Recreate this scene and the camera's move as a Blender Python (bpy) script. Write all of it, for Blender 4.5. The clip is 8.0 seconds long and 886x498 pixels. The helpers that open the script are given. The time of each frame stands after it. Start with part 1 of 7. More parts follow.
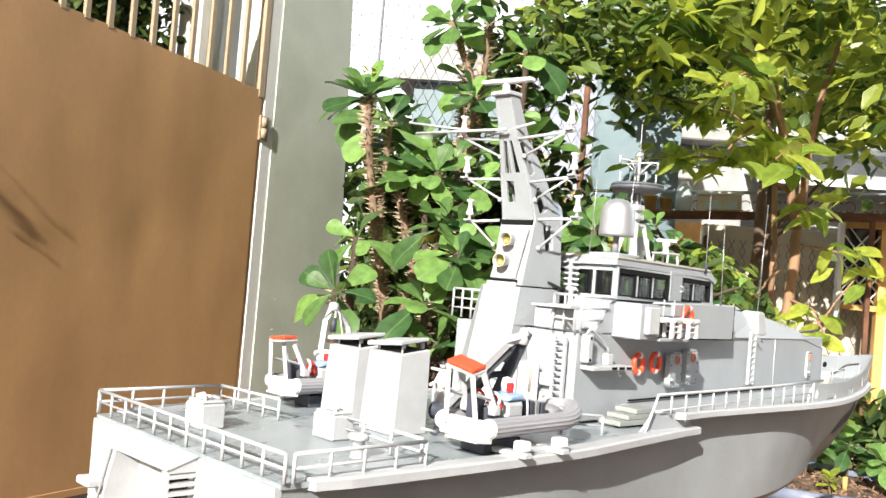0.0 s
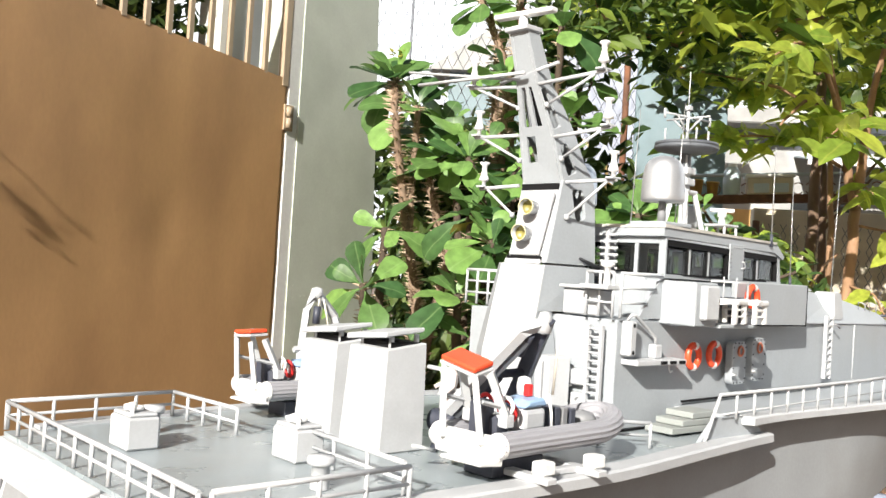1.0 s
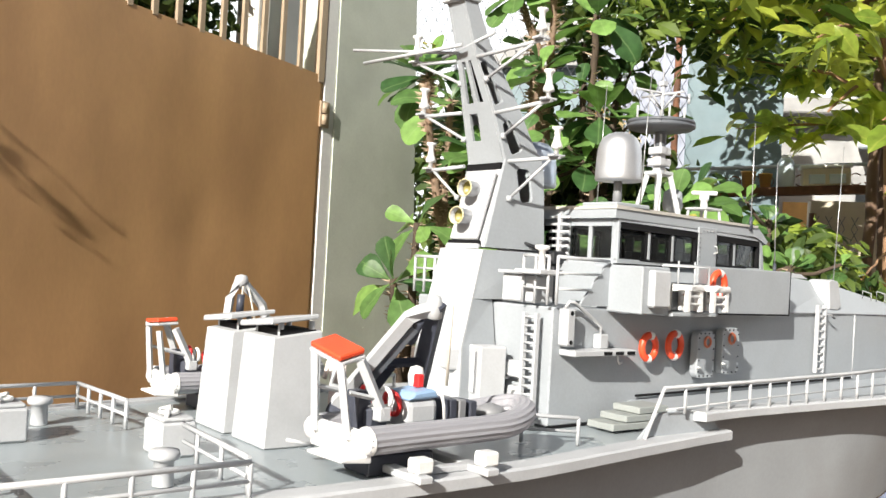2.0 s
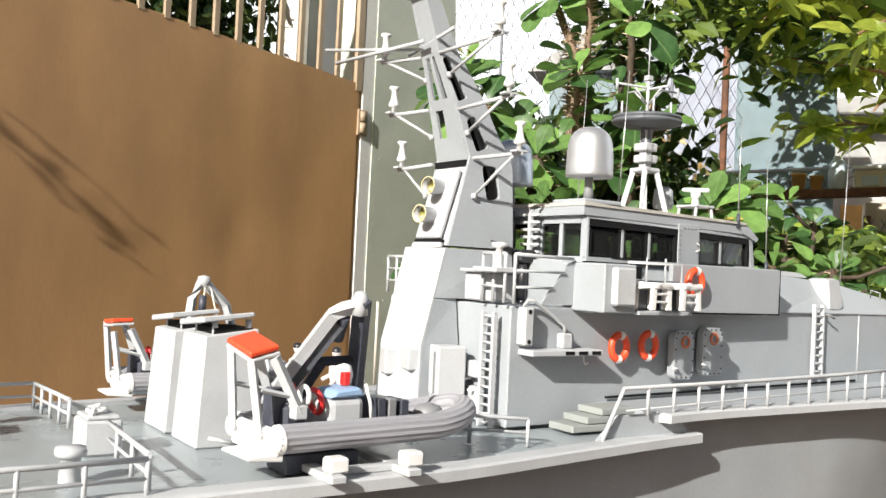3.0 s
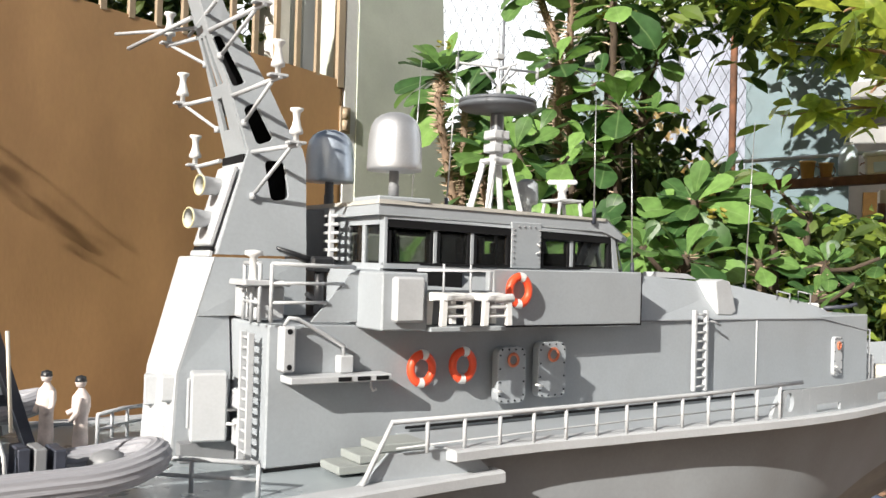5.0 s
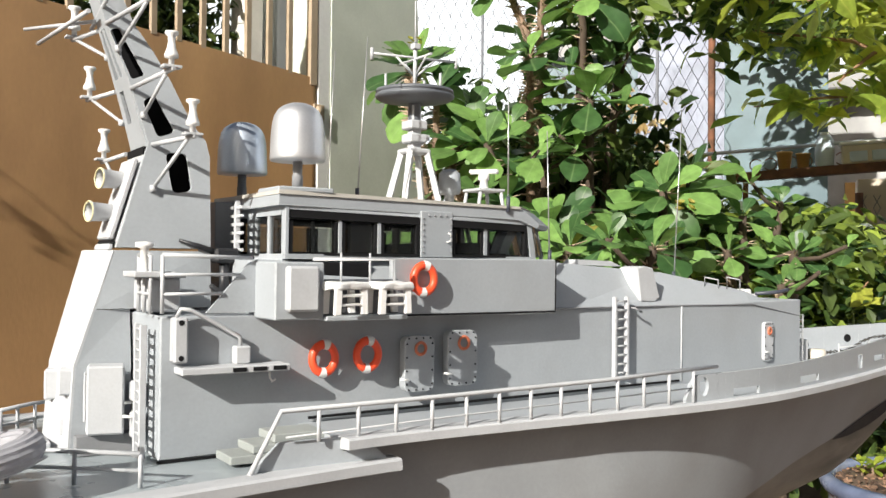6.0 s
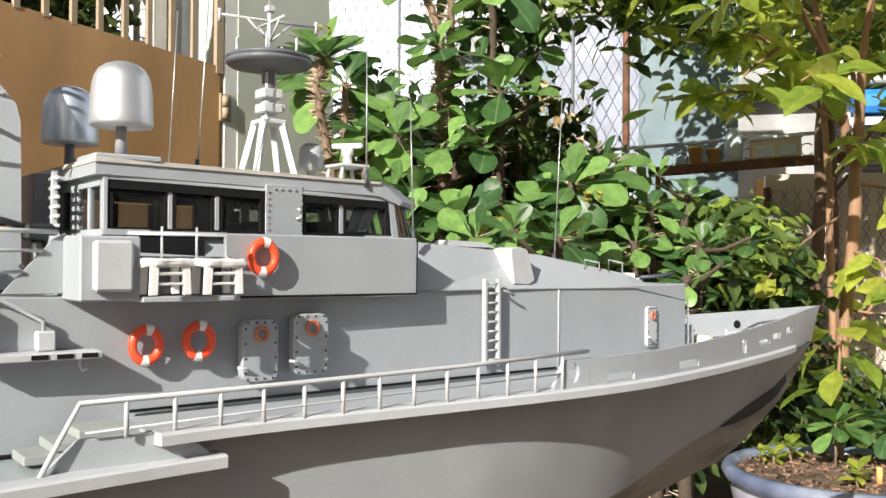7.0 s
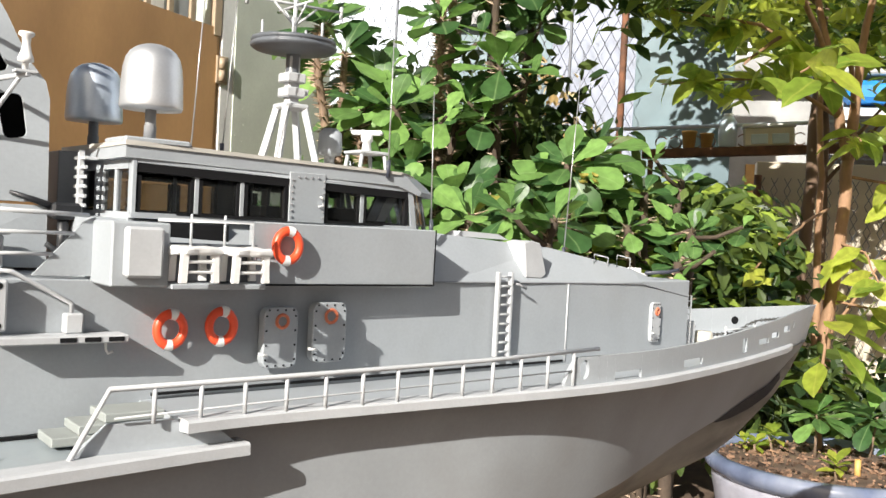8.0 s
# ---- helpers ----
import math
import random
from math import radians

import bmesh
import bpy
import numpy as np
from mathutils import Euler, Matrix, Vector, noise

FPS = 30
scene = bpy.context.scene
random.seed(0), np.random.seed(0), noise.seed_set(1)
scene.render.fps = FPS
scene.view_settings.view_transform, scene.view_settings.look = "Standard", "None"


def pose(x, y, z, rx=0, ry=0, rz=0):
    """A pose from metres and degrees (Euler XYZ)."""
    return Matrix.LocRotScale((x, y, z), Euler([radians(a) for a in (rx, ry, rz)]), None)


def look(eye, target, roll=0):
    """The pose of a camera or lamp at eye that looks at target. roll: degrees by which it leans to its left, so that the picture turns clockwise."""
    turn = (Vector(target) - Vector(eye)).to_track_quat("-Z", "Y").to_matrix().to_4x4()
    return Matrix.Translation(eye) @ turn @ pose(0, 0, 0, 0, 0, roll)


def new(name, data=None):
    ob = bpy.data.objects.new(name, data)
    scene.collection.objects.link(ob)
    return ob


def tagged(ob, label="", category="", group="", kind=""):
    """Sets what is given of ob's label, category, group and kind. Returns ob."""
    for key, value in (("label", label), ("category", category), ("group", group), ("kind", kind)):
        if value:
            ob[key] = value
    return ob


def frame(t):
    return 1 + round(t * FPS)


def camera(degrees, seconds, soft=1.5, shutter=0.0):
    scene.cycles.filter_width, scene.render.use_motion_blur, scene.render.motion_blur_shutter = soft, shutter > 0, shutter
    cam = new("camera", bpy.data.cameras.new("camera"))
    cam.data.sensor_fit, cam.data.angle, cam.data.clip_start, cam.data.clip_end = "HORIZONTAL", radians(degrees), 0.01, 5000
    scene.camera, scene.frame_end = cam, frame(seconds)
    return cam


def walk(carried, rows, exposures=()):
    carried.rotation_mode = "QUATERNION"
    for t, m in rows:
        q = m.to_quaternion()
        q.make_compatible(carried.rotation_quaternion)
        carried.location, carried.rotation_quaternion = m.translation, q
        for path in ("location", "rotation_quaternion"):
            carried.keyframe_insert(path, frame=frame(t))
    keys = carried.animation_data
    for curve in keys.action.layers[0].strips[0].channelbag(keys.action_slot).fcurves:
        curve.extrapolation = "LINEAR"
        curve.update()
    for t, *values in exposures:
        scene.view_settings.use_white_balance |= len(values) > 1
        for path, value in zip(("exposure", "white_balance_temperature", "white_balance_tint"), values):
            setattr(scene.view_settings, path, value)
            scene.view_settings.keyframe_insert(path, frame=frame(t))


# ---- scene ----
cam = camera(51.0, 8.0)
PATH = [
    (0, (0.095, -0.136, 1.067), (1.491, 1.295, 1.123), 4.8),
    (0.5, (0.227, -0.028, 1.049), (1.627, 1.4, 1.108), 4.4),
    (1, (0.325, 0.027, 1.045), (1.654, 1.52, 1.086), 3.6),
    (1.5, (0.412, -0.009, 1.042), (1.654, 1.558, 1.051), 3.8),
    (2, (0.503, -0.027, 1.038), (1.725, 1.556, 1.068), 3.2),
    (2.2, (0.525, -0.049, 1.03), (1.724, 1.552, 1.068), 3.7),
    (3.5, (0.677, -0.087, 1.034), (1.769, 1.588, 1.08), 2.2),
    (4, (0.765, -0.093, 1.038), (1.862, 1.578, 1.101), 3.0),
    (4.2, (0.812, -0.087, 1.043), (1.951, 1.557, 1.099), 2.7),
    (5.3, (0.962, -0.109, 1.058), (2.002, 1.599, 1.086), 1.3),
    (5.5, (0.973, -0.118, 1.055), (2.031, 1.579, 1.075), 0.9),
    (6, (1.023, -0.152, 1.049), (2.095, 1.536, 1.077), 0.6),
    (6.5, (1.088, -0.13, 1.042), (2.223, 1.517, 1.068), -0.0),
    (7, (1.14, -0.127, 1.028), (2.343, 1.47, 1.052), 0.4),
    (7.5, (1.13, -0.111, 1.021), (2.355, 1.47, 1.013), 1.0),
    (8, (1.102, -0.11, 1.055), (2.334, 1.466, 1.013), 3.0),
]
walk(cam, [(t, look(eye, target, roll)) for t, eye, target, roll in PATH], [(0, 1.0), (1.5, 0.85), (3.5, 0.68), (5.5, 0.66), (6.5, 0.68), (7, 0.72), (8, 0.84)])

# ---- light ----
SUN = Vector((0.053, 0.0255, -0.031)).normalized()
world = bpy.data.worlds.new("sky")
scene.world = world
world.use_nodes = True
wt = world.node_tree
sky = wt.nodes.new("ShaderNodeTexSky")
sky.sky_type, sky.sun_disc = "NISHITA", False
sky.sun_elevation, sky.sun_rotation = math.asin(-SUN.z), math.atan2(-SUN.x, -SUN.y)
sky.dust_density, sky.air_density = 5.0, 1.0
wt.links.new(sky.outputs[0], wt.nodes["Background"].inputs[0])
wt.nodes["Background"].inputs[1].default_value = 0.033
sun = new("sun", bpy.data.lights.new("sun", "SUN"))
sun.data.energy, sun.data.angle, sun.data.color = 5.0, radians(0.5), (1.0, 0.955, 0.88)
sun.matrix_world = look((0, 0, 6), Vector((0, 0, 6)) + SUN)


# ---- materials ----
def mat(name, base, rough=0.5, metal=0.0, var=0.12, scale=30.0, bump=0.15, fine=400.0, dirt=None, dirt_amount=0.0, rnd=0.0, island=False, spec=0.5, grain=None, wear=None):
    m = bpy.data.materials.new(name)
    m.use_nodes = True
    nt = m.node_tree
    b = nt.nodes["Principled BSDF"]
    b.inputs["Roughness"].default_value, b.inputs["Metallic"].default_value = rough, metal
    b.inputs["Specular IOR Level"].default_value = spec
    co = nt.nodes.new("ShaderNodeTexCoord")
    n1 = nt.nodes.new("ShaderNodeTexNoise")
    n1.inputs["Scale"].default_value, n1.inputs["Detail"].default_value = scale, 6
    n2 = nt.nodes.new("ShaderNodeTexNoise")
    n2.inputs["Scale"].default_value, n2.inputs["Detail"].default_value = fine, 4
    src = co.outputs["Object"]
    if grain:
        mp = nt.nodes.new("ShaderNodeMapping")
        mp.inputs["Scale"].default_value = grain
        nt.links.new(src, mp.inputs[0])
        src = mp.outputs[0]
    nt.links.new(src, n1.inputs[0])
    nt.links.new(src, n2.inputs[0])
    mul = nt.nodes.new("ShaderNodeMapRange")
    mul.inputs["From Min"].default_value, mul.inputs["From Max"].default_value = 0.3, 0.7
    mul.inputs["To Min"].default_value, mul.inputs["To Max"].default_value = 1 - var, 1 + var
    nt.links.new(n1.outputs[0], mul.inputs[0])
    hsv = nt.nodes.new("ShaderNodeHueSaturation")
    hsv.inputs["Color"].default_value = (*base, 1)
    # fine speckle over the broad variation
    fin = nt.nodes.new("ShaderNodeMapRange")
    fin.inputs["From Min"].default_value, fin.inputs["From Max"].default_value = 0.3, 0.7
    fin.inputs["To Min"].default_value, fin.inputs["To Max"].default_value = 0.97, 1.03
    nt.links.new(n2.outputs[0], fin.inputs[0])
    both = nt.nodes.new("ShaderNodeMath")
    both.operation = "MULTIPLY"
    nt.links.new(mul.outputs[0], both.inputs[0])
    nt.links.new(fin.outputs[0], both.inputs[1])
    mul = both
    nt.links.new(mul.outputs[0], hsv.inputs["Value"])
    if rnd:
        if island:
            oi = nt.nodes.new("ShaderNodeNewGeometry").outputs["Random Per Island"]
        else:
            oi = nt.nodes.new("ShaderNodeObjectInfo").outputs["Random"]
        mr = nt.nodes.new("ShaderNodeMapRange")
        mr.inputs["To Min"].default_value, mr.inputs["To Max"].default_value = 1 - rnd, 1 + rnd
        nt.links.new(oi, mr.inputs[0])
        mm = nt.nodes.new("ShaderNodeMath")
        mm.operation = "MULTIPLY"
        nt.links.new(mr.outputs[0], mm.inputs[0])
        nt.links.new(mul.outputs[0], mm.inputs[1])
        nt.links.new(mm.outputs[0], hsv.inputs["Value"])
    out = hsv.outputs[0]
    if dirt:
        n3 = nt.nodes.new("ShaderNodeTexNoise")
        n3.inputs["Scale"].default_value, n3.inputs["Detail"].default_value = scale * 0.6, 8
        nt.links.new(src, n3.inputs[0])
        rp = nt.nodes.new("ShaderNodeMapRange")
        rp.inputs["From Min"].default_value, rp.inputs["From Max"].default_value = 0.5, 0.72
        rp.inputs["To Max"].default_value = dirt_amount
        nt.links.new(n3.outputs[0], rp.inputs[0])
        mx = nt.nodes.new("ShaderNodeMix")
        mx.data_type = "RGBA"
        nt.links.new(rp.outputs[0], mx.inputs["Factor"])
        nt.links.new(out, mx.inputs["A"])
        mx.inputs["B"].default_value = (*dirt, 1)
        out = mx.outputs["Result"]
    if wear:
        # paint rubbed thin along the edges
        bev = nt.nodes.new("ShaderNodeBevel")
        bev.samples = 4
        bev.inputs["Radius"].default_value = 0.0016
        geo = nt.nodes.new("ShaderNodeNewGeometry")
        dt = nt.nodes.new("ShaderNodeVectorMath")
        dt.operation = "DOT_PRODUCT"
        nt.links.new(bev.outputs[0], dt.inputs[0])
        nt.links.new(geo.outputs["True Normal"], dt.inputs[1])
        em = nt.nodes.new("ShaderNodeMapRange")
        em.inputs["From Min"].default_value, em.inputs["From Max"].default_value = 0.97, 0.80
        em.inputs["To Min"].default_value, em.inputs["To Max"].default_value = 0.0, 1.0
        nt.links.new(dt.outputs["Value"], em.inputs[0])
        nz = nt.nodes.new("ShaderNodeMapRange")
        nz.inputs["From Min"].default_value, nz.inputs["From Max"].default_value = 0.42, 0.60
        nz.inputs["To Min"].default_value, nz.inputs["To Max"].default_value = 0.05, 0.75
        nt.links.new(n2.outputs[0], nz.inputs[0])
        ml = nt.nodes.new("ShaderNodeMath")
        ml.operation = "MULTIPLY"
        nt.links.new(em.outputs[0], ml.inputs[0])
        nt.links.new(nz.outputs[0], ml.inputs[1])
        mw = nt.nodes.new("ShaderNodeMix")
        mw.data_type = "RGBA"
        nt.links.new(ml.outputs[0], mw.inputs["Factor"])
        nt.links.new(out, mw.inputs["A"])
        mw.inputs["B"].default_value = (*wear, 1)
        out = mw.outputs["Result"]
    nt.links.new(out, b.inputs["Base Color"])
    rr = nt.nodes.new("ShaderNodeMapRange")
    rr.inputs["To Min"].default_value, rr.inputs["To Max"].default_value = max(0.02, rough - 0.1), min(1, rough + 0.12)
    nt.links.new(n1.outputs[0], rr.inputs[0])
    nt.links.new(rr.outputs[0], b.inputs["Roughness"])
    if bump:
        bp = nt.nodes.new("ShaderNodeBump")
        bp.inputs["Strength"].default_value, bp.inputs["Distance"].default_value = bump, 0.3 / fine
        nt.links.new(n2.outputs[0], bp.inputs["Height"])
        nt.links.new(bp.outputs[0], b.inputs["Normal"])
    return m


def leaf_mat(name, c1, c2, island, trans=0.35, rough=0.38):
    m = bpy.data.materials.new(name)
    m.use_nodes = True
    nt = m.node_tree
    b = nt.nodes["Principled BSDF"]
    rnd = nt.nodes.new("ShaderNodeNewGeometry").outputs["Random Per Island"] if island else nt.nodes.new("ShaderNodeObjectInfo").outputs["Random"]
    ramp = nt.nodes.new("ShaderNodeValToRGB")
    ramp.color_ramp.elements[0].color, ramp.color_ramp.elements[1].color = (*c1, 1), (*c2, 1)
    ramp.color_ramp.elements[0].position, ramp.color_ramp.elements[1].position = 0.15, 0.9
    nt.links.new(rnd, ramp.inputs[0])
    co = nt.nodes.new("ShaderNodeTexCoord")
    n1 = nt.nodes.new("ShaderNodeTexNoise")
    n1.inputs["Scale"].default_value, n1.inputs["Detail"].default_value = 4.5, 4
    nt.links.new(co.outputs["Object"], n1.inputs[0])
    mr = nt.nodes.new("ShaderNodeMapRange")
    mr.inputs["From Min"].default_value, mr.inputs["From Max"].default_value = 0.3, 0.7
    mr.inputs["To Min"].default_value, mr.inputs["To Max"].default_value = 0.72, 1.25
    nt.links.new(n1.outputs[0], mr.inputs[0])
    hsv = nt.nodes.new("ShaderNodeHueSaturation")
    nt.links.new(ramp.outputs[0], hsv.inputs["Color"])
    nt.links.new(mr.outputs[0], hsv.inputs["Value"])
    col = hsv.outputs[0]
    if not island:
        # pale midrib along the leaf's own axis
        sep = nt.nodes.new("ShaderNodeSeparateXYZ")
        nt.links.new(co.outputs["Object"], sep.inputs[0])
        ab = nt.nodes.new("ShaderNodeMath")
        ab.operation = "ABSOLUTE"
        nt.links.new(sep.outputs[1], ab.inputs[0])
        rib = nt.nodes.new("ShaderNodeMapRange")
        rib.inputs["From Min"].default_value, rib.inputs["From Max"].default_value = 0.006, 0.02
        rib.inputs["To Min"].default_value, rib.inputs["To Max"].default_value = 0.30, 0.0
        nt.links.new(ab.outputs[0], rib.inputs[0])
        mxr = nt.nodes.new("ShaderNodeMix")
        mxr.data_type = "RGBA"
        nt.links.new(rib.outputs[0], mxr.inputs["Factor"])
        nt.links.new(col, mxr.inputs["A"])
        mxr.inputs["B"].default_value = (min(1, c2[0] * 1.7), min(1, c2[1] * 1.4), c2[2] * 2.2, 1)
        col = mxr.outputs["Result"]
    nt.links.new(col, b.inputs["Base Color"])
    b.inputs["Roughness"].default_value = rough
    b.inputs["Specular IOR Level"].default_value = 0.45
    bp = nt.nodes.new("ShaderNodeBump")
    bp.inputs["Strength"].default_value, bp.inputs["Distance"].default_value = 0.3, 0.002
    nt.links.new(n1.outputs[0], bp.inputs["Height"])
    nt.links.new(bp.outputs[0], b.inputs["Normal"])
    tr = nt.nodes.new("ShaderNodeBsdfTranslucent")
    up = nt.nodes.new("ShaderNodeHueSaturation")
    up.inputs["Value"].default_value, up.inputs["Saturation"].default_value = 1.7, 1.0
    nt.links.new(hsv.outputs[0], up.inputs["Color"])
    nt.links.new(up.outputs[0], tr.inputs[0])
    mix = nt.nodes.new("ShaderNodeMixShader")
    mix.inputs[0].default_value = trans
    nt.links.new(b.outputs[0], mix.inputs[1])
    nt.links.new(tr.outputs[0], mix.inputs[2])
    nt.links.new(mix.outputs[0], nt.nodes["Material Output"].inputs[0])
    return m


def glass_mat(name, tint=(0.60, 0.63, 0.63)):
    m = bpy.data.materials.new(name)
    m.use_nodes = True
    b = m.node_tree.nodes["Principled BSDF"]
    b.inputs["Base Color"].default_value = (*tint, 1)
    b.inputs["Roughness"].default_value, b.inputs["Transmission Weight"].default_value = 0.05, 0.985
    b.inputs["IOR"].default_value = 1.22
    return m


GREY = mat("grey_ship_paint", (0.338, 0.364, 0.389), 0.5, var=0.06, scale=14, bump=0.13, fine=260, dirt=(0.30, 0.30, 0.29), dirt_amount=0.22, wear=(0.62, 0.63, 0.64))
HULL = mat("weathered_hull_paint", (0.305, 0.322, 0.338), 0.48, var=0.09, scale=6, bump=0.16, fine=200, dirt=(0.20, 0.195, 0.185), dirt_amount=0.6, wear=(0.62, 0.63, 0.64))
PALE = mat("pale_grey_paint", (0.462, 0.475, 0.492), 0.48, var=0.06, scale=30, bump=0.2, fine=350)
DECK = mat("green_grey_deck_paint", (0.29, 0.33, 0.35), 0.28, var=0.1, scale=18, bump=0.15, fine=300, dirt=(0.38, 0.41, 0.42), dirt_amount=0.35)
STEP = mat("grey_green_step_paint", (0.29, 0.31, 0.30), 0.55, var=0.06, scale=25)
WHITE = mat("white_paint", (0.74, 0.74, 0.73), 0.4, var=0.04, scale=40)
BLACK = mat("black_paint", (0.02, 0.021, 0.024), 0.4, var=0.2, scale=40)
NAVY = mat("blue_black_waterline_paint", (0.010, 0.011, 0.018), 0.5, var=0.25, scale=30, spec=0.2)
# near black for seals and rivets, and for shade put into openings and recesses
DARK = mat("near_black_parts_and_shade", (0.010, 0.010, 0.011), 0.8, var=0.2, scale=40, spec=0.15)
CHAR = mat("dark_grey_blue_plastic", (0.05, 0.055, 0.075), 0.45, var=0.2, scale=60)
# weathered bottom; colour and dirt also darkened for the shade under the hull
BOTTOM = mat("weathered_shaded_antifouling", (0.20, 0.185, 0.155), 0.5, var=0.35, scale=14, dirt=(0.035, 0.033, 0.03), dirt_amount=0.85, grain=(0.5, 1, 2))
ORANGE = mat("orange_red_paint", (0.78, 0.085, 0.03), 0.4, var=0.08, scale=40)
RED = mat("red_paint", (0.70, 0.03, 0.03), 0.4, var=0.08, scale=40)
COPPER = mat("copper_ring", (0.55, 0.16, 0.08), 0.4, var=0.15, scale=80)
RUBBER = mat("grey_hypalon_tube", (0.31, 0.31, 0.335), 0.5, var=0.1, scale=60, grain=(0.15, 1, 3), bump=0.4, fine=220)
SILVER = mat("silver_painted_plastic", (0.62, 0.63, 0.65), 0.45, metal=0.75, var=0.04, scale=25, bump=0.08)
SHINY = mat("shiny_silver_plastic", (0.56, 0.63, 0.72), 0.40, metal=0.70, var=0.04, scale=25, bump=0.05)
MIDGREY = mat("mid_grey_paint", (0.22, 0.225, 0.235), 0.5, var=0.08, scale=40)
ROOFTOP = mat("cream_stained_paint", (0.48, 0.46, 0.42), 0.6, var=0.12, scale=40)
DISH = mat("dark_blue_grey_paint", (0.105, 0.115, 0.13), 0.45, var=0.1, scale=40)
YELLOW = mat("yellow_green_lamp_inside", (0.22, 0.19, 0.045), 0.35, var=0.2, scale=80)
BLUE = mat("pale_blue_paint", (0.28, 0.42, 0.62), 0.45, var=0.1, scale=60)
ROPE = mat("rope_and_chain", (0.06, 0.058, 0.052), 0.8, var=0.3, scale=200)
OLDCREAM = mat("yellowed_cream_paint", (0.62, 0.56, 0.33), 0.45, var=0.1, scale=60)
CREAM = mat("cream_paint", (0.6, 0.56, 0.48), 0.5, var=0.08, scale=60)
WIRE = mat("steel_wire", (0.5, 0.5, 0.5), 0.35, metal=0.7, var=0.1, scale=60)
GLASS = glass_mat("window_glass")
FIGURE = mat("painted_figurine", (0.74, 0.64, 0.60), 0.5, var=0.25, scale=60)
GATE = mat("brown_gate_paint", (0.478, 0.283, 0.134), 0.45, var=0.12, scale=2.6, bump=0.12, fine=60, dirt=(0.20, 0.105, 0.055), dirt_amount=0.45, grain=(1, 1, 0.45))
TAN = mat("tan_gate_frame_paint", (0.40, 0.31, 0.215), 0.45, var=0.1, scale=8)
PILLAR = mat("grey_green_wall_paint", (0.57, 0.605, 0.53), 0.5, var=0.07, scale=3, bump=0.15, fine=60, dirt=(0.36, 0.39, 0.33), dirt_amount=0.4)
PLASTER = mat("white_plaster", (0.72, 0.70, 0.66), 0.8, var=0.1, scale=4, bump=0.2, fine=60, dirt=(0.45, 0.42, 0.36), dirt_amount=0.4)
BEIGE = mat("beige_wall_plaster", (0.60, 0.53, 0.42), 0.85, var=0.15, scale=3, dirt=(0.36, 0.31, 0.24), dirt_amount=0.5)
TANK = mat("pale_blue_grey_sheet", (0.125, 0.185, 0.21), 0.5, var=0.15, scale=3.5, dirt=(0.22, 0.28, 0.30), dirt_amount=0.5)
RENDER = mat("stained_pale_render", (0.36, 0.36, 0.355), 0.85, var=0.3, scale=2.2, dirt=(0.26, 0.26, 0.25), dirt_amount=0.6)
WIREMESH = mat("weathered_wire", (0.16, 0.17, 0.19), 0.6, metal=0.3, var=0.2, scale=6)
RUST = mat("rusty_iron", (0.12, 0.055, 0.03), 0.8, var=0.35, scale=12, bump=0.4, fine=90, dirt=(0.27, 0.11, 0.055), dirt_amount=0.7)
IRON = mat("galvanised_iron", (0.42, 0.45, 0.48), 0.45, metal=0.5, var=0.15, scale=14)
PALEBLUE = mat("pale_blue_plastic", (0.50, 0.58, 0.64), 0.45, var=0.08, scale=8)
LAVENDER = mat("pale_lavender_render", (0.34, 0.37, 0.45), 0.8, var=0.15, scale=3, dirt=(0.26, 0.28, 0.33), dirt_amount=0.4)
BLUEPAINT = mat("bright_blue_paint", (0.02, 0.20, 0.52), 0.5, var=0.15, scale=5)
OCHRE = mat("ochre_frame_paint", (0.62, 0.36, 0.12), 0.55, var=0.15, scale=6)
SOIL = mat("dark_soil", (0.12, 0.08, 0.055), 0.95, var=0.4, scale=8, bump=0.8, fine=60)
POT = mat("blue_glazed_ceramic", (0.30, 0.305, 0.36), 0.28, var=0.3, scale=9, bump=0.1, fine=60, dirt=(0.38, 0.37, 0.41), dirt_amount=0.75)
POTRIM = mat("dark_blue_glaze", (0.13, 0.16, 0.25), 0.25, var=0.3, scale=9, dirt=(0.30, 0.32, 0.36), dirt_amount=0.6)
BARK = mat("orange_brown_bark", (0.30, 0.175, 0.10), 0.75, var=0.3, scale=14, bump=0.5, fine=80, grain=(1, 1, 0.3))
SPINE = mat("pale_brown_spines", (0.42, 0.32, 0.23), 0.8, var=0.2, scale=30)
STEM = mat("grey_brown_spiny_stem", (0.21, 0.145, 0.10), 0.8, var=0.3, scale=30, bump=0.6, fine=120)
DARKBARK = mat("dark_brown_bark", (0.14, 0.09, 0.06), 0.85, var=0.35, scale=12, bump=0.6, fine=70, grain=(1, 1, 0.3))
DARKGLASS = mat("dark_window_pane", (0.012, 0.016, 0.02), 0.12, var=0.2, scale=4, bump=0.02)
DARKSTEM = mat("dark_stem", (0.07, 0.05, 0.035), 0.85, var=0.3, scale=30, bump=0.6, fine=120)
WOOD = mat("weathered_timber", (0.25, 0.18, 0.11), 0.75, var=0.25, scale=10, grain=(0.2, 1, 1), bump=0.4, fine=60)
LEAF = leaf_mat("euphorbia_leaf", (0.040, 0.095, 0.030), (0.185, 0.325, 0.085), False, trans=0.25, rough=0.42)
LEAF_Y = leaf_mat("yellow_leaf", (0.30, 0.33, 0.05), (0.42, 0.36, 0.09), False, trans=0.3)
TREELEAF = leaf_mat("tree_leaf", (0.18, 0.27, 0.04), (0.46, 0.50, 0.075), False, trans=0.5)
THICKET = leaf_mat("thicket_leaf", (0.020, 0.050, 0.012), (0.26, 0.34, 0.055), True, trans=0.3, rough=0.42)
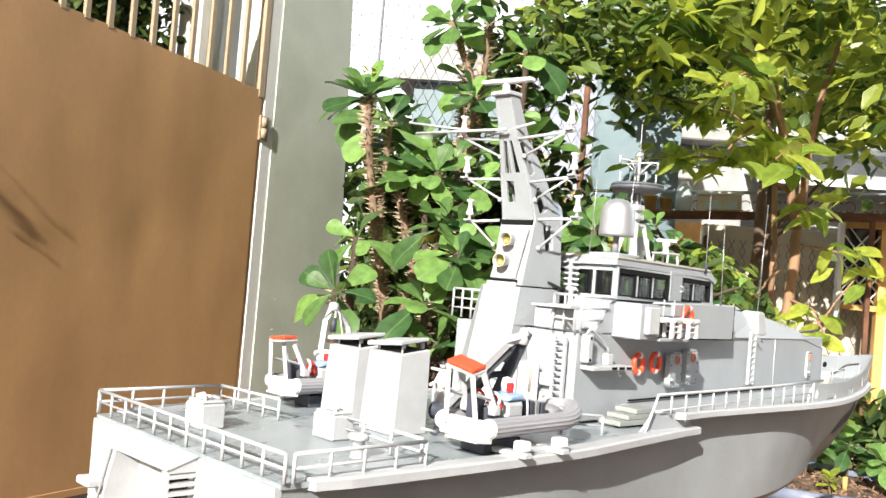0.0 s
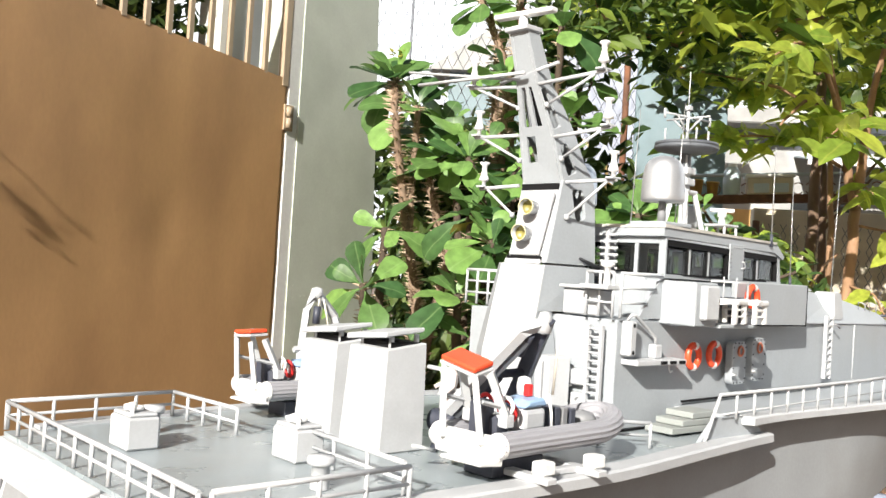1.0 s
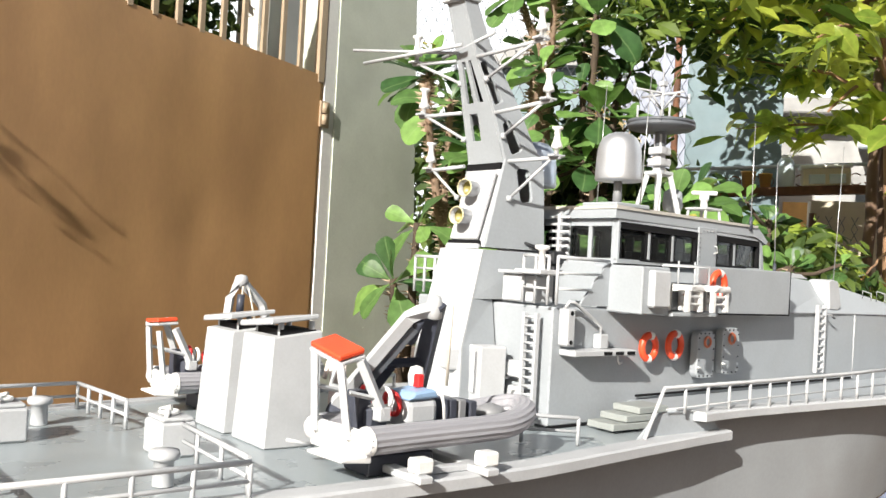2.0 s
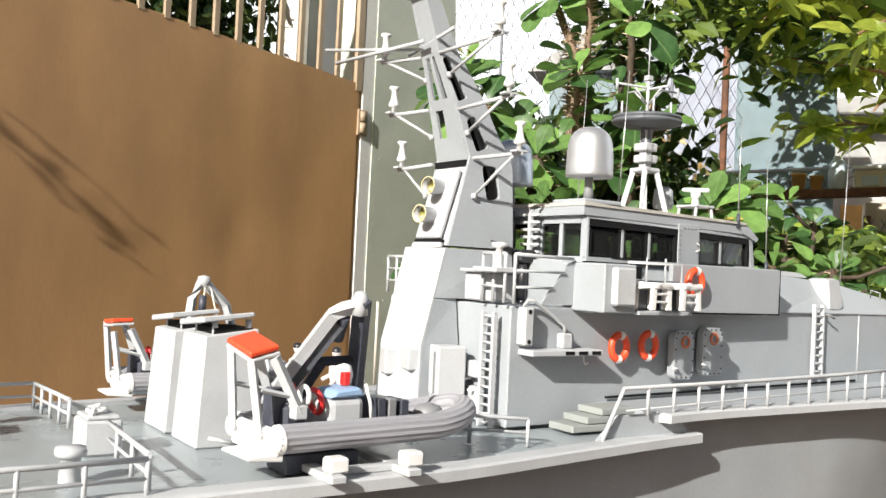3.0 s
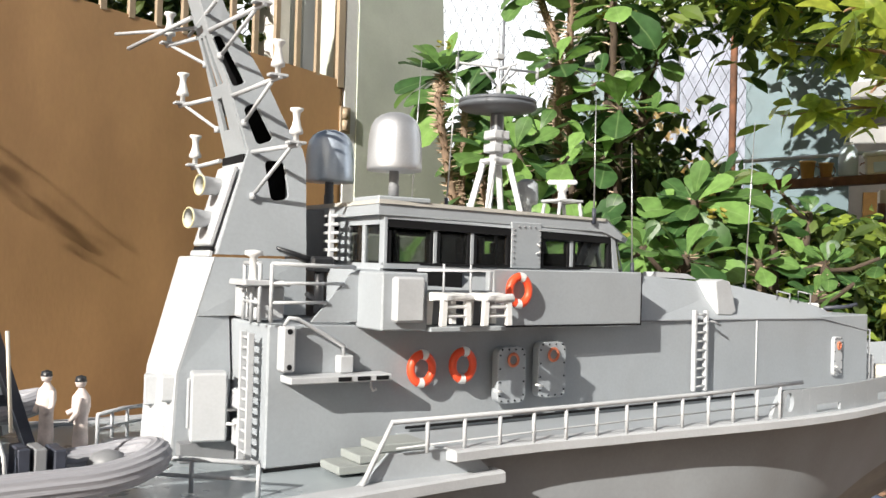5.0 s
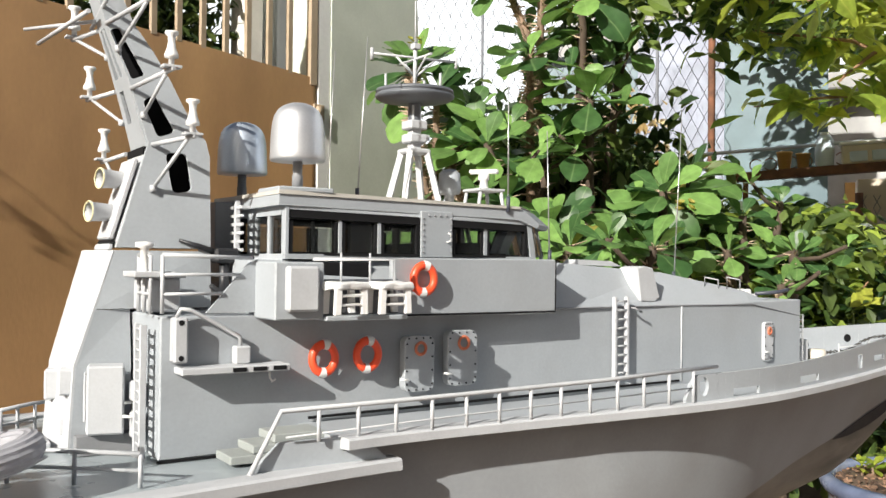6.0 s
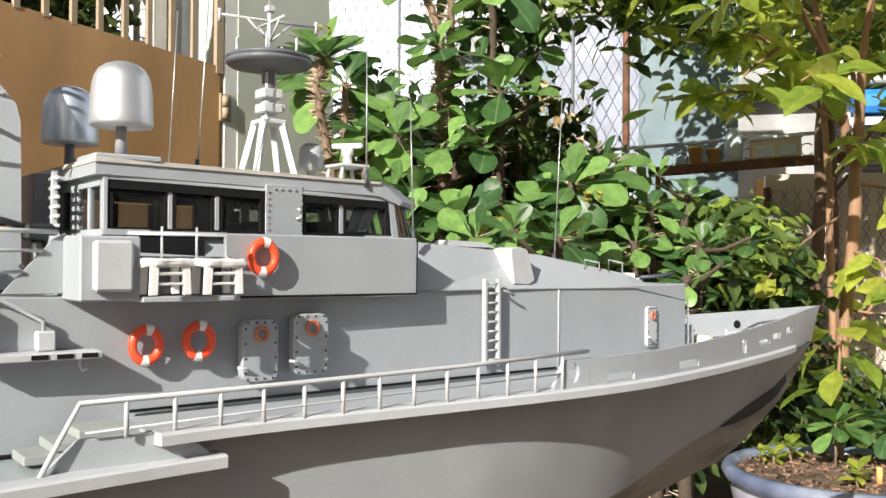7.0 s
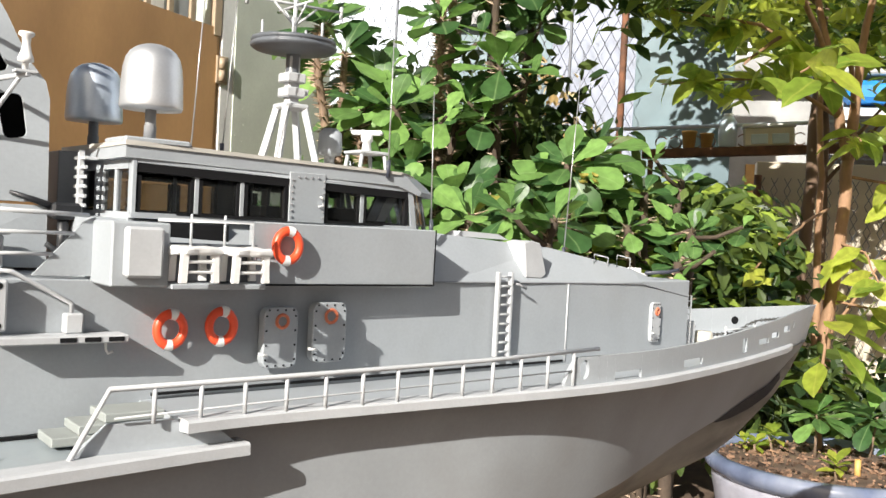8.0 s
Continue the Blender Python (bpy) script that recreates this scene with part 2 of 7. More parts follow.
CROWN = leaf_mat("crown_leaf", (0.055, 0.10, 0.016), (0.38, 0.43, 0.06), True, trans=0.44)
# darker copy of the crown leaf, the crown's shade put into its colour
INNER = leaf_mat("inner_leaf_shade", (0.030, 0.065, 0.014), (0.20, 0.27, 0.045), True, trans=0.35, rough=0.5)
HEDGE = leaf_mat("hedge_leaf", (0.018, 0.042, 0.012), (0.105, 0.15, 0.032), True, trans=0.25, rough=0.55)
DRYLEAF = leaf_mat("dry_leaf", (0.35, 0.22, 0.07), (0.62, 0.52, 0.30), True, trans=0.3)
GREYWALL = mat("pale_grey_wall_paint", (0.40, 0.42, 0.43), 0.7, var=0.08, scale=3, dirt=(0.28, 0.29, 0.29), dirt_amount=0.4)
LITTER = mat("leaf_litter", (0.16, 0.095, 0.06), 0.85, var=0.3, scale=40, rnd=0.85, island=True)
PETAL = mat("salmon_flower_petal", (0.75, 0.16, 0.10), 0.5, var=0.15, scale=60)


# ---- mesh helpers ----
def finish(name, bm, material, smooth=False):
    me = bpy.data.meshes.new(name)
    bmesh.ops.recalc_face_normals(bm, faces=bm.faces)
    bm.to_mesh(me)
    bm.free()
    for p in me.polygons:
        p.use_smooth = p.use_smooth or smooth
    me.materials.append(material)
    return me


ROOT = {}


def thing(name, loc, label, category, group="", kind=""):
    ob = new(name)
    ob.location = loc
    ROOT[ob.name] = Vector(loc)
    return tagged(ob, label, category, group, kind)


def root_of(ob):
    while ob.parent:
        ob = ob.parent
    return ROOT.get(ob.name, Vector((0, 0, 0)))


def part(name, bm, material, parent, label="", smooth=False):
    r = root_of(parent)
    bmesh.ops.translate(bm, verts=bm.verts, vec=-r)
    ob = new(name, finish(name, bm, material, smooth))
    ob.parent = parent
    return tagged(ob, label)


def inst(name, me, m, parent, label=""):
    ob = new(name, me)
    ob.parent = parent
    ob.matrix_basis = Matrix.Translation(-root_of(parent)) @ m
    return tagged(ob, label)


def B(bm, x0, x1, y0, y1, z0, z1, bev=0.0, m=None, seg=1):
    t = bmesh.new()
    bmesh.ops.create_cube(t, size=1.0)
    bmesh.ops.transform(t, matrix=Matrix.Translation(((x0 + x1) / 2, (y0 + y1) / 2, (z0 + z1) / 2)) @ Matrix.Diagonal((abs(x1 - x0), abs(y1 - y0), abs(z1 - z0), 1)), verts=t.verts)
    if bev:
        bmesh.ops.bevel(t, geom=t.edges[:], offset=bev, segments=seg, affect="EDGES", profile=0.5)
    if m is not None:
        bmesh.ops.transform(t, matrix=m, verts=t.verts)
    join(bm, t)
    return bm


def join(bm, t):
    me = bpy.data.meshes.new("tmp")
    t.to_mesh(me)
    t.free()
    bm.from_mesh(me)
    bpy.data.meshes.remove(me)


def prism(bm, pts, y0, y1, bev=0.0, taper=None, axis="y"):
    """Polygon in the x-z plane (or y-z for axis x, x-y for axis z) drawn out along the axis; taper: far polygon."""
    t = bmesh.new()
    far = taper or pts

    def v(p, a):
        return {"y": (p[0], a, p[1]), "x": (a, p[0], p[1]), "z": (p[0], p[1], a)}[axis]

    a = [t.verts.new(v(p, y0)) for p in pts]
    b = [t.verts.new(v(p, y1)) for p in far]
    t.faces.new(a)
    t.faces.new(b[::-1])
    n = len(a)
    for i in range(n):
        t.faces.new((a[i], b[i], b[(i + 1) % n], a[(i + 1) % n]))
    if bev:
        bmesh.ops.bevel(t, geom=t.edges[:], offset=bev, segments=1, affect="EDGES")
    join(bm, t)
    return bm


def tube(bm, pts, r, n=8, r2=None, caps=True):
    pts = [Vector(p) for p in pts]
    rings = []
    up = Vector((0, 0, 1))
    k = len(pts)
    for i, p in enumerate(pts):
        d = (pts[min(i + 1, k - 1)] - pts[max(i - 1, 0)]).normalized()
        a = d.cross(up if abs(d.z) < 0.95 else Vector((1, 0, 0))).normalized()
        b = d.cross(a)
        rad = r if r2 is None else r + (r2 - r) * i / (k - 1)
        rings.append([bm.verts.new(p + (a * math.cos(2 * math.pi * j / n) + b * math.sin(2 * math.pi * j / n)) * rad) for j in range(n)])
    for i in range(k - 1):
        for j in range(n):
            f = bm.faces.new((rings[i][j], rings[i][(j + 1) % n], rings[i + 1][(j + 1) % n], rings[i + 1][j]))
            f.smooth = n > 4
    if caps:
        bm.faces.new(rings[0][::-1])
        bm.faces.new(rings[-1])
    return bm


def lathe(bm, prof, c, n=24, axis=None, smooth=True):
    """prof: (radius, height) pairs turned round the z axis at c, or round axis."""
    c = Vector(c)
    q = Vector((0, 0, 1)).rotation_difference(Vector(axis)).to_matrix() if axis else Matrix.Identity(3)
    rings = []
    for r, z in prof:
        if r < 1e-6:
            rings.append([bm.verts.new(c + q @ Vector((0, 0, z)))])
        else:
            rings.append([bm.verts.new(c + q @ Vector((r * math.cos(2 * math.pi * j / n), r * math.sin(2 * math.pi * j / n), z))) for j in range(n)])
    for a, b in zip(rings, rings[1:]):
        for j in range(n):
            k = (j + 1) % n
            if len(a) == 1 and len(b) == 1:
                continue
            if len(a) == 1:
                f = bm.faces.new((a[0], b[k], b[j]))
            elif len(b) == 1:
                f = bm.faces.new((a[j], a[k], b[0]))
            else:
                f = bm.faces.new((a[j], a[k], b[k], b[j]))
            f.smooth = smooth
    return bm


def torus(bm, m, R, r, n=28, k=10, a0=0.0, a1=2 * math.pi):
    full = abs(a1 - a0 - 2 * math.pi) < 1e-6
    steps = n if full else n + 1
    rings = []
    for i in range(steps):
        a = a0 + (a1 - a0) * i / n
        rings.append([bm.verts.new(m @ Vector(((R + r * math.cos(2 * math.pi * j / k)) * math.cos(a), (R + r * math.cos(2 * math.pi * j / k)) * math.sin(a), r * math.sin(2 * math.pi * j / k)))) for j in range(k)])
    for i in range(n):
        p, q = rings[i], rings[(i + 1) % steps]
        for j in range(k):
            f = bm.faces.new((p[j], q[j], q[(j + 1) % k], p[(j + 1) % k]))
            f.smooth = True
    return bm


def lerp(table, x):
    """Smooth reading of a small table of (x, value)."""
    xs, ys = [a for a, _ in table], [b for _, b in table]
    return float(np.interp(x, xs, ys))


def bm_():
    return bmesh.new()



# ---- ground and stand ----
bm = bm_()
bmesh.ops.create_grid(bm, x_segments=60, y_segments=60, size=60)
for v in bm.verts:
    v.co.z = -0.3 + 0.02 * noise.noise(v.co * 0.8)
ground = tagged(new("ground", finish("ground", bm, SOIL)), "bare dark garden soil", "ground", kind="structure")

CY = 0.89
ship = thing("model_ship", (1.7, CY, 0.60), "large grey model patrol ship standing on a timber trestle", "model ship")
EDGE = [(0.636, 0.604), (0.9, 0.602), (1.1, 0.604), (1.3, 0.634), (1.487, 0.658), (1.7, 0.652), (1.9, 0.645), (2.05, 0.655), (2.2, 0.688), (2.35, 0.728), (2.5, 0.775), (2.65, 0.826), (2.76, 0.864), (2.837, CY)]


def edge(x):
    w = max(0.0, min(0.06, 2.837 - x, x - 0.636))
    return sum(lerp(EDGE, x + w * k / 3) for k in range(-3, 4)) / 7


def port(x):
    """The far side of the deck edge."""
    return 2 * CY - edge(x) - lerp([(0.636, 0.134), (1.3, 0.03), (1.6, 0.0)], x)


def deck_z(x):
    return lerp([(0.6, 0.85), (1.43, 0.85), (1.431, 0.876), (2.84, 0.876)], x)


def rim_z(x):
    return lerp([(1.9, 0.9125), (2.1, 0.9135), (2.236, 0.9165), (2.55, 0.929), (2.837, 0.944)], x)


# hull: stations from the transom to the stem
def hull_section(x):
    """Half section from the deck edge down to the keel, as offsets towards the middle and heights."""
    s = edge(x)
    mid = (edge(x) + port(x)) / 2
    top = lerp([(0.6, 0.846), (1.44, 0.846), (1.487, 0.872), (1.9, 0.874), (2.837, 0.874)], x)
    zk = lerp([(0.62, 0.66), (1.0, 0.61), (2.0, 0.61), (2.28, 0.632), (2.511, 0.676), (2.578, 0.700), (2.71, 0.770), (2.775, 0.82), (2.815, 0.858), (2.837, 0.873)], x)
    zc = lerp([(0.62, 0.70), (1.4, 0.69), (1.9, 0.70), (2.2, 0.725), (2.45, 0.755), (2.66, 0.795), (2.78, 0.845), (2.837, 0.8735)], x)
    half = mid - s - lerp([(0.62, 0.012), (0.9, 0.03), (1.3, 0.031), (1.9, 0.027), (2.2, 0.021), (2.5, 0.006), (2.7, 0.0)], x)
    inw = lerp([(0.62, 0.985), (1.4, 0.985), (1.8, 0.93), (2.1, 0.76), (2.3, 0.56), (2.5, 0.40), (2.66, 0.25), (2.78, 0.12), (2.837, 0.1)], x)
    rows = []
    for k in range(9):
        u = k / 8
        z = top + (zc - top) * u
        w = half * (1 + (inw - 1) * (u ** 0.8 if x < 1.6 else u ** 0.72))
        rows.append((w, z))
    for k in range(1, 6):
        u = k / 5
        rows.append((half * inw * (1 - u) ** 0.85, zc + (zk - zc) * (u ** 0.7)))
    return mid, rows


def make_hull(lo, hi, material, name, label):
    bm = bm_()
    xs = list(np.linspace(0.636, 1.4, 14)) + list(np.linspace(1.45, 2.3, 28)) + list(np.linspace(2.33, 2.836, 26))
    for sgn in (-1, 1):
        grid = []
        for x in xs:
            mid, rows = hull_section(x)
            grid.append([bm.verts.new((x + (0.004 if k == 0 else 0), mid + sgn * w, z)) for k, (w, z) in enumerate(rows)][lo:hi])
        for a, b in zip(grid, grid[1:]):
            for j in range(len(a) - 1):
                f = bm.faces.new((a[j], b[j], b[j + 1], a[j + 1]))
                f.smooth = True
    bmesh.ops.remove_doubles(bm, verts=bm.verts, dist=0.0004)
    return part(name, bm, material, ship, label)


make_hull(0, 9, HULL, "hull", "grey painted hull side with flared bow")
make_hull(8, 14, BOTTOM, "hull_bottom", "weathered olive grey bottom paint, darkened as in shade")
# dark boot stripe low on the bow
bm = bm_()
for sgn in (-1, 1):
    prev = None
    for x in np.linspace(2.44, 2.715, 18):
        mid, rows = hull_section(x)
        w0, z0 = rows[7]
        w1, z1 = rows[8]
        w2, z2 = rows[10]
        f = lerp([(2.44, 1.0), (2.55, 0.92), (2.66, 0.70), (2.715, 0.9)], x)
        g = lerp([(2.44, 0.02), (2.50, 0.30), (2.60, 0.62), (2.68, 0.80), (2.715, 0.60)], x)
        cur = [bm.verts.new((x, mid + sgn * (w0 + (w1 - w0) * f + 0.002), z0 + (z1 - z0) * f)), bm.verts.new((x, mid + sgn * (w1 + 0.002), z1)), bm.verts.new((x, mid + sgn * (w1 + (w2 - w1) * g + 0.0035), z1 + (z2 - z1) * g))]
        if prev:
            bm.faces.new((prev[0], cur[0], cur[1], prev[1])).smooth = True
            bm.faces.new((prev[1], cur[1], cur[2], prev[2])).smooth = True
        prev = cur
part("boot_stripe", bm, NAVY, ship, "black waterline stripe")
# transom
bm = bm_()
mid, rows = hull_section(0.636)
pts = [(mid - w, z) for w, z in rows] + [(mid + w, z) for w, z in rows[::-1][1:]]
prism(bm, pts, 0.629, 0.6375, axis="x")
transom = part("transom", bm, PALE, ship, "pale grey transom plate")
# stern details: sloped ramp hood with louvred vent
HX, HY0, HY1 = 0.594, 0.765, 0.890
bm = prism(bm_(), [(0.6285, 0.8495), (HX - 0.002, 0.8375), (HX - 0.002, 0.8345), (0.6285, 0.8465)], HY0 - 0.002, HY1 + 0.002, 0.0006)
hood = part("stern_hood", bm, PALE, ship, "pale grey sloped hood over the stern ramp")
part("side_wall", prism(bm_(), [(0.6285, 0.8455), (HX, 0.8345), (HX - 0.030, 0.70), (0.6285, 0.70)], HY1 - 0.004, HY1), PALE, hood)
part("side_wall", prism(bm_(), [(0.6285, 0.8462), (HX + 0.001, 0.8348), (HX + 0.001, 0.8315), (0.6285, 0.8315)], HY0 - 0.0005, HY0 + 0.004), PALE, hood)
part("corner_post", B(bm_(), HX, HX + 0.004, HY0, HY0 + 0.012, 0.70, 0.834, 0.0006), PALE, hood)
part("back_plate", B(bm_(), 0.6235, 0.6285, HY0 + 0.0045, HY1 - 0.0045, 0.70, 0.842), PALE, hood)
part("hinge_bar", tube(bm_(), [(HX - 0.001, HY1 + 0.006, 0.834), (HX - 0.031, HY1 + 0.006, 0.70)], 0.0018, 8), MIDGREY, hood, "grey hinge bar")
part("louvre_recess", B(bm_(), HX + 0.0045, 0.6232, HY0 + 0.006, HY0 + 0.009, 0.70, 0.838), DARK, hood, "dark louvre recess")
for i in range(14):
    z = 0.8300 - 0.0092 * i
    part("slat", prism(bm_(), [(HY0 - 0.001, z - 0.0045), (HY0 + 0.0055, z - 0.001), (HY0 + 0.0055, z + 0.0008), (HY0 - 0.001, z - 0.0005)], HX + 0.003, 0.6285, axis="x"), PALE, hood)
part("stern_step", B(bm_(), 0.595, 0.6285, 0.955, 0.990, 0.774, 0.784, 0.002), PALE, ship)


# decks
def deck_sheet(x0, x1, z, inset, name, material, label, th=0.006):
    bm = bm_()
    xs = np.linspace(x0, x1, 24)
    a = [(x, edge(x) + inset) for x in xs]
    b = [(x, port(x) - inset) for x in xs[::-1]]
    prism(bm, a + b, z - th, z, axis="z")
    return part(name, bm, material, ship, label)


deck_sheet(0.634, 1.45, 0.85, 0.010, "aft_deck", DECK, "green-grey painted aft deck")
deck_sheet(1.425, 2.80, 0.876, 0.006, "upper_deck", GREY, "grey side and fore deck")


def strake(x0, x1, z0, z1, out, wide, name, label, material=PALE, n=40):
    for side in (0, 1):
        bm = bm_()
        prev = None
        for x in np.linspace(x0, x1, n):
            ta = min(1, (x1 - x) / 0.06 + 0.15) if x1 > 2 else min(1, (x - x0) / 0.05 + 0.1)
            y = edge(x) - out * ta if side == 0 else port(x) + out * ta
            yi = edge(x) + wide if side == 0 else port(x) - wide
            cur = [bm.verts.new(p) for p in ((x, y, z0 + 0.002), (x, y, z1 - 0.002), (x, y + (0.003 if side == 0 else -0.003), z1), (x, yi, z1), (x, yi, z0))]
            if prev:
                for i in range(5):
                    bm.faces.new((prev[i], cur[i], cur[(i + 1) % 5], prev[(i + 1) % 5]))
            else:
                bm.faces.new(cur)
            prev = cur
        bm.faces.new(prev[::-1])
        part(name, bm, material, ship, label)


strake(0.668, 1.487, 0.840, 0.8535, 0.006, 0.020, "rubbing_strake", "pale grey rubbing strake along the aft deck edge")
strake(1.424, 2.665, 0.867, 0.8795, 0.008, 0.016, "rubbing_strake", "pale grey rubbing strake along the fore deck edge")
# side gusset between the two deck levels
bm = bm_()
prism(bm, [(1.328, 0.849), (1.362, 0.8785), (1.445, 0.8785), (1.455, 0.872), (1.478, 0.852)], 0.661, 0.667)
part("side_gusset", bm, GREY, ship)
# steps to the upper deck
for i in range(3):
    part("step", B(bm_(), 1.328 + 0.022 * i, 1.426, 0.700, 0.742, 0.8535 + 0.0088 * i, 0.8616 + 0.0088 * i, 0.001), STEP, ship, "grey-green painted step")

# bulwark at the bow, with freeing slots
for side in (0, 1):
    bm = bm_()
    xs = [1.944, 1.96, 1.976, 2.032, 2.07, 2.11, 2.145, 2.205, 2.25, 2.30, 2.365, 2.385, 2.42, 2.447, 2.502, 2.520, 2.565, 2.602, 2.642, 2.668, 2.676, 2.70, 2.74, 2.78, 2.81, 2.836]
    slots = {} if side else {(1.976, 2.032): (0.881, 0.891), (2.145, 2.205): (0.884, 0.894), (2.365, 2.385): (0.887, 0.909), (2.447, 2.502): (0.893, 0.902), (2.520, 2.565): (0.898, 0.908), (2.602, 2.642): (0.903, 0.914), (2.668, 2.676): (0.908, 0.921)}

    def wall_y(x, t):
        k = min(1.0, max(0.0, (2.8365 - x) / 0.05))
        return edge(x) + (0.002 + t) * k if side == 0 else port(x) - (0.002 + t) * k

    for x0, x1 in zip(xs, xs[1:]):
        bands = [(None, None)]
        if (x0, x1) in slots:
            a, b = slots[(x0, x1)]
            bands = [(None, a), (b, None)]
        for a, b in bands:
            lo0, lo1 = (0.876, 0.876) if a is None else (a, a)
            hi0, hi1 = (rim_z(x0), rim_z(x1)) if b is None else (b, b)
            if (x0, x1) in slots:
                lo0, lo1 = (0.876, 0.876) if b is not None else (slots[(x0, x1)][1],) * 2
                if b is None and a is None:
                    continue
            vs = []
            for t in (0, 0.004):
                vs += [(x0, wall_y(x0, t), lo0), (x1, wall_y(x1, t), lo1), (x1, wall_y(x1, t), hi1), (x0, wall_y(x0, t), hi0)]
            q = [bm.verts.new(v) for v in vs]
            for f in ((0, 1, 2, 3), (7, 6, 5, 4), (0, 4, 5, 1), (3, 2, 6, 7), (0, 3, 7, 4), (1, 5, 6, 2)):
                bm.faces.new([q[i] for i in f])
    bmesh.ops.remove_doubles(bm, verts=bm.verts, dist=0.0002)
    part("bulwark", bm, GREY, ship, "grey bow bulwark with freeing slots")
# rounded end of the bulwark with an oval fairlead hole through it
bm = bm_()
corners = [(1.881, 0.8765), (1.944, 0.8765), (1.944, rim_z(1.944)), (1.908, rim_z(1.908)), (1.900, 0.9085), (1.893, 0.899), (1.886, 0.885)]
cx, cz, loops = 1.918, 0.8975, []
for k in range(32):
    a = 2 * math.pi * k / 32
    d = (math.cos(a), math.sin(a))
    reach = []
    for (x0, z0), (x1, z1) in zip(corners, corners[1:] + corners[:1]):
        ex, ez = x1 - x0, z1 - z0
        den = d[0] * ez - d[1] * ex
        if abs(den) > 1e-9:
            u = ((x0 - cx) * ez - (z0 - cz) * ex) / den
            w = ((x0 - cx) * d[1] - (z0 - cz) * d[0]) / den
            if u > 0 and -1e-6 <= w <= 1 + 1e-6:
                reach.append(u)
    u = min(reach)
    out, hole = (cx + d[0] * u, cz + d[1] * u), (cx + 0.0085 * d[0], cz + 0.0118 * d[1])
    loops.append([bm.verts.new((x, edge(x) + 0.0015 + t, z)) for x, z in (out, hole) for t in (0.0, 0.0052)])
for p, q in zip(loops, loops[1:] + loops[:1]):
    for i, j in ((0, 2), (2, 3), (3, 1), (1, 0)):
        bm.faces.new((p[i], q[i], q[j], p[j]))
bmesh.ops.recalc_face_normals(bm, faces=bm.faces)
part("bulwark_end", bm, GREY, ship, "rounded bulwark end with a fairlead hole")
part("mooring_hole", lathe(bm_(), [(0.0, 0.0), (0.0062, 0.0), (0.0072, 0.0006), (0.0076, -0.001)], (2.65, port(2.65) - 0.0072, 0.910), 18, axis=Vector((-0.32, -0.947, 0))), DARK, ship, "dark round mooring hole")
# stem post joining the bulwarks
part("stem_post", tube(bm_(), [(2.836, CY, 0.944), (2.828, CY, 0.905), (2.80, CY, 0.868), (2.76, CY, 0.83)], 0.0016, 8, 0.0012), GREY, ship)

# the stem rakes forward above the deck
for ob in ship.children:
    if ob.name.split(".")[0] in ("hull", "hull_bottom", "boot_stripe", "bulwark", "stem_post", "rubbing_strake", "upper_deck"):
        for v in ob.data.vertices:
            x, z = v.co.x + 1.7, v.co.z + 0.60
            if x > 2.6:
                v.co.x -= 0.030 * ((x - 2.6) / 0.237) ** 2 * min(1, max(0, (0.944 - z) / 0.07))

# deckhouse
house = part("deckhouse", prism(bm_(), [(1.274, 0.748), (1.985, 0.748), (2.342, 0.826), (2.342, 2 * CY - 0.826), (1.985, 2 * CY - 0.748), (1.274, 2 * CY - 0.748)], 0.8525, 0.9935, 0.0015, axis="z"), GREY, ship, "grey deckhouse with slab sides")
bm = bm_()
# upper shoulders that lean inwards, lower towards the bow
secs = [(1.38, 0.7485, 0.992, 0.785, 1.049), (1.78, 0.7485, 0.992, 0.783, 1.050), (1.985, 0.7485, 0.992, 0.790, 1.037), (2.18, 0.791, 0.9915, 0.812, 1.010), (2.342, 0.8265, 0.964, 0.832, 0.968)]
prev = None
for x, y0, z0, y1, z1 in secs:
    cur = [bm.verts.new(p) for p in ((x, y0, z0), (x, y1, z1), (x, 2 * CY - y1, z1 + 0.002), (x, 2 * CY - y0, z0))]
    if prev:
        for i in range(3):
            bm.faces.new((prev[i], cur[i], cur[i + 1], prev[i + 1]))
    else:
        bm.faces.new(cur)
    prev = cur
bm.faces.new(prev[::-1])
part("shoulder", bm, GREY, ship, "grey leaning upper side of the deckhouse")
part("seam", tube(bm_(), [(1.745, 0.7478, 0.9925), (1.985, 0.7475, 0.9925), (2.18, 0.7905, 0.9895), (2.342, 0.8262, 0.9665)], 0.0012, 4), MIDGREY, ship, "dark joint line along the deckhouse")
part("corner_bead", tube(bm_(), [(1.985, 0.7480, 0.9915), (1.985, 0.7480, 0.880)], 0.0014, 6), PALE, ship, "pale bead down the deckhouse corner")
part("dark_gap", B(bm_(), 1.43, 1.98, 0.7462, 0.7490, 0.8805, 0.8832), DARK, ship, "dark gap under the deckhouse side")
part("base_gap", B(bm_(), 1.2725, 1.345, 0.7462, 0.7490, 0.8505, 0.8530), DARK, ship)
# house front end with small ladder frame
bm = bm_()
for dy in (0.835, 0.850):
    tube(bm, [(2.348, dy, 0.88), (2.348, dy, 0.975)], 0.0016, 6)
for i in range(8):
    tube(bm, [(2.348, 0.835, 0.89 + 0.011 * i), (2.348, 0.850, 0.89 + 0.011 * i)], 0.0014, 5)
part("bow_ladder", bm, PALE, ship)

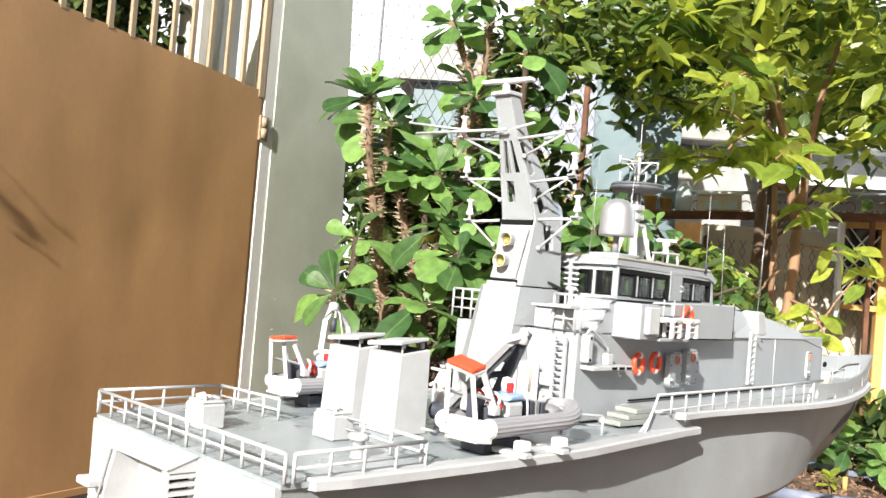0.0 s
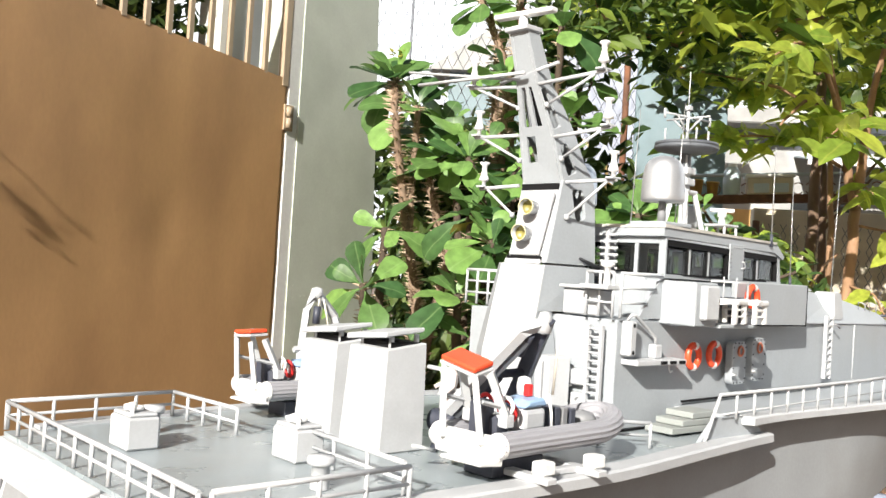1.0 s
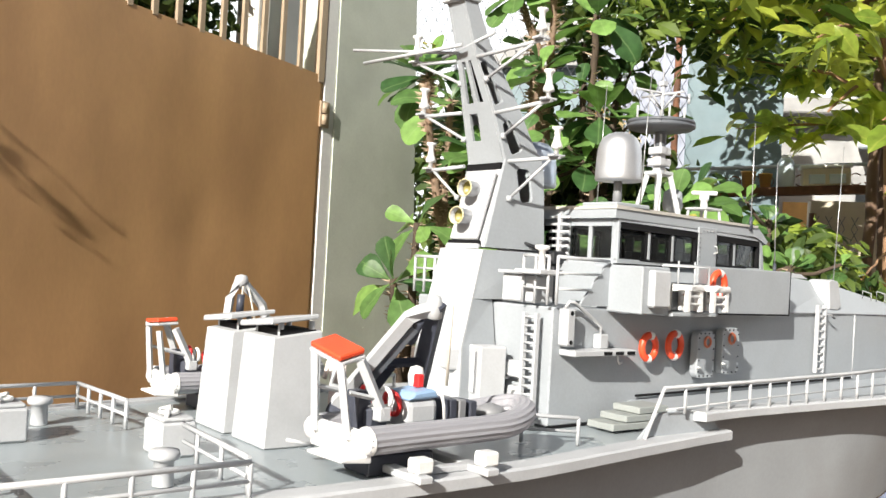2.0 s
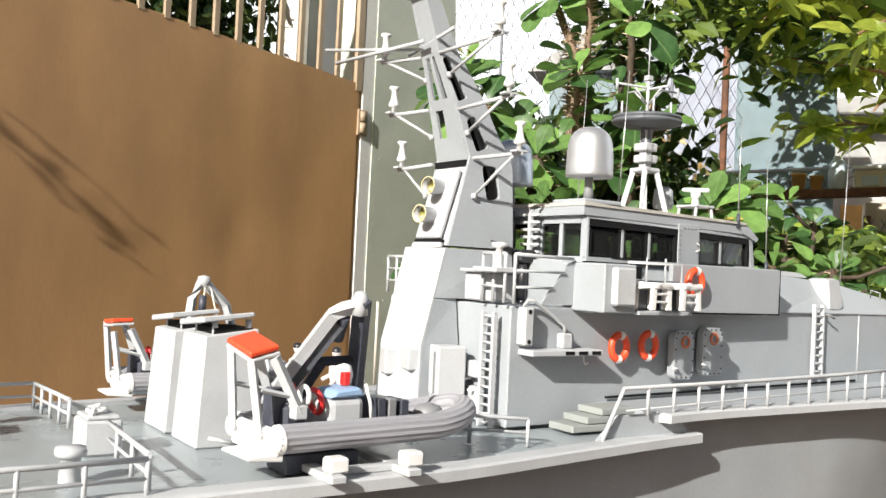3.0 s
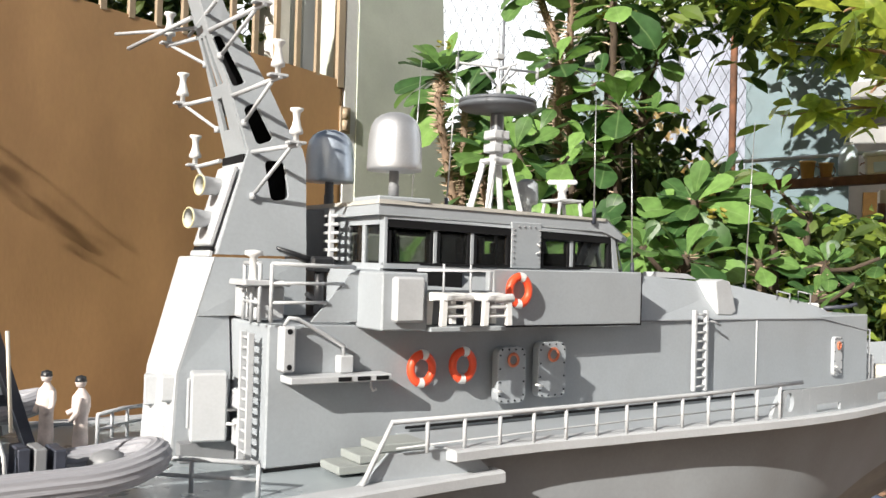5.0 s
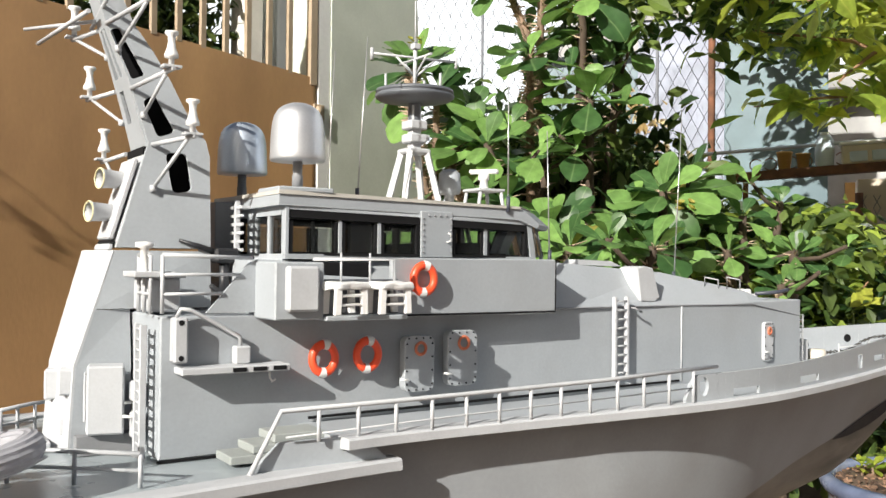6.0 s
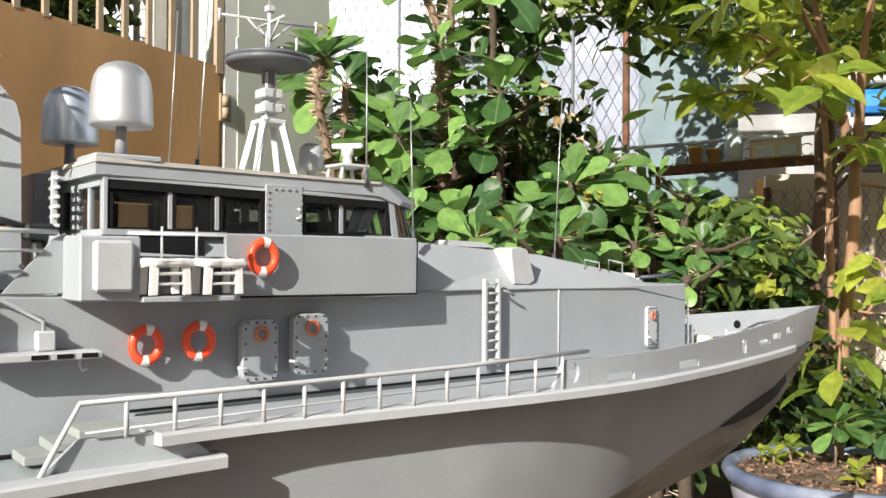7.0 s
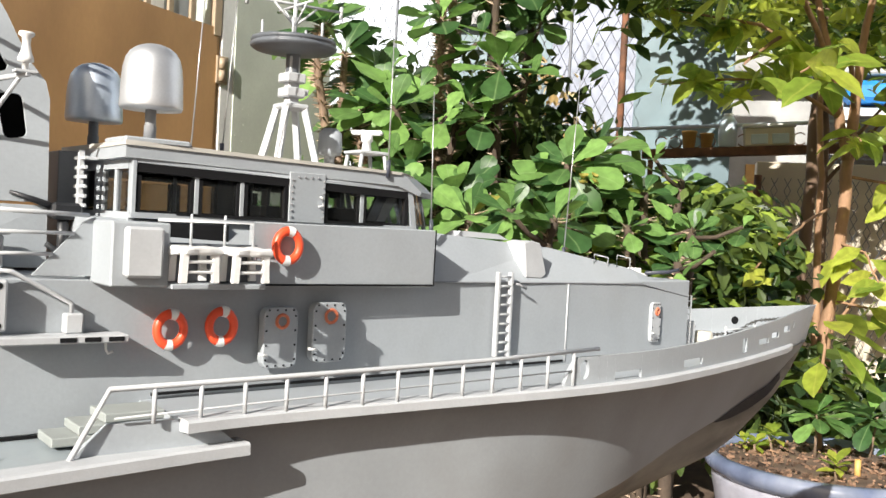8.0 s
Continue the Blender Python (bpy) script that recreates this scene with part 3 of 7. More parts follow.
# foredeck gear
bm = lathe(bm_(), [(0.0, 0.03), (0.013, 0.03), (0.016, 0.026), (0.016, 0.0), (0.0, 0.0)], (2.42, 0.85, 0.8765), 16)
part("capstan", bm, CREAM, ship, "cream capstan")
part("foredeck_locker", B(bm_(), 2.36, 2.385, 0.84, 0.88, 0.8765, 0.925, 0.002), PALE, ship)
bm = bm_()
path = [Vector((2.455, 0.865, 0.897)), Vector((2.493, 0.87, 0.897)), Vector((2.529, 0.87, 0.898)), Vector((2.553, 0.87, 0.903)), Vector((2.582, 0.87, 0.913)), Vector((2.613, 0.87, 0.919)), Vector((2.691, 0.87, 0.921))]
for a, b in zip(path, path[1:]):
    n = max(2, int((b - a).length / 0.0062))
    for i in range(n):
        c = a.lerp(b, i / n)
        q = (b - a).to_track_quat("X", "Z").to_matrix().to_4x4()
        torus(bm, Matrix.Translation(c) @ q @ pose(0, 0, 0, 90 * (i % 2)) @ Matrix.Diagonal((1.6, 1, 1, 1)), 0.0026, 0.0009, 8, 4)
part("anchor_chain", bm, ROPE, ship, "dark anchor chain")
part("hawse_ring", lathe(bm_(), [(0.0, 0.0015), (0.0085, 0.0015), (0.0095, 0.0)], (2.47, port(2.47) - 0.0062, 0.913), 16, axis=(0.25, -1, 0)), BLACK, ship, "black hawse hole")
bm = tube(bm_(), [(2.50, 0.862, 0.877), (2.50, 0.862, 0.912)], 0.0016, 6)
tube(bm, [(2.60, 0.87, 0.877), (2.60, 0.87, 0.915)], 0.0016, 6)
tube(bm, [(2.50, 0.862, 0.905), (2.60, 0.87, 0.906)], 0.0014, 6)
part("chain_stopper", bm, PALE, ship)
bm = tube(bm_(), [(2.358, 0.832, 0.877), (2.358, 0.832, 0.968), (2.344, 0.834, 0.968)], 0.0016, 6)
for i in range(8):
    tube(bm, [(2.358, 0.832, 0.886 + 0.0105 * i), (2.343, 0.834, 0.886 + 0.0105 * i)], 0.0013, 5)
part("front_ladder", bm, PALE, ship, "small ladder at the fore end of the deckhouse")
part("rope_reel", lathe(bm_(), [(0.0, 0.0), (0.011, 0.0), (0.011, 0.003), (0.007, 0.005), (0.007, 0.036), (0.010, 0.038), (0.010, 0.041), (0.0, 0.042)], (2.385, 0.852, 0.876), 18), MIDGREY, ship, "grey upright reel")
part("chain_post", tube(bm_(), [(2.69, 0.87, 0.877), (2.69, 0.87, 0.920)], 0.0016, 6), PALE, ship)
# roof gear ahead of the wheelhouse
bm = B(bm_(), 2.245, 2.275, 0.855, 0.885, 0.994, 1.002, 0.002)
B(bm, 2.25, 2.265, 0.86, 0.88, 1.0, 1.010, 0.002)
part("roof_fitting", bm, WHITE, ship)
part("water_monitor", tube(bm_(), [(2.262, 0.85, 1.003), (2.30, 0.835, 1.006), (2.318, 0.83, 1.010)], 0.003, 8), CHAR, ship, "dark blue nozzle")
part("roof_hatch", prism(bm_(), [(1.83, 1.047), (1.92, 1.045), (1.90, 1.052), (1.84, 1.054)], 0.80, 0.84), PALE, ship)
bm = bm_()
for x in (2.12, 2.17):
    tube(bm, [(x, 0.83, 1.012), (x, 0.83, 1.03), (x + 0.03, 0.83, 1.026), (x + 0.03, 0.83, 1.010)], 0.0012, 5)
part("roof_rail", bm, PALE, ship)


# ladders, doors and rings on the starboard side
def ladder(x, y, z0, z1, w, rungs, facing="y", stand=0.0):
    bm = bm_()
    for s in (-w / 2, w / 2):
        if facing == "y":
            B(bm, x + s - 0.0022, x + s + 0.0022, y - 0.0045, y + 0.002, z0, z1, 0.0006)
        else:
            B(bm, x - 0.0045, x + 0.002, y + s - 0.0022, y + s + 0.0022, z0, z1, 0.0006)
    lad = part("ladder", bm, PALE, ship, "pale grey ladder")
    rung = finish("rung", tube(bm_(), [(-w / 2, 0, 0), (w / 2, 0, 0)], 0.0017, 6), PALE)
    for i in range(rungs):
        z = z0 + (z1 - z0) * (i + 0.5) / rungs
        inst("rung", rung, pose(x, y - 0.002, z, 0, 0, 0) if facing == "y" else pose(x - 0.002, y, z, 0, 0, 90), lad)
    return lad


ladder(1.866, 0.742, 0.902, 1.006, 0.021, 9)
ladder(1.264, 0.779, 0.852, 0.985, 0.021, 13, "x")
part("ladder_hook", tube(bm_(), [(1.884, 0.746, 0.992), (1.886, 0.735, 0.991), (1.898, 0.735, 0.986)], 0.0016, 6), MIDGREY, ship)


def door(x, z, w, h, ring=True, y=0.748, turn=0.0):
    m = pose(x, y, z, 0, 0, turn)
    t = bmesh.new()
    pts = []
    r = 0.010 * w / 0.044
    for cx, cz, a0 in ((w / 2 - r, h / 2 - r, 0), (-w / 2 + r, h / 2 - r, 90), (-w / 2 + r, -h / 2 + r, 180), (w / 2 - r, -h / 2 + r, 270)):
        for k in range(5):
            a = radians(a0 + 22.5 * k)
            pts.append((cx + r * math.cos(a), cz + r * math.sin(a)))
    dp = 0.010 if turn == 0 else 0.004
    prism(t, pts, -dp, 0.002, 0.0008)
    bmesh.ops.transform(t, matrix=m, verts=t.verts)
    d = part("side_door", t, GREY if turn == 0 else PALE, ship, "riveted grey watertight door")
    bolt = finish("rivet", lathe(bm_(), [(0.0, 0.0012), (0.0009, 0.0009), (0.0012, 0.0)], (0, 0, 0), 6, axis=(0, -1, 0)), DARK)
    for s in range(16):
        i = s % 4
        side = s // 4
        u = (i + 0.5) / 4 - 0.5
        px, pz = ((u * w * 0.95, h / 2 - 0.003), (w / 2 - 0.003, -u * h * 0.95), (-u * w * 0.95, -h / 2 + 0.003), (-w / 2 + 0.003, u * h * 0.95))[side]
        inst("rivet", bolt, m @ pose(px, -dp, pz), d)
    rb = torus(bm_(), m @ pose(0.001, -dp - 0.001, h * 0.27, 90), 0.0075 * w / 0.044, 0.0018, 16, 6)
    part("porthole", rb, COPPER, d, "copper porthole ring")
    part("porthole_glass", lathe(bm_(), [(0.0, 0.0), (0.0065 * w / 0.044, 0.0)], m @ Vector((0.001, -dp - 0.0006, h * 0.27)), 14, axis=m.to_3x3() @ Vector((0, -1, 0))), MIDGREY, d)
    hb = bm_()
    tube(hb, [m @ Vector((-w / 2 + 0.003, -dp, -h * 0.27)), m @ Vector((-w / 2 + 0.002, -dp - 0.006, -h * 0.27)), m @ Vector((-w / 2 - 0.008, -dp - 0.006, -h * 0.24))], 0.0014, 6)
    part("door_handle", hb, WHITE, d)


door(1.560, 0.935, 0.039, 0.063)
door(1.618, 0.939, 0.041, 0.064)
door(2.227, 0.931, 0.030, 0.060, y=0.801, turn=12.3)

# folding shelf, locker and hose on the side
sh = part("side_shelf", B(bm_(), 1.288, 1.398, 0.722, 0.749, 0.938, 0.945, 0.001), PALE, ship, "pale grey folding side platform")
for x in (1.345, 1.366, 1.387):
    part("slot", B(bm_(), x - 0.007, x + 0.007, 0.7212, 0.7225, 0.9395, 0.9435), DARK, sh)
bx = part("switch_box", B(bm_(), 1.283, 1.297, 0.732, 0.748, 0.949, 0.993, 0.002), PALE, ship)
for z in (0.954, 0.988):
    part("lamp_socket", lathe(bm_(), [(0.0, 0.0), (0.0028, 0.0)], (1.290, 0.7316, z), 12, axis=(0, -1, 0)), DARK, bx)
part("hose", tube(bm_(), [(1.288, 0.742, 0.993), (1.291, 0.738, 1.001), (1.30, 0.738, 1.0), (1.33, 0.740, 0.984), (1.352, 0.742, 0.972), (1.353, 0.743, 0.958)], 0.0022, 8), PALE, ship, "pale grey hose")
part("hose_box", B(bm_(), 1.346, 1.362, 0.737, 0.749, 0.945, 0.963, 0.0015), PALE, ship)
part("hook", tube(bm_(), [(1.383, 0.74, 0.938), (1.383, 0.739, 0.930), (1.385, 0.738, 0.926), (1.389, 0.738, 0.928)], 0.0012, 6), WHITE, ship)
part("vent_hood", prism(bm_(), [(1.906, 1.043), (1.918, 1.046), (1.934, 1.043), (1.947, 1.004), (1.938, 0.998), (1.912, 0.999)], 0.752, 0.790, 0.001), PALE, ship, "pale grey ventilator hood")

# bridge wing
wing = part("bridge_wing", B(bm_(), 1.516, 1.744, 0.725, 0.732, 0.9905, 1.053, 0.0012), GREY, ship, "grey bridge wing bulwark")
part("wing_floor", B(bm_(), 1.384, 1.744, 0.7265, 0.7475, 0.9880, 0.9935), GREY, wing)
part("wing_joint", tube(bm_(), [(1.516, 0.7247, 0.9903), (1.744, 0.7247, 0.9903), (1.7443, 0.7247, 1.0530)], 0.0010, 4), DARK, wing, "dark joint line round the wing")
part("wing_end", B(bm_(), 1.737, 1.7435, 0.7325, 0.785, 0.9935, 1.0525), GREY, wing)
part("wing_box", B(bm_(), 1.370, 1.4225, 0.696, 0.776, 0.990, 1.0475, 0.0015), GREY, wing)
part("wing_platform", B(bm_(), 1.4230, 1.516, 0.690, 0.7260, 0.9885, 0.9935, 0.0008), GREY, wing)
part("wing_panel", B(bm_(), 1.380, 1.4135, 0.686, 0.697, 0.9985, 1.0435, 0.0025), PALE, wing, "pale raised locker panel")
bm = prism(bm_(), [(1.319, 0.996), (1.372, 0.996), (1.372, 1.050), (1.362, 1.045)], 0.7485, 0.7515)
part("wing_gusset", bm, GREY, wing)
# black sheet stands in for the recess shade behind the racks
part("wing_recess", B(bm_(), 1.439, 1.515, 0.7765, 0.7835, 0.995, 1.047), DARK, wing, "dark sheet for the shade behind the raft racks")
rng = random.Random(31)
for cx, cy, turn in ((1.4415, 0.688, 9), (1.4905, 0.686, 7)):
    m = pose(cx, cy, 0.9955, 0, 0, turn)
    bm = B(bm_(), -0.0200, 0.0200, -0.0185, 0.0185, 0.0245, 0.0325, 0.0022, seg=2)
    bmesh.ops.subdivide_edges(bm, edges=bm.edges[:], cuts=2, use_grid_fill=True)
    for v in bm.verts:
        v.co += Vector((noise.noise(v.co * 140), noise.noise(v.co * 140 + Vector((3, 0, 0))), noise.noise(v.co * 120 + Vector((0, 7, cx * 50))))) * 0.0022
    bmesh.ops.transform(bm, matrix=m, verts=bm.verts)
    rack = part("raft_rack", bm, WHITE, ship, "white painted raft rack")
    for x in (-0.0155, 0.0155):
        for y in (-0.0145, 0.0145):
            part("rack_leg", prism(bm_(), [tuple((m @ Vector((x * k + d, 0, 0)))[:1]) + (0.9955 + z,) for k, d, z in ((1.06, -0.0036, 0.0), (1.06, 0.0036, 0.0), (0.98, 0.0036, 0.027), (0.98, -0.0036, 0.027))], (m @ Vector((x, y - 0.0026, 0))).y, (m @ Vector((x, y + 0.0026, 0))).y, 0.0006), WHITE, rack)
    for z, h in ((0.0085, 0.0026), (0.0175, 0.0030)):
        part("rack_bar", B(bm_(), -0.0150, 0.0150, -0.0162, -0.0128, z, z + h, 0.0007, m), WHITE, rack)
        part("rack_bar", B(bm_(), 0.0140, 0.0172, -0.0130, 0.0130, z, z + h, 0.0007, m), WHITE, rack)
    part("rack_back", B(bm_(), -0.017, 0.017, 0.0175, 0.0195, 0.0005, 0.0245, 0.0, m), DISH, rack, "dark blue-grey sheet behind the rack")
part("rack_backing", B(bm_(), 1.4230, 1.5155, 0.7105, 0.7125, 0.9938, 1.0300), DISH, wing, "dark blue-grey sheet behind the racks")
bm = tube(bm_(), [(1.412, 0.700, 1.046), (1.412, 0.700, 1.0505), (1.505, 0.700, 1.0515), (1.506, 0.700, 1.012)], 0.0020, 6)
for x in (1.443, 1.476):
    tube(bm, [(x, 0.700, 1.057), (x, 0.700, 1.028)], 0.0012, 6)
part("wing_rail", bm, PALE, wing)

# wheelhouse: sill, corner posts, panels, windows, roof
WY0, WY1 = 0.776, 2 * CY - 0.776
wh = part("wheelhouse", B(bm_(), 1.413, 1.752, WY0, WY1, 1.0505, 1.056), GREY, ship, "grey wheelhouse with dark framed windows")
bm = bm_()
# the front is faceted: it runs further forward in the middle
ring = [(WY0 - 0.002, 0.0), (WY0 + 0.060, 0.052), (WY1 - 0.060, 0.052), (WY1 + 0.002, 0.0)]
prev = None
for y, f in ring:
    cur = [bm.verts.new((x + f * k, y, z)) for x, z, k in ((1.405, 1.121, 0), (1.405, 1.108, 0), (1.722, 1.102, 1), (1.752, 1.092, 1), (1.756, 1.097, 1), (1.730, 1.115, 1))]
    if prev:
        for i in range(6):
            bm.faces.new((prev[i], cur[i], cur[(i + 1) % 6], prev[(i + 1) % 6]))
    else:
        bm.faces.new(cur[::-1])
    prev = cur
bm.faces.new(prev)
part("wheelhouse_roof", bm, GREY, wh, "grey roof with a visor")
prev = None
bm = bm_()
for y, f in ((WY0 - 0.004, 0.0), (WY0 + 0.060, 0.052), (WY1 - 0.060, 0.052), (WY1 + 0.004, 0.0)):
    cur = [bm.verts.new((x + f * k, y, z)) for x, z, k in ((1.404, 1.1245, 0), (1.404, 1.1198, 0), (1.724, 1.1150, 1), (1.726, 1.1182, 1))]
    if prev:
        for i in range(4):
            bm.faces.new((prev[i], cur[i], cur[(i + 1) % 4], prev[(i + 1) % 4]))
    else:
        bm.faces.new(cur[::-1])
    prev = cur
bm.faces.new(prev)
part("roof_lip", bm, ROOFTOP, wh, "cream-stained roof edge")
for y in (WY0, WY1):
    s = 1 if y < CY else -1
    for x0, x1 in ((1.413, 1.4175), (1.5825, 1.6265)):
        part("side_panel", B(bm_(), x0, x1, y, y + s * 0.006, 1.054, 1.108, 0.0006), GREY, wh)
    part("head_panel", prism(bm_(), [(1.4178, 1.1040), (1.58, 1.1005), (1.742, 1.0960), (1.73, 1.103), (1.4178, 1.1085)], y + s * 0.0005, y + s * 0.006), GREY, wh)
    for x, w in ((1.480, 0.0048), (1.5295, 0.0048), (1.677, 0.0055)):
        part("mullion", B(bm_(), x - w / 2, x + w / 2, y + s * 0.0035, y + s * 0.0105, 1.054, 1.100, 0.0005), GREY, wh)
    part("raked_pillar", prism(bm_(), [(1.745, 1.054), (1.753, 1.054), (1.745, 1.098), (1.738, 1.098)], y + s * 0.001, y + s * 0.006), GREY, wh)
    # dark frames set into the two openings
    for a0, a1, z0, z1, cuts in ((1.4180, 1.5822, 1.1038, 1.1003, (1.480, 1.5295)), (1.6268, 1.7400, 1.0990, 1.0962, (1.677,))):
        part("window_seal", prism(bm_(), [(a0, z0 - 0.0085), (a1, z1 - 0.0085), (a1, z1), (a0, z0)], y + s * 0.0012, y + s * 0.009), DARK, wh, "dark rubber seal")
        part("window_seal", B(bm_(), a0, a1, y + s * 0.0012, y + s * 0.009, 1.0545, 1.0575), DARK, wh)
        for x in (a0 + 0.0023, a1 - 0.0023):
            part("window_seal", B(bm_(), x - 0.0023, x + 0.0023, y + s * 0.0014, y + s * 0.009, 1.0576, z1 - 0.0087), DARK, wh)
        for x in cuts:
            for d in (-0.0044, 0.0046):
                part("window_seal", B(bm_(), x + d - 0.0018, x + d + 0.0018, y + s * 0.0040, y + s * 0.0125, 1.0576, z1 - 0.0087), DARK, wh)
    for x0, x1 in ((1.4228, 1.4738), (1.4866, 1.5235), (1.5360, 1.5774), (1.6318, 1.6708), (1.6835, 1.7350)):
        part("window_pane", B(bm_(), x0, x1, y + s * 0.0060, y + s * 0.0066, 1.0578, 1.0910), GLASS, wh, "clear window pane")
riv = finish("rivet", lathe(bm_(), [(0.0, 0.0014), (0.0010, 0.001), (0.0014, 0.0)], (0, 0, 0), 6, axis=(0, -1, 0)), MIDGREY)
for i in range(7):
    for x in (1.5855, 1.6245):
        inst("rivet", riv, pose(x, WY0 - 0.0003, 1.060 + 0.0066 * i), wh)
for i in range(4):
    inst("rivet", riv, pose(1.593 + 0.008 * i, WY0 - 0.0003, 1.103), wh)
part("door_pull", tube(bm_(), [(1.620, WY0 - 0.001, 1.083), (1.620, WY0 - 0.005, 1.082), (1.622, WY0 - 0.005, 1.074), (1.618, WY0 - 0.001, 1.072)], 0.0011, 6), WHITE, wh)
# aft wall with two windows
for y0, y1 in ((WY0 + 0.006, WY0 + 0.012), (WY0 + 0.051, WY0 + 0.058), (WY0 + 0.098, WY1 - 0.098), (WY1 - 0.058, WY1 - 0.051), (WY1 - 0.012, WY1 - 0.006)):
    part("aft_mullion", B(bm_(), 1.4135, 1.4195, y0, y1, 1.0485, 1.1075, 0.0005), GREY, wh)
part("aft_sill", B(bm_(), 1.4125, 1.4185, WY0 + 0.006, WY1 - 0.006, 0.9945, 1.0505), GREY, wh)
part("aft_head", B(bm_(), 1.4130, 1.4190, WY0 + 0.012, WY1 - 0.012, 1.098, 1.1085), GREY, wh)
for y0, y1 in ((WY0 + 0.012, WY0 + 0.051), (WY0 + 0.058, WY0 + 0.098), (WY1 - 0.098, WY1 - 0.058), (WY1 - 0.051, WY1 - 0.012)):
    part("window_pane", B(bm_(), 1.416, 1.417, y0, y1, 1.052, 1.099), GLASS, wh)
# front windows
for i in range(6):
    y = WY0 + 0.012 + (WY1 - WY0 - 0.024) * i / 5
    f = 0.052 * min(1.0, (y - WY0) / 0.06, (WY1 - y) / 0.06)
    part("front_mullion", tube(bm_(), [(1.748 + f, y, 1.050), (1.736 + f, y, 1.098)], 0.003, 5), GREY, wh)
bm = bm_()
for y0, f0, y1, f1 in ((WY0 + 0.006, 0.005, WY0 + 0.060, 0.052), (WY0 + 0.060, 0.052, WY1 - 0.060, 0.052), (WY1 - 0.060, 0.052, WY1 - 0.006, 0.005)):
    q = [bm.verts.new(p) for p in ((1.748 + f0, y0, 1.057), (1.748 + f1, y1, 1.057), (1.737 + f1, y1, 1.097), (1.737 + f0, y0, 1.097))]
    bm.faces.new(q)
part("window_pane", bm, GLASS, wh)
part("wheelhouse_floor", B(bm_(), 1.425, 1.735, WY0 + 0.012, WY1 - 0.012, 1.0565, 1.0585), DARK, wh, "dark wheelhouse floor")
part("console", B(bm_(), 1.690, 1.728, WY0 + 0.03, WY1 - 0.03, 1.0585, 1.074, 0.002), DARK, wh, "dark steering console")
for y in (0.83, 0.89, 0.95):
    bm = B(bm_(), 1.60, 1.62, y - 0.01, y + 0.01, 1.0585, 1.072, 0.001)
    B(bm, 1.60, 1.604, y - 0.01, y + 0.01, 1.072, 1.092, 0.001)
    part("helm_seat", bm, CHAR, wh)
# slanted grey strips and a pale cloth at the forward windows
for i, (x, c) in enumerate(((1.712, MIDGREY), (1.698, CHAR))):
    part("window_shade", prism(bm_(), [(x - 0.012, 1.06), (x, 1.06), (x + 0.02, 1.095), (x + 0.004, 1.095)], WY0 + 0.008, WY0 + 0.012), c, wh)
part("front_cloth", B(bm_(), 1.758, 1.766, 0.795, 0.812, 1.053, 1.082, 0.003), CREAM, ship, "crumpled pale cloth")

# roof gear
part("dome_base", B(bm_(), 1.408, 1.474, 0.785, 0.846, 1.1235, 1.1295, 0.0015), GREY, ship)
DOME = [(0.0, 0.066), (0.009, 0.0652), (0.0165, 0.0625), (0.0225, 0.058), (0.0268, 0.051), (0.0290, 0.042), (0.0302, 0.030), (0.0308, 0.010), (0.0312, 0.003), (0.0302, 0.0), (0.0, 0.0)]


def radome(x, y, z, foot, material, label):
    d = part("radome", lathe(bm_(), DOME, (x, y, z), 32), material, ship, label)
    part("radome_stem", lathe(lathe(bm_(), [(0.0055, 0.0), (0.0055, -0.016)], (x, y, z), 16), [(0.0062, 0.0), (0.0062, -(z - foot) + 0.016), (0.0, -(z - foot) + 0.016)], (x, y, z - 0.016), 16), DISH if foot < 1.1 else MIDGREY, d)


radome(1.443, 0.816, 1.160, 1.1295, SILVER, "large silver radome on a short stem")
radome(1.434, 0.968, 1.156, 1.06, SHINY, "shiny blue-silver radome on a dark stem")
part("radome_stand", B(bm_(), 1.386, 1.4125, 0.926, 0.990, 0.995, 1.118, 0.001), MIDGREY, ship)
# tripod with dish and crossbars
TPX, TPY = 1.661, 0.928
bm = bm_()
for a in (45, 135, 225, 315):
    c, s = math.cos(radians(a)), math.sin(radians(a))
    tube(bm, [(TPX + 0.040 * c, TPY + 0.034 * s, 1.114), (TPX + 0.036 * c, TPY + 0.031 * s, 1.134), (TPX + 0.018 * c, TPY + 0.017 * s, 1.196)], 0.0054, 4)
trip = part("tripod", bm, PALE, ship, "pale grey four-legged aerial mast")
bm = B(bm_(), TPX - 0.017, TPX + 0.017, TPY - 0.017, TPY + 0.017, 1.194, 1.201, 0.002)
for z in (1.209, 1.227):
    B(bm, TPX - 0.013, TPX + 0.013, TPY - 0.013, TPY + 0.013, z, z + 0.012, 0.0015)
B(bm, TPX - 0.007, TPX + 0.007, TPY - 0.007, TPY + 0.007, 1.20, 1.260, 0.001)
B(bm, TPX + 0.013, TPX + 0.020, TPY - 0.008, TPY, 1.213, 1.221, 0.001)
part("tripod_head", bm, PALE, trip)
part("dish_stem", lathe(bm_(), [(0.0085, 0.0), (0.0085, 0.022), (0.013, 0.024), (0.013, 0.029)], (TPX, TPY, 1.240), 16), DISH, trip, "dark stem under the dish")
part("antenna_dish", lathe(bm_(), [(0.0, -0.006), (0.028, -0.005), (0.049, -0.001), (0.0530, 0.002), (0.0538, 0.005), (0.0515, 0.0058), (0.0515, 0.0078), (0.0530, 0.0084), (0.052, 0.0125), (0.0, 0.0125)], (TPX, TPY, 1.268), 48), DISH, trip, "flat dark grey dish")
bm = tube(bm_(), [(TPX, TPY, 1.279), (TPX, TPY, 1.336)], 0.0028, 8)
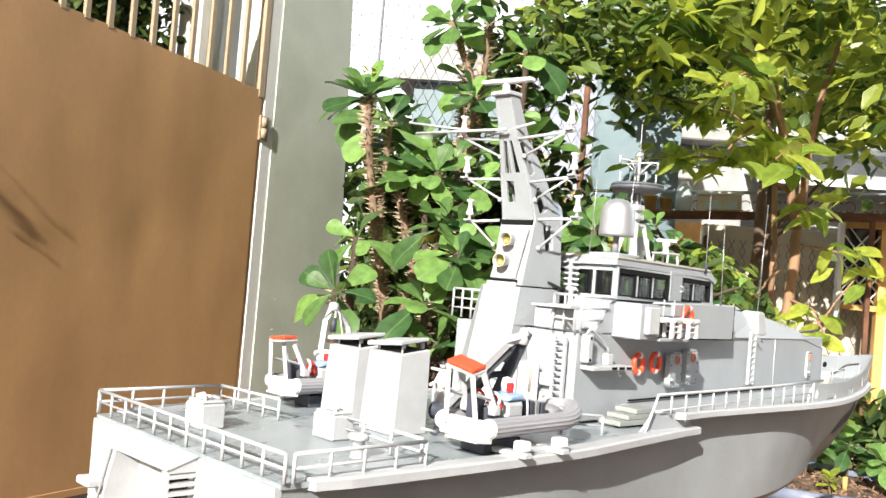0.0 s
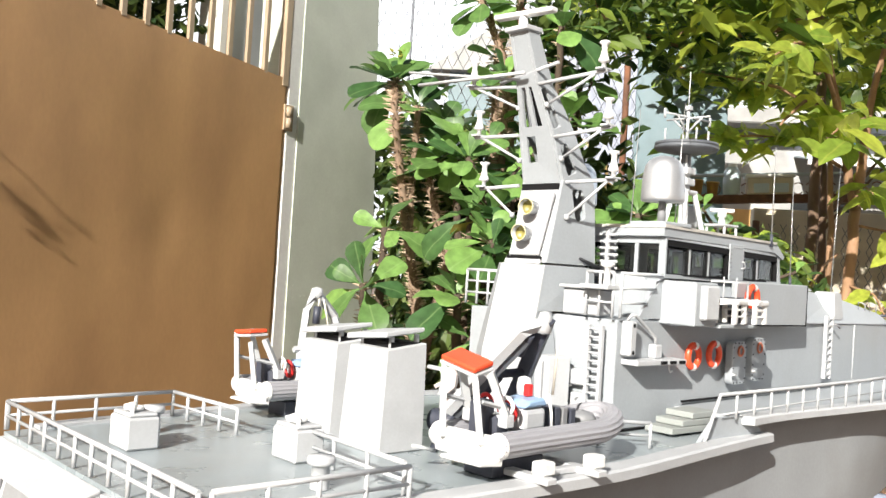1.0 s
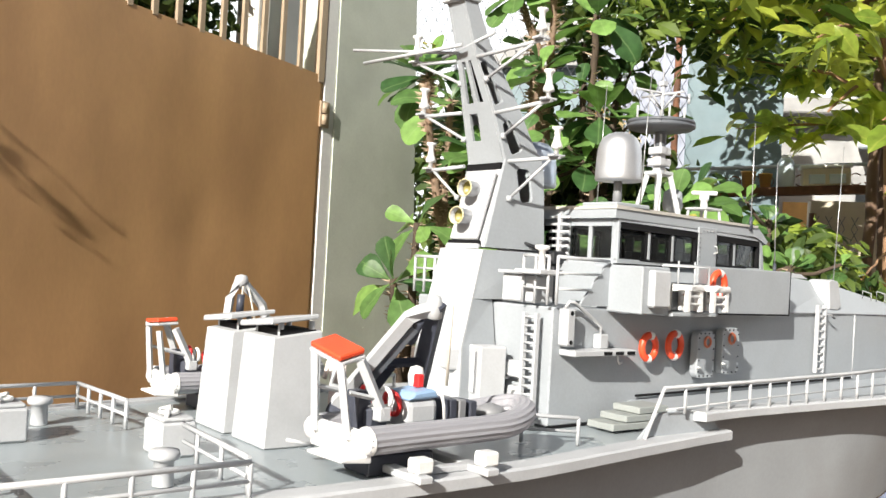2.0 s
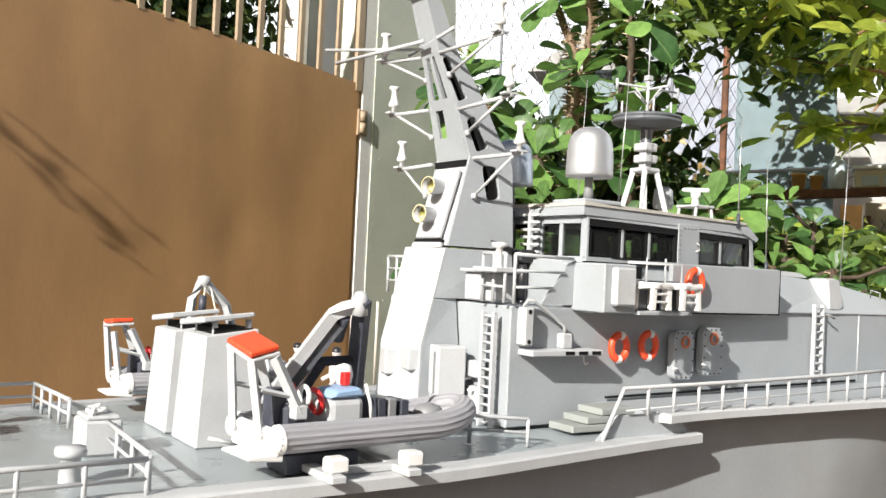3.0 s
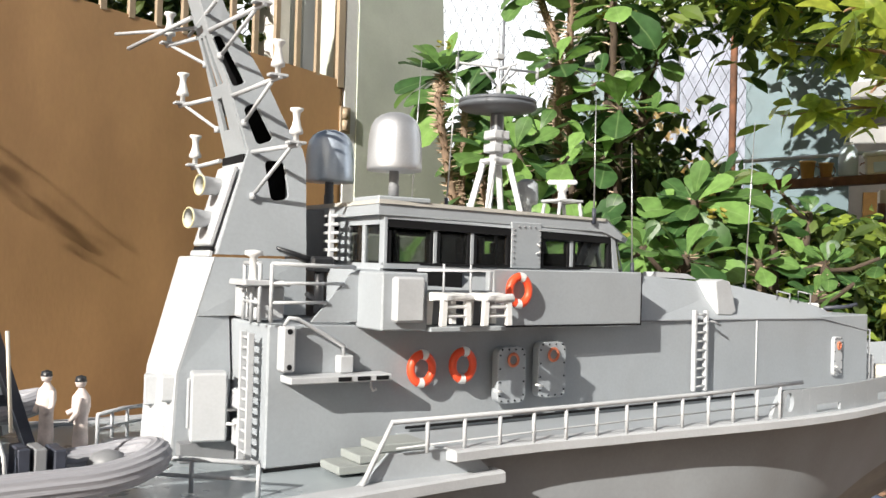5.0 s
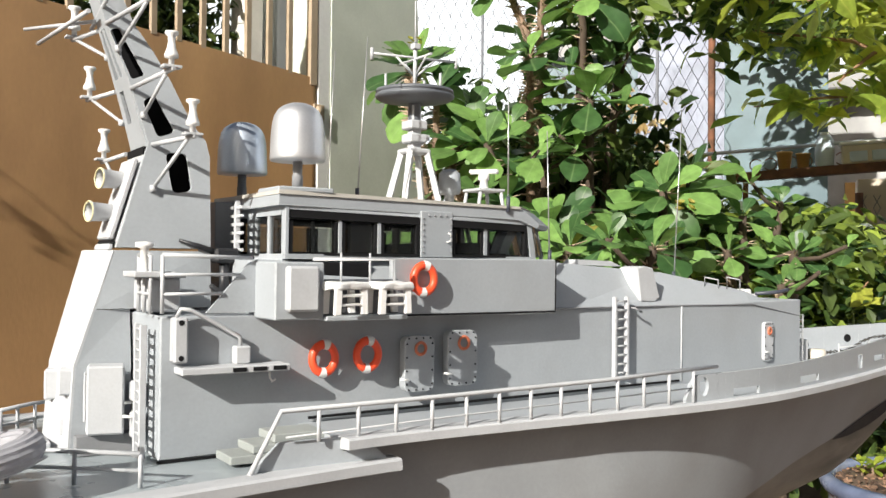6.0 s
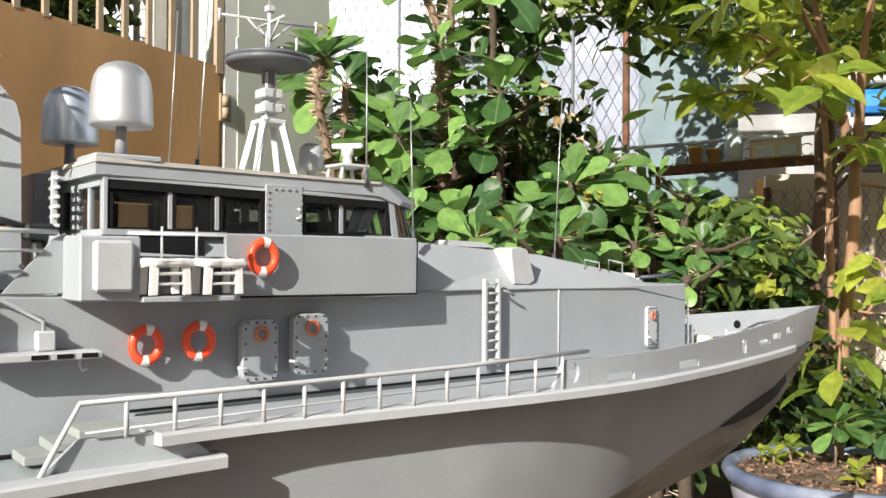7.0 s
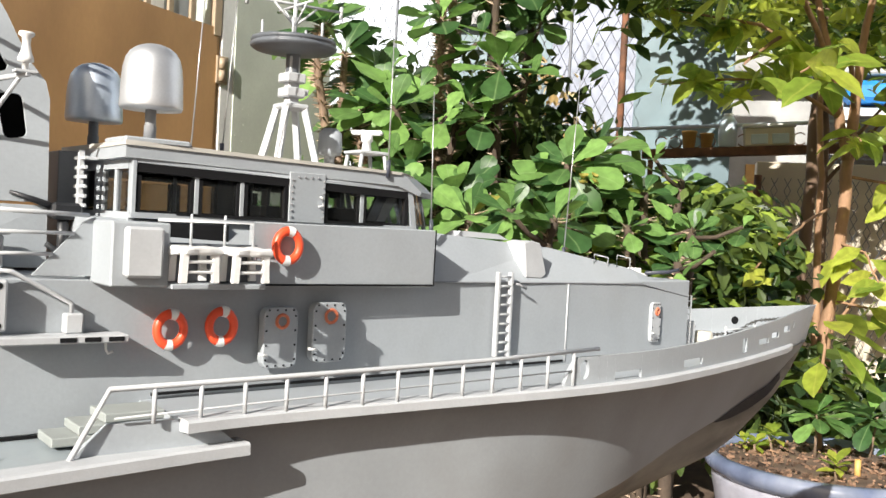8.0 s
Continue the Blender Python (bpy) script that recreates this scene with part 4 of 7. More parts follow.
tube(bm, [(TPX - 0.066, TPY, 1.323), (TPX + 0.066, TPY, 1.327)], 0.0018, 6)
for dx in (-0.066, 0.066):
    tube(bm, [(TPX + dx, TPY, 1.316 + 0.03 * dx), (TPX + dx, TPY, 1.332 + 0.03 * dx)], 0.0024, 6)
tube(bm, [(TPX, TPY - 0.042, 1.323), (TPX, TPY + 0.042, 1.323)], 0.0018, 6)
for dx, dy in ((0.03, 0), (-0.03, 0), (0, 0.03), (0, -0.03)):
    tube(bm, [(TPX, TPY, 1.298), (TPX + dx, TPY + dy, 1.324)], 0.0015, 6)
for dx, dy in ((-0.034, 0.02), (-0.018, -0.03), (0.025, -0.025), (0.033, 0.03)):
    tube(bm, [(TPX + dx, TPY + dy, 1.279), (TPX + dx, TPY + dy, 1.303)], 0.0018, 6)
tube(bm, [(TPX, TPY, 1.336), (TPX, TPY, 1.402)], 0.0010, 5)
B(bm, TPX - 0.005, TPX + 0.006, TPY - 0.005, TPY + 0.005, 1.336, 1.344, 0.001)
part("crossbar_aerial", bm, PALE, trip)
# navigation radar on a small table
NX, NY = 1.772, 0.922
bm = bm_()
for dx in (-0.020, 0.020):
    for dy in (-0.019, 0.019):
        tube(bm, [(NX + dx * 1.15, NY + dy, 1.112), (NX + dx * 0.85, NY + dy * 0.9, 1.149)], 0.0026, 6)
B(bm, NX - 0.022, NX + 0.022, NY - 0.021, NY + 0.021, 1.148, 1.152, 0.001)
nr = part("radar_table", bm, PALE, ship)
bm = lathe(bm_(), [(0.0065, 0.0), (0.0055, 0.012), (0.0078, 0.013), (0.0078, 0.022), (0.0, 0.022)], (NX, NY, 1.152), 14)
B(bm, -0.021, 0.021, -0.0045, 0.0045, 0.0, 0.0065, 0.0018, Matrix.Translation((NX, NY, 1.1735)) @ pose(0, 0, 0, 0, 0, -50))
part("radar_bar", bm, WHITE, nr, "white radar scanner bar")
part("small_radome", lathe(bm_(), [(0.0, 0.036), (0.009, 0.0345), (0.015, 0.029), (0.0165, 0.007), (0.015, 0.0), (0.007, -0.002), (0.007, -0.016), (0.0, -0.016)], (1.739, 0.960, 1.146), 20), GREY, ship, "small grey radome")
part("small_stand", lathe(bm_(), [(0.010, 0.0), (0.008, 0.012), (0.0, 0.012)], (1.739, 0.960, 1.114), 12), PALE, ship)
for x, y, z0, x1, z1, c in ((1.542, 0.862, 1.12, 1.554, 1.325, WIRE), (1.539, 0.943, 1.12, 1.549, 1.322, WIRE), (1.725, 0.80, 1.115, 1.724, 1.275, WIRE), (1.793, 0.80, 1.048, 1.787, 1.222, WIRE), (2.106, 0.88, 1.02, 2.122, 1.292, WIRE)):
    bm = tube(bm_(), [(x, y, z0), (x1, y, z1)], 0.0011, 5, 0.0006)
    a = part("whip_aerial", bm, c, ship, "thin whip aerial")
    part("aerial_foot", tube(bm_(), [(x, y, z0 - 0.002), (x, y, z0 + 0.018)], 0.0026, 8), CHAR, a)

# ---- mast ----
MY = 0.914


def mx0(z):
    """Aft edge of the mast."""
    return lerp([(0.851, 1.212), (0.938, 1.225), (0.996, 1.236), (1.062, 1.259), (1.176, 1.293), (1.236, 1.275), (1.275, 1.262), (1.307, 1.250), (1.376, 1.228)], z)


def mx1(z):
    """Fore edge of the mast."""
    return lerp([(1.062, 1.361), (1.165, 1.361), (1.182, 1.357), (1.199, 1.343), (1.223, 1.330), (1.246, 1.319), (1.279, 1.300), (1.306, 1.281), (1.376, 1.250)], z)


def mh(z):
    return lerp([(0.851, 0.052), (0.938, 0.0505), (0.996, 0.0495), (1.062, 0.0485), (1.176, 0.0395), (1.240, 0.033), (1.307, 0.0215), (1.376, 0.0175)], z)


def yn(z):
    """Near flank of the mast."""
    return MY - mh(z)


def yf(z):
    """Far flank of the mast."""
    return lerp([(1.062, 0.936), (1.176, 0.951), (1.240, 0.945), (1.307, 0.9335), (1.376, 0.9315)], z)


def fairing(z):
    """Aft near corner and aft far corner of the solid foot of the mast."""
    near = (lerp([(0.851, 1.210), (0.939, 1.216), (1.058, 1.258)], z), lerp([(0.851, 0.840), (0.939, 0.847), (1.058, 0.8665)], z))
    far = (lerp([(0.851, 1.197), (0.930, 1.203), (1.058, 1.2385)], z), lerp([(0.851, 0.911), (0.930, 0.922), (1.058, 0.929)], z))
    return Vector(near), Vector(far)


def foot_block(levels, fore, material, name, parent, label=""):
    bm = bm_()
    prev = None
    for z in levels:
        a, b = fairing(z)
        cur = [bm.verts.new(p) for p in ((a.x, a.y, z), (fore, max(a.y, min(a.y + 0.006, 0.8655)), z), (fore, 0.955, z), (b.x + 0.02, 0.955, z), (b.x, b.y, z))]
        if prev:
            for i in range(5):
                bm.faces.new((prev[i], prev[(i + 1) % 5], cur[(i + 1) % 5], cur[i]))
        else:
            bm.faces.new(cur[::-1])
        prev = cur
    bm.faces.new(prev)
    return part(name, bm, material, parent, label)


def rounded(corners, r, n=4):
    """A polygon with its corners rounded off."""
    out = []
    k = len(corners)
    for i in range(k):
        p, a, b = Vector(corners[i]), Vector(corners[i - 1]), Vector(corners[(i + 1) % k])
        u, w = p + (a - p).normalized() * r, p + (b - p).normalized() * r
        for m in range(n + 1):
            t = m / n
            out.append(tuple(u * (1 - t) ** 2 + p * 2 * t * (1 - t) + w * t * t))
    return out


def holed(outer, cuts, at, thick):
    """A plate with openings: outline and openings in plane coordinates, at(a, b, depth) places a point."""
    bm = bm_()
    flat = []
    edges = []
    for loop in [outer] + cuts:
        vs = [bm.verts.new((p[0], 0, p[1])) for p in loop]
        flat += vs
        edges += [bm.edges.new((vs[i], vs[(i + 1) % len(vs)])) for i in range(len(vs))]
    bmesh.ops.triangle_fill(bm, use_beauty=True, use_dissolve=False, edges=edges)
    rim = [e for e in bm.edges if len(e.link_faces) == 1]
    back = {v: bm.verts.new(at(v.co.x, v.co.z, thick)) for v in flat}
    for f in list(bm.faces):
        bm.faces.new([back[v] for v in reversed(f.verts)])
    for e in rim:
        a, b = e.verts
        bm.faces.new((a, b, back[b], back[a]))
    for v in flat:
        v.co = at(v.co.x, v.co.z, 0.0)
    return bm


mast = foot_block((0.851, 0.939, 0.9955), 1.2725, GREY, "mast", ship, "grey raked lattice mast")
foot_block((0.9962, 1.058), 1.361, GREY, "mast_base", mast)
# pale plate on the aft face, a little proud and wider than the block above
bm = bm_()
prev = None
for z in (0.853, 0.939, 1.0575):
    a, b = fairing(z)
    n = Vector((-(b - a).y, (b - a).x)).normalized() * 0.0022
    cur = [bm.verts.new((p.x, p.y, z)) for p in (a + n, b + n, b - n * 0.4, a - n * 0.4)]
    if prev:
        for i in range(4):
            bm.faces.new((prev[i], cur[i], cur[(i + 1) % 4], prev[(i + 1) % 4]))
    else:
        bm.faces.new(cur[::-1])
    prev = cur
bm.faces.new(prev)
part("mast_front", bm, PALE, mast, "pale front plate of the mast")
# flanks with rounded openings
FLANK_CUTS = [rounded([(1.311, 1.166), (1.335, 1.167), (1.341, 1.125), (1.319, 1.121)], 0.007), rounded([(1.287, 1.222), (1.301, 1.230), (1.323, 1.190), (1.303, 1.182)], 0.006), rounded([(1.254, 1.297), (1.264, 1.302), (1.291, 1.251), (1.276, 1.244)], 0.004)]
low, top = 1.061, 1.374
zs = [low, 1.10, 1.14, 1.165, 1.176, 1.182, 1.199, 1.223, 1.236, 1.246, 1.275, 1.279, 1.307, 1.34, top]
outline = [(mx0(z), z) for z in zs] + [(mx1(z), z) for z in zs[::-1]]
for side in (-1, 1):
    part("mast_plate", holed(outline, FLANK_CUTS, lambda x, z, d: (x, yn(z) + d if side < 0 else yf(z) - d, z), 0.0045), GREY, mast, "grey mast side with rounded openings")
# aft and fore faces between the flanks
AFT_CUTS = [[(0.917 - MY, 1.202), (0.934 - MY, 1.202), (0.932 - MY, 1.237), (0.915 - MY, 1.237)], [(0.899 - MY, 1.250), (0.911 - MY, 1.250), (0.913 - MY, 1.302), (0.907 - MY, 1.302)], [(0.918 - MY, 1.250), (0.932 - MY, 1.250), (0.926 - MY, 1.302), (0.919 - MY, 1.302)]]
zs2 = [1.1725, 1.236, 1.275, 1.307, top]
edge2 = [(-(mh(z) - 0.0048), z) for z in zs2] + [(yf(z) - MY - 0.0048, z) for z in zs2[::-1]]
part("mast_plate", holed(edge2, AFT_CUTS, lambda y, z, d: (mx0(z) + d, MY + y, z), 0.004), GREY, mast, "grey aft face of the mast with openings")
zs3 = [low, 1.165, 1.199, 1.246, 1.307, top]
edge3 = [(-(mh(z) - 0.0048), z) for z in zs3] + [(yf(z) - MY - 0.0048, z) for z in zs3[::-1]]
part("mast_plate", holed(edge3, [], lambda y, z, d: (mx1(z) - d, MY + y, z), 0.004), GREY, mast)
bm = holed([(-(mh(z) - 0.0048), z) for z in (low, 1.163)] + [(yf(z) - MY - 0.0048, z) for z in (1.163, low)], [], lambda y, z, d: (mx0(z) + d, MY + y, z), 0.004)
part("mast_plate", bm, PALE, mast)
zz = [1.064, 1.16, 1.24, 1.31, 1.36]
# added black sheet that puts shade behind the flank openings
part("mast_liner", prism(bm_(), [(mx0(z) + 0.35 * (mx1(z) - mx0(z)), z) for z in zz] + [(mx1(z) - 0.006, z) for z in zz[::-1]], MY + 0.004, MY + 0.008), DARK, mast, "added dark sheet for the shade inside the mast")
part("mast_cap", B(bm_(), 1.221, 1.254, MY - 0.021, MY + 0.021, 1.3742, 1.381, 0.001), PALE, mast)
bm = lathe(bm_(), [(0.007, 0.0), (0.0055, 0.016), (0.0, 0.016)], (1.236, MY, 1.381), 10)
B(bm, -0.0075, 0.0075, -0.052, 0.048, 0.0, 0.007, 0.0015, Matrix.Translation((1.236, MY, 1.396)) @ pose(0, 0, 0, 0, 0, 6))
part("radar_scanner", bm, WHITE, mast, "white radar scanner bar on the mast head")
# black block painted in as the shade of the gap
part("mast_ledge", B(bm_(), 1.2885, 1.312, MY - 0.034, MY + 0.034, 1.1635, 1.1720), DARK, mast, "dark block for the shaded gap above the lamp block")
# front plate with two searchlights
tilt = math.degrees(math.atan2(1.293 - 1.259, 0.114))
m = pose(1.271, MY, 1.113, 0, tilt, 0)
part("lamp_plate", B(bm_(), -0.006, 0.0, -0.036, 0.018, -0.046, 0.046, 0.0015, m), PALE, mast, "pale raised lamp plate")
part("lamp_plate_rim", B(bm_(), -0.004, 0.001, -0.041, 0.024, -0.058, -0.051, 0.001, m), PALE, mast)
part("plate_joint", B(bm_(), -0.0022, 0.001, -0.040, 0.023, -0.0508, -0.0464, 0.0, m), DARK, mast, "dark joint under the lamp plate")
for dz in (0.022, -0.016):
    c = m @ Vector((-0.006, -0.008, dz))
    lp = part("searchlight", lathe(bm_(), [(0.0095, 0.0), (0.0105, 0.021), (0.0116, 0.0225), (0.0118, 0.0245), (0.0104, 0.0245), (0.0098, 0.012)], c, 24, axis=(-1, -0.24, 0.02)), PALE, mast, "pale searchlight tube")
    part("reflector", lathe(bm_(), [(0.0, 0.010), (0.006, 0.011), (0.0099, 0.0145)], c, 24, axis=(-1, -0.24, 0.02)), YELLOW, lp, "yellow-green reflector")
    part("tube_rim", torus(bm_(), Matrix.Translation(c + Vector((-1, -0.24, 0.02)).normalized() * 0.0243) @ Vector((-1, -0.24, 0.02)).to_track_quat("Z", "Y").to_matrix().to_4x4(), 0.0110, 0.0009, 24, 6), OLDCREAM, lp, "cream rim")
# yards with bell-shaped aerials: end, root on the mast, foot of the strut, for each side
bell = [(0.0, 0.027), (0.0068, 0.027), (0.0072, 0.0245), (0.0042, 0.022), (0.0036, 0.016), (0.0048, 0.009), (0.0072, 0.003), (0.0072, 0.0), (0.003, -0.001), (0.003, -0.008), (0.0, -0.008)]
bellmesh = finish("bell_aerial", lathe(bm_(), bell, (0, 0, 0), 16), WHITE)
YARDS = (
    (((1.322, 0.812, 1.178), (1.297, 0.874, 1.174), (1.297, 0.868, 1.126)), ((1.277, 1.015, 1.166), (1.288, 0.953, 1.170), (1.282, 0.958, 1.128))),
    (((1.297, 0.806, 1.245), (1.275, 0.880, 1.234), (1.288, 0.876, 1.206)), ((1.259, 1.013, 1.239), (1.274, 0.946, 1.240), (1.282, 0.950, 1.206))),
    (((1.276, 0.802, 1.316), (1.251, 0.893, 1.304), (1.262, 0.885, 1.277)), ((1.240, 1.010, 1.308), (1.251, 0.934, 1.304), (1.263, 0.940, 1.277))),
)
for pair in YARDS:
    for end, root, foot in pair:
        bm = bm_()
        e, r0, ft = Vector(end), Vector(root), Vector(foot)
        tube(bm, [e + (e - r0).normalized() * 0.006, r0], 0.0027, 8)
        tube(bm, [r0.lerp(e, 0.88) + Vector((0, 0, -0.002)), ft], 0.0021, 8)
        lathe(bm, [(0.0, -0.004), (0.0036, -0.004), (0.0036, 0.003), (0.0, 0.003)], ft, 8)
        B(bm, end[0] - 0.010, end[0] + 0.010, end[1] - 0.006, end[1] + 0.006, end[2] + 0.001, end[2] + 0.004, 0.0006)
        yd = part("yard", bm, PALE, mast, "pale grey yard with a strut")
        inst("bell_aerial", bellmesh, pose(end[0], end[1], end[2] + 0.012), yd, "white bell-shaped aerial")
bm = tube(bm_(), [(1.235, MY - 0.01, 1.318), (1.215, 1.105, 1.318)], 0.0026, 6)
tube(bm, [(1.245, MY + 0.01, 1.312), (1.200, 1.11, 1.335)], 0.0022, 6)
tube(bm, [(1.246, MY - 0.06, 1.328), (1.250, MY + 0.05, 1.312)], 0.0024, 6)
part("signal_boom", bm, PALE, mast)
# lockers round the mast foot
AFTSKEW = -14
part("mast_locker", B(bm_(), -0.002, 0.034, -0.013, 0.020, 0.872, 0.941, 0.002, pose(1.226, 0.831, 0, 0, 0, AFTSKEW)), PALE, ship, "pale grey locker at the mast foot")
part("locker_rib", B(bm_(), -0.0052, -0.0022, -0.002, 0.009, 0.884, 0.934, 0.001, pose(1.226, 0.831, 0, 0, 0, AFTSKEW)), PALE, ship)
# grey strip painted as the rib's shadow on the locker
part("locker_shadow_gap", B(bm_(), -0.0026, -0.0005, -0.0045, -0.0022, 0.884, 0.934, 0.0, pose(1.226, 0.831, 0, 0, 0, AFTSKEW)), MIDGREY, ship)
part("mast_locker", B(bm_(), -0.006, 0.012, -0.019, 0.018, 0.909, 0.936, 0.002, pose(1.2105, 0.869, 0, 0, 0, AFTSKEW)), PALE, ship, "pale grey locker at the mast foot")
part("mast_locker", B(bm_(), -0.008, 0.012, -0.011, 0.013, 0.900, 0.932, 0.002, pose(1.204, 0.902, 0, 0, 0, AFTSKEW)), PALE, ship, "pale grey locker at the mast foot")
part("foot_latch", B(bm_(), -0.0045, 0.004, -0.003, 0.003, 0.868, 0.884, 0.001, pose(1.2085, 0.861, 0, 0, 0, AFTSKEW)), PALE, ship)
part("locker_foot", B(bm_(), 1.214, 1.270, 0.826, 0.8555, 0.851, 0.870), MIDGREY, ship)
part("mast_foot", B(bm_(), 1.160, 1.196, 0.862, 0.93, 0.851, 0.862, 0.001), PALE, ship)
# small fittings on the aft house wall
part("fire_box", B(bm_(), 1.262, 1.2745, 0.795, 0.820, 0.905, 0.925, 0.002), PALE, ship)
part("fire_box", B(bm_(), 1.262, 1.2745, 0.795, 0.815, 0.868, 0.895, 0.002), PALE, ship)
bm = tube(bm_(), [(1.268, 0.818, 0.903), (1.25, 0.815, 0.903)], 0.0016, 6)
tube(bm, [(1.268, 0.80, 0.89), (1.252, 0.80, 0.892)], 0.0016, 6)
part("tap", bm, WHITE, ship)
# pole ladder behind the wheelhouse
bm = B(bm_(), 1.390, 1.396, 0.868, 0.873, 0.996, 1.117, 0.0006)
for z in (1.02, 1.108):
    B(bm, 1.3955, 1.4155, 0.869, 0.872, z, z + 0.003)
pole = part("pole_ladder", bm, PALE, ship, "pale grey pole ladder")
rung = finish("rung", B(bm_(), -0.0016, 0.0016, -0.0185, 0.0185, -0.0018, 0.0018, 0.0005), PALE)
for i in range(12):
    inst("rung", rung, pose(1.393, 0.8705, 1.002 + 0.0097 * i), pole)
# raft canister and clutter on the house deck
part("deck_box", B(bm_(), 1.272, 1.304, 0.785, 0.845, 0.996, 1.030, 0.002), PALE, ship)
part("deck_box_lid", B(bm_(), 1.266, 1.309, 0.782, 0.848, 1.030, 1.0345, 0.001), PALE, ship)
part("vent_post", lathe(bm_(), [(0.0045, 0.0), (0.004, 0.022), (0.009, 0.024), (0.009, 0.028), (0.0, 0.029)], (1.262, 0.765, 1.037), 14), WHITE, ship, "white mushroom vent")
part("vent_shelf", B(bm_(), 1.250, 1.290, 0.754, 0.800, 1.031, 1.037, 0.001), PALE, ship)
bm = tube(bm_(), [(1.372, 0.86, 1.055), (1.345, 0.862, 1.064), (1.325, 0.864, 1.070)], 0.0042, 8, 0.0018)
B(bm, 1.362, 1.390, 0.85, 0.874, 1.045, 1.062, 0.003)
tube(bm, [(1.375, 0.86, 0.996), (1.375, 0.86, 1.05)], 0.006, 8)
tube(bm, [(1.36, 0.86, 1.02), (1.395, 0.87, 0.998)], 0.003, 6)
part("machine_gun", bm, BLACK, ship, "small black deck gun")
part("ammo_box", B(bm_(), 1.385, 1.405, 0.765, 0.80, 0.996, 1.03, 0.001), CHAR, ship)


# the deckhouse, its wing and the wheelhouse narrow steadily towards the bow
NARROW = [(1.274, 0.008), (1.45, 0.013), (1.56, 0.015), (1.75, 0.031), (1.87, 0.042), (1.985, 0.050), (2.18, 0.023), (2.342, 0.003)]


def narrowed(p):
    """Where a point of the parallel-sided deckhouse goes once the sides converge."""
    d = lerp(NARROW, p.x)
    side = max(-1.0, min(1.0, (CY - p.y) / 0.09))
    fall = (p.z - 1.04) * d / 0.86 if p.z > 0.89 else 0.0
    return Vector((p.x + d * (p.x - 1.10) / 0.86, p.y + d * side, p.z + fall * abs(side)))


TAPERED = ("deckhouse", "shoulder", "seam", "corner_bead", "dark_gap", "base_gap", "ladder_hook", "side_door", "side_shelf", "switch_box", "hose", "hose_box", "hook", "vent_hood", "bridge_wing", "raft_rack", "wheelhouse", "roof_hatch", "front_cloth")
for ob in list(ship.children):
    kind = ob.name.split(".")[0]
    if kind in TAPERED or (kind == "ladder" and ob.data.vertices[0].co.x > 0):
        for o in [ob] + list(ob.children):
            if o.data.users > 1:
                at = o.matrix_basis.translation + ROOT[ship.name]
                o.matrix_basis = Matrix.Translation(narrowed(at) - at) @ o.matrix_basis
            else:
                for v in o.data.vertices:
                    v.co = narrowed(v.co + ROOT[ship.name]) - ROOT[ship.name]

# ---- rails ----
def railing(points, base, n_posts, mids=1, r=0.0021, name="railing", label="pale grey railing", parent=None, ends=True):
    """Top rail through the points, rails below it and posts down to the base height."""
    parent = parent or ship
    pts = [Vector(p) for p in points]
    bm = bm_()
    tube(bm, pts, r * 1.15, 6)
    for k in range(mids):
        f = (k + 1) / (mids + 1)
        tube(bm, [Vector((p.x, p.y, p.z + (base - p.z) * f)) for p in pts], r * 0.85, 6)
    rail = part(name, bm, PALE, parent, label)
    lens = [(b - a).length for a, b in zip(pts, pts[1:])]
    total = sum(lens)
    for i in range(n_posts):
        d = total * i / (n_posts - 1)
        k = 0
        while k < len(lens) - 1 and d > lens[k] + 1e-9:
            d -= lens[k]
            k += 1
        p = pts[k].lerp(pts[k + 1], min(1, d / lens[k]))
        part("post", tube(bm_(), [(p.x, p.y, base), (p.x, p.y, p.z)], r, 6), PALE, rail)
    return rail


RZ = 0.880
railing([(0.6345, 0.611, RZ), (0.6365, 1.035, RZ)], 0.851, 12)
railing([(0.644, 0.609, RZ), (0.825, 0.612, RZ)], 0.851, 5)
railing([(0.638, 1.035, RZ), (0.826, 1.050, RZ)], 0.851, 5)
railing([(0.826, 1.050, RZ), (0.835, 0.915, RZ)], 0.851, 5)
railing([(0.830, 0.625, RZ), (0.838, 0.790, RZ)], 0.851, 4)
railing([(1.236, 0.668, 0.880), (1.170, 0.722, 0.8805), (1.14, 0.742, 0.8805)], 0.851, 3)
railing([(1.160, 0.950, 0.884), (1.195, 0.985, 0.884), (1.225, 1.0, 0.884)], 0.851, 4)
# side rail on the fore deck
top = [(1.360, 0.655, 0.909), (1.55, 0.650, 0.912), (1.75, 0.646, 0.916), (1.938, 0.646, 0.922)]
bm = tube(bm_(), [(1.330, 0.655, 0.853)] + top, 0.0026, 6)
tube(bm, [(1.365, 0.655, 0.8845), (1.55, 0.650, 0.8905), (1.9, 0.646, 0.898)], 0.0010, 5)
rail = part("side_railing", bm, PALE, ship, "pale grey railing along the side deck")
for i in range(13):
    x = 1.398 + 0.0415 * i
    part("post", tube(bm_(), [(x, lerp([(1.36, 0.655), (1.75, 0.647), (1.94, 0.646)], x), 0.878), (x, lerp([(1.36, 0.655), (1.75, 0.647), (1.94, 0.646)], x), 0.909 + (x - 1.36) * 0.0225)], 0.0021, 6), PALE, rail)
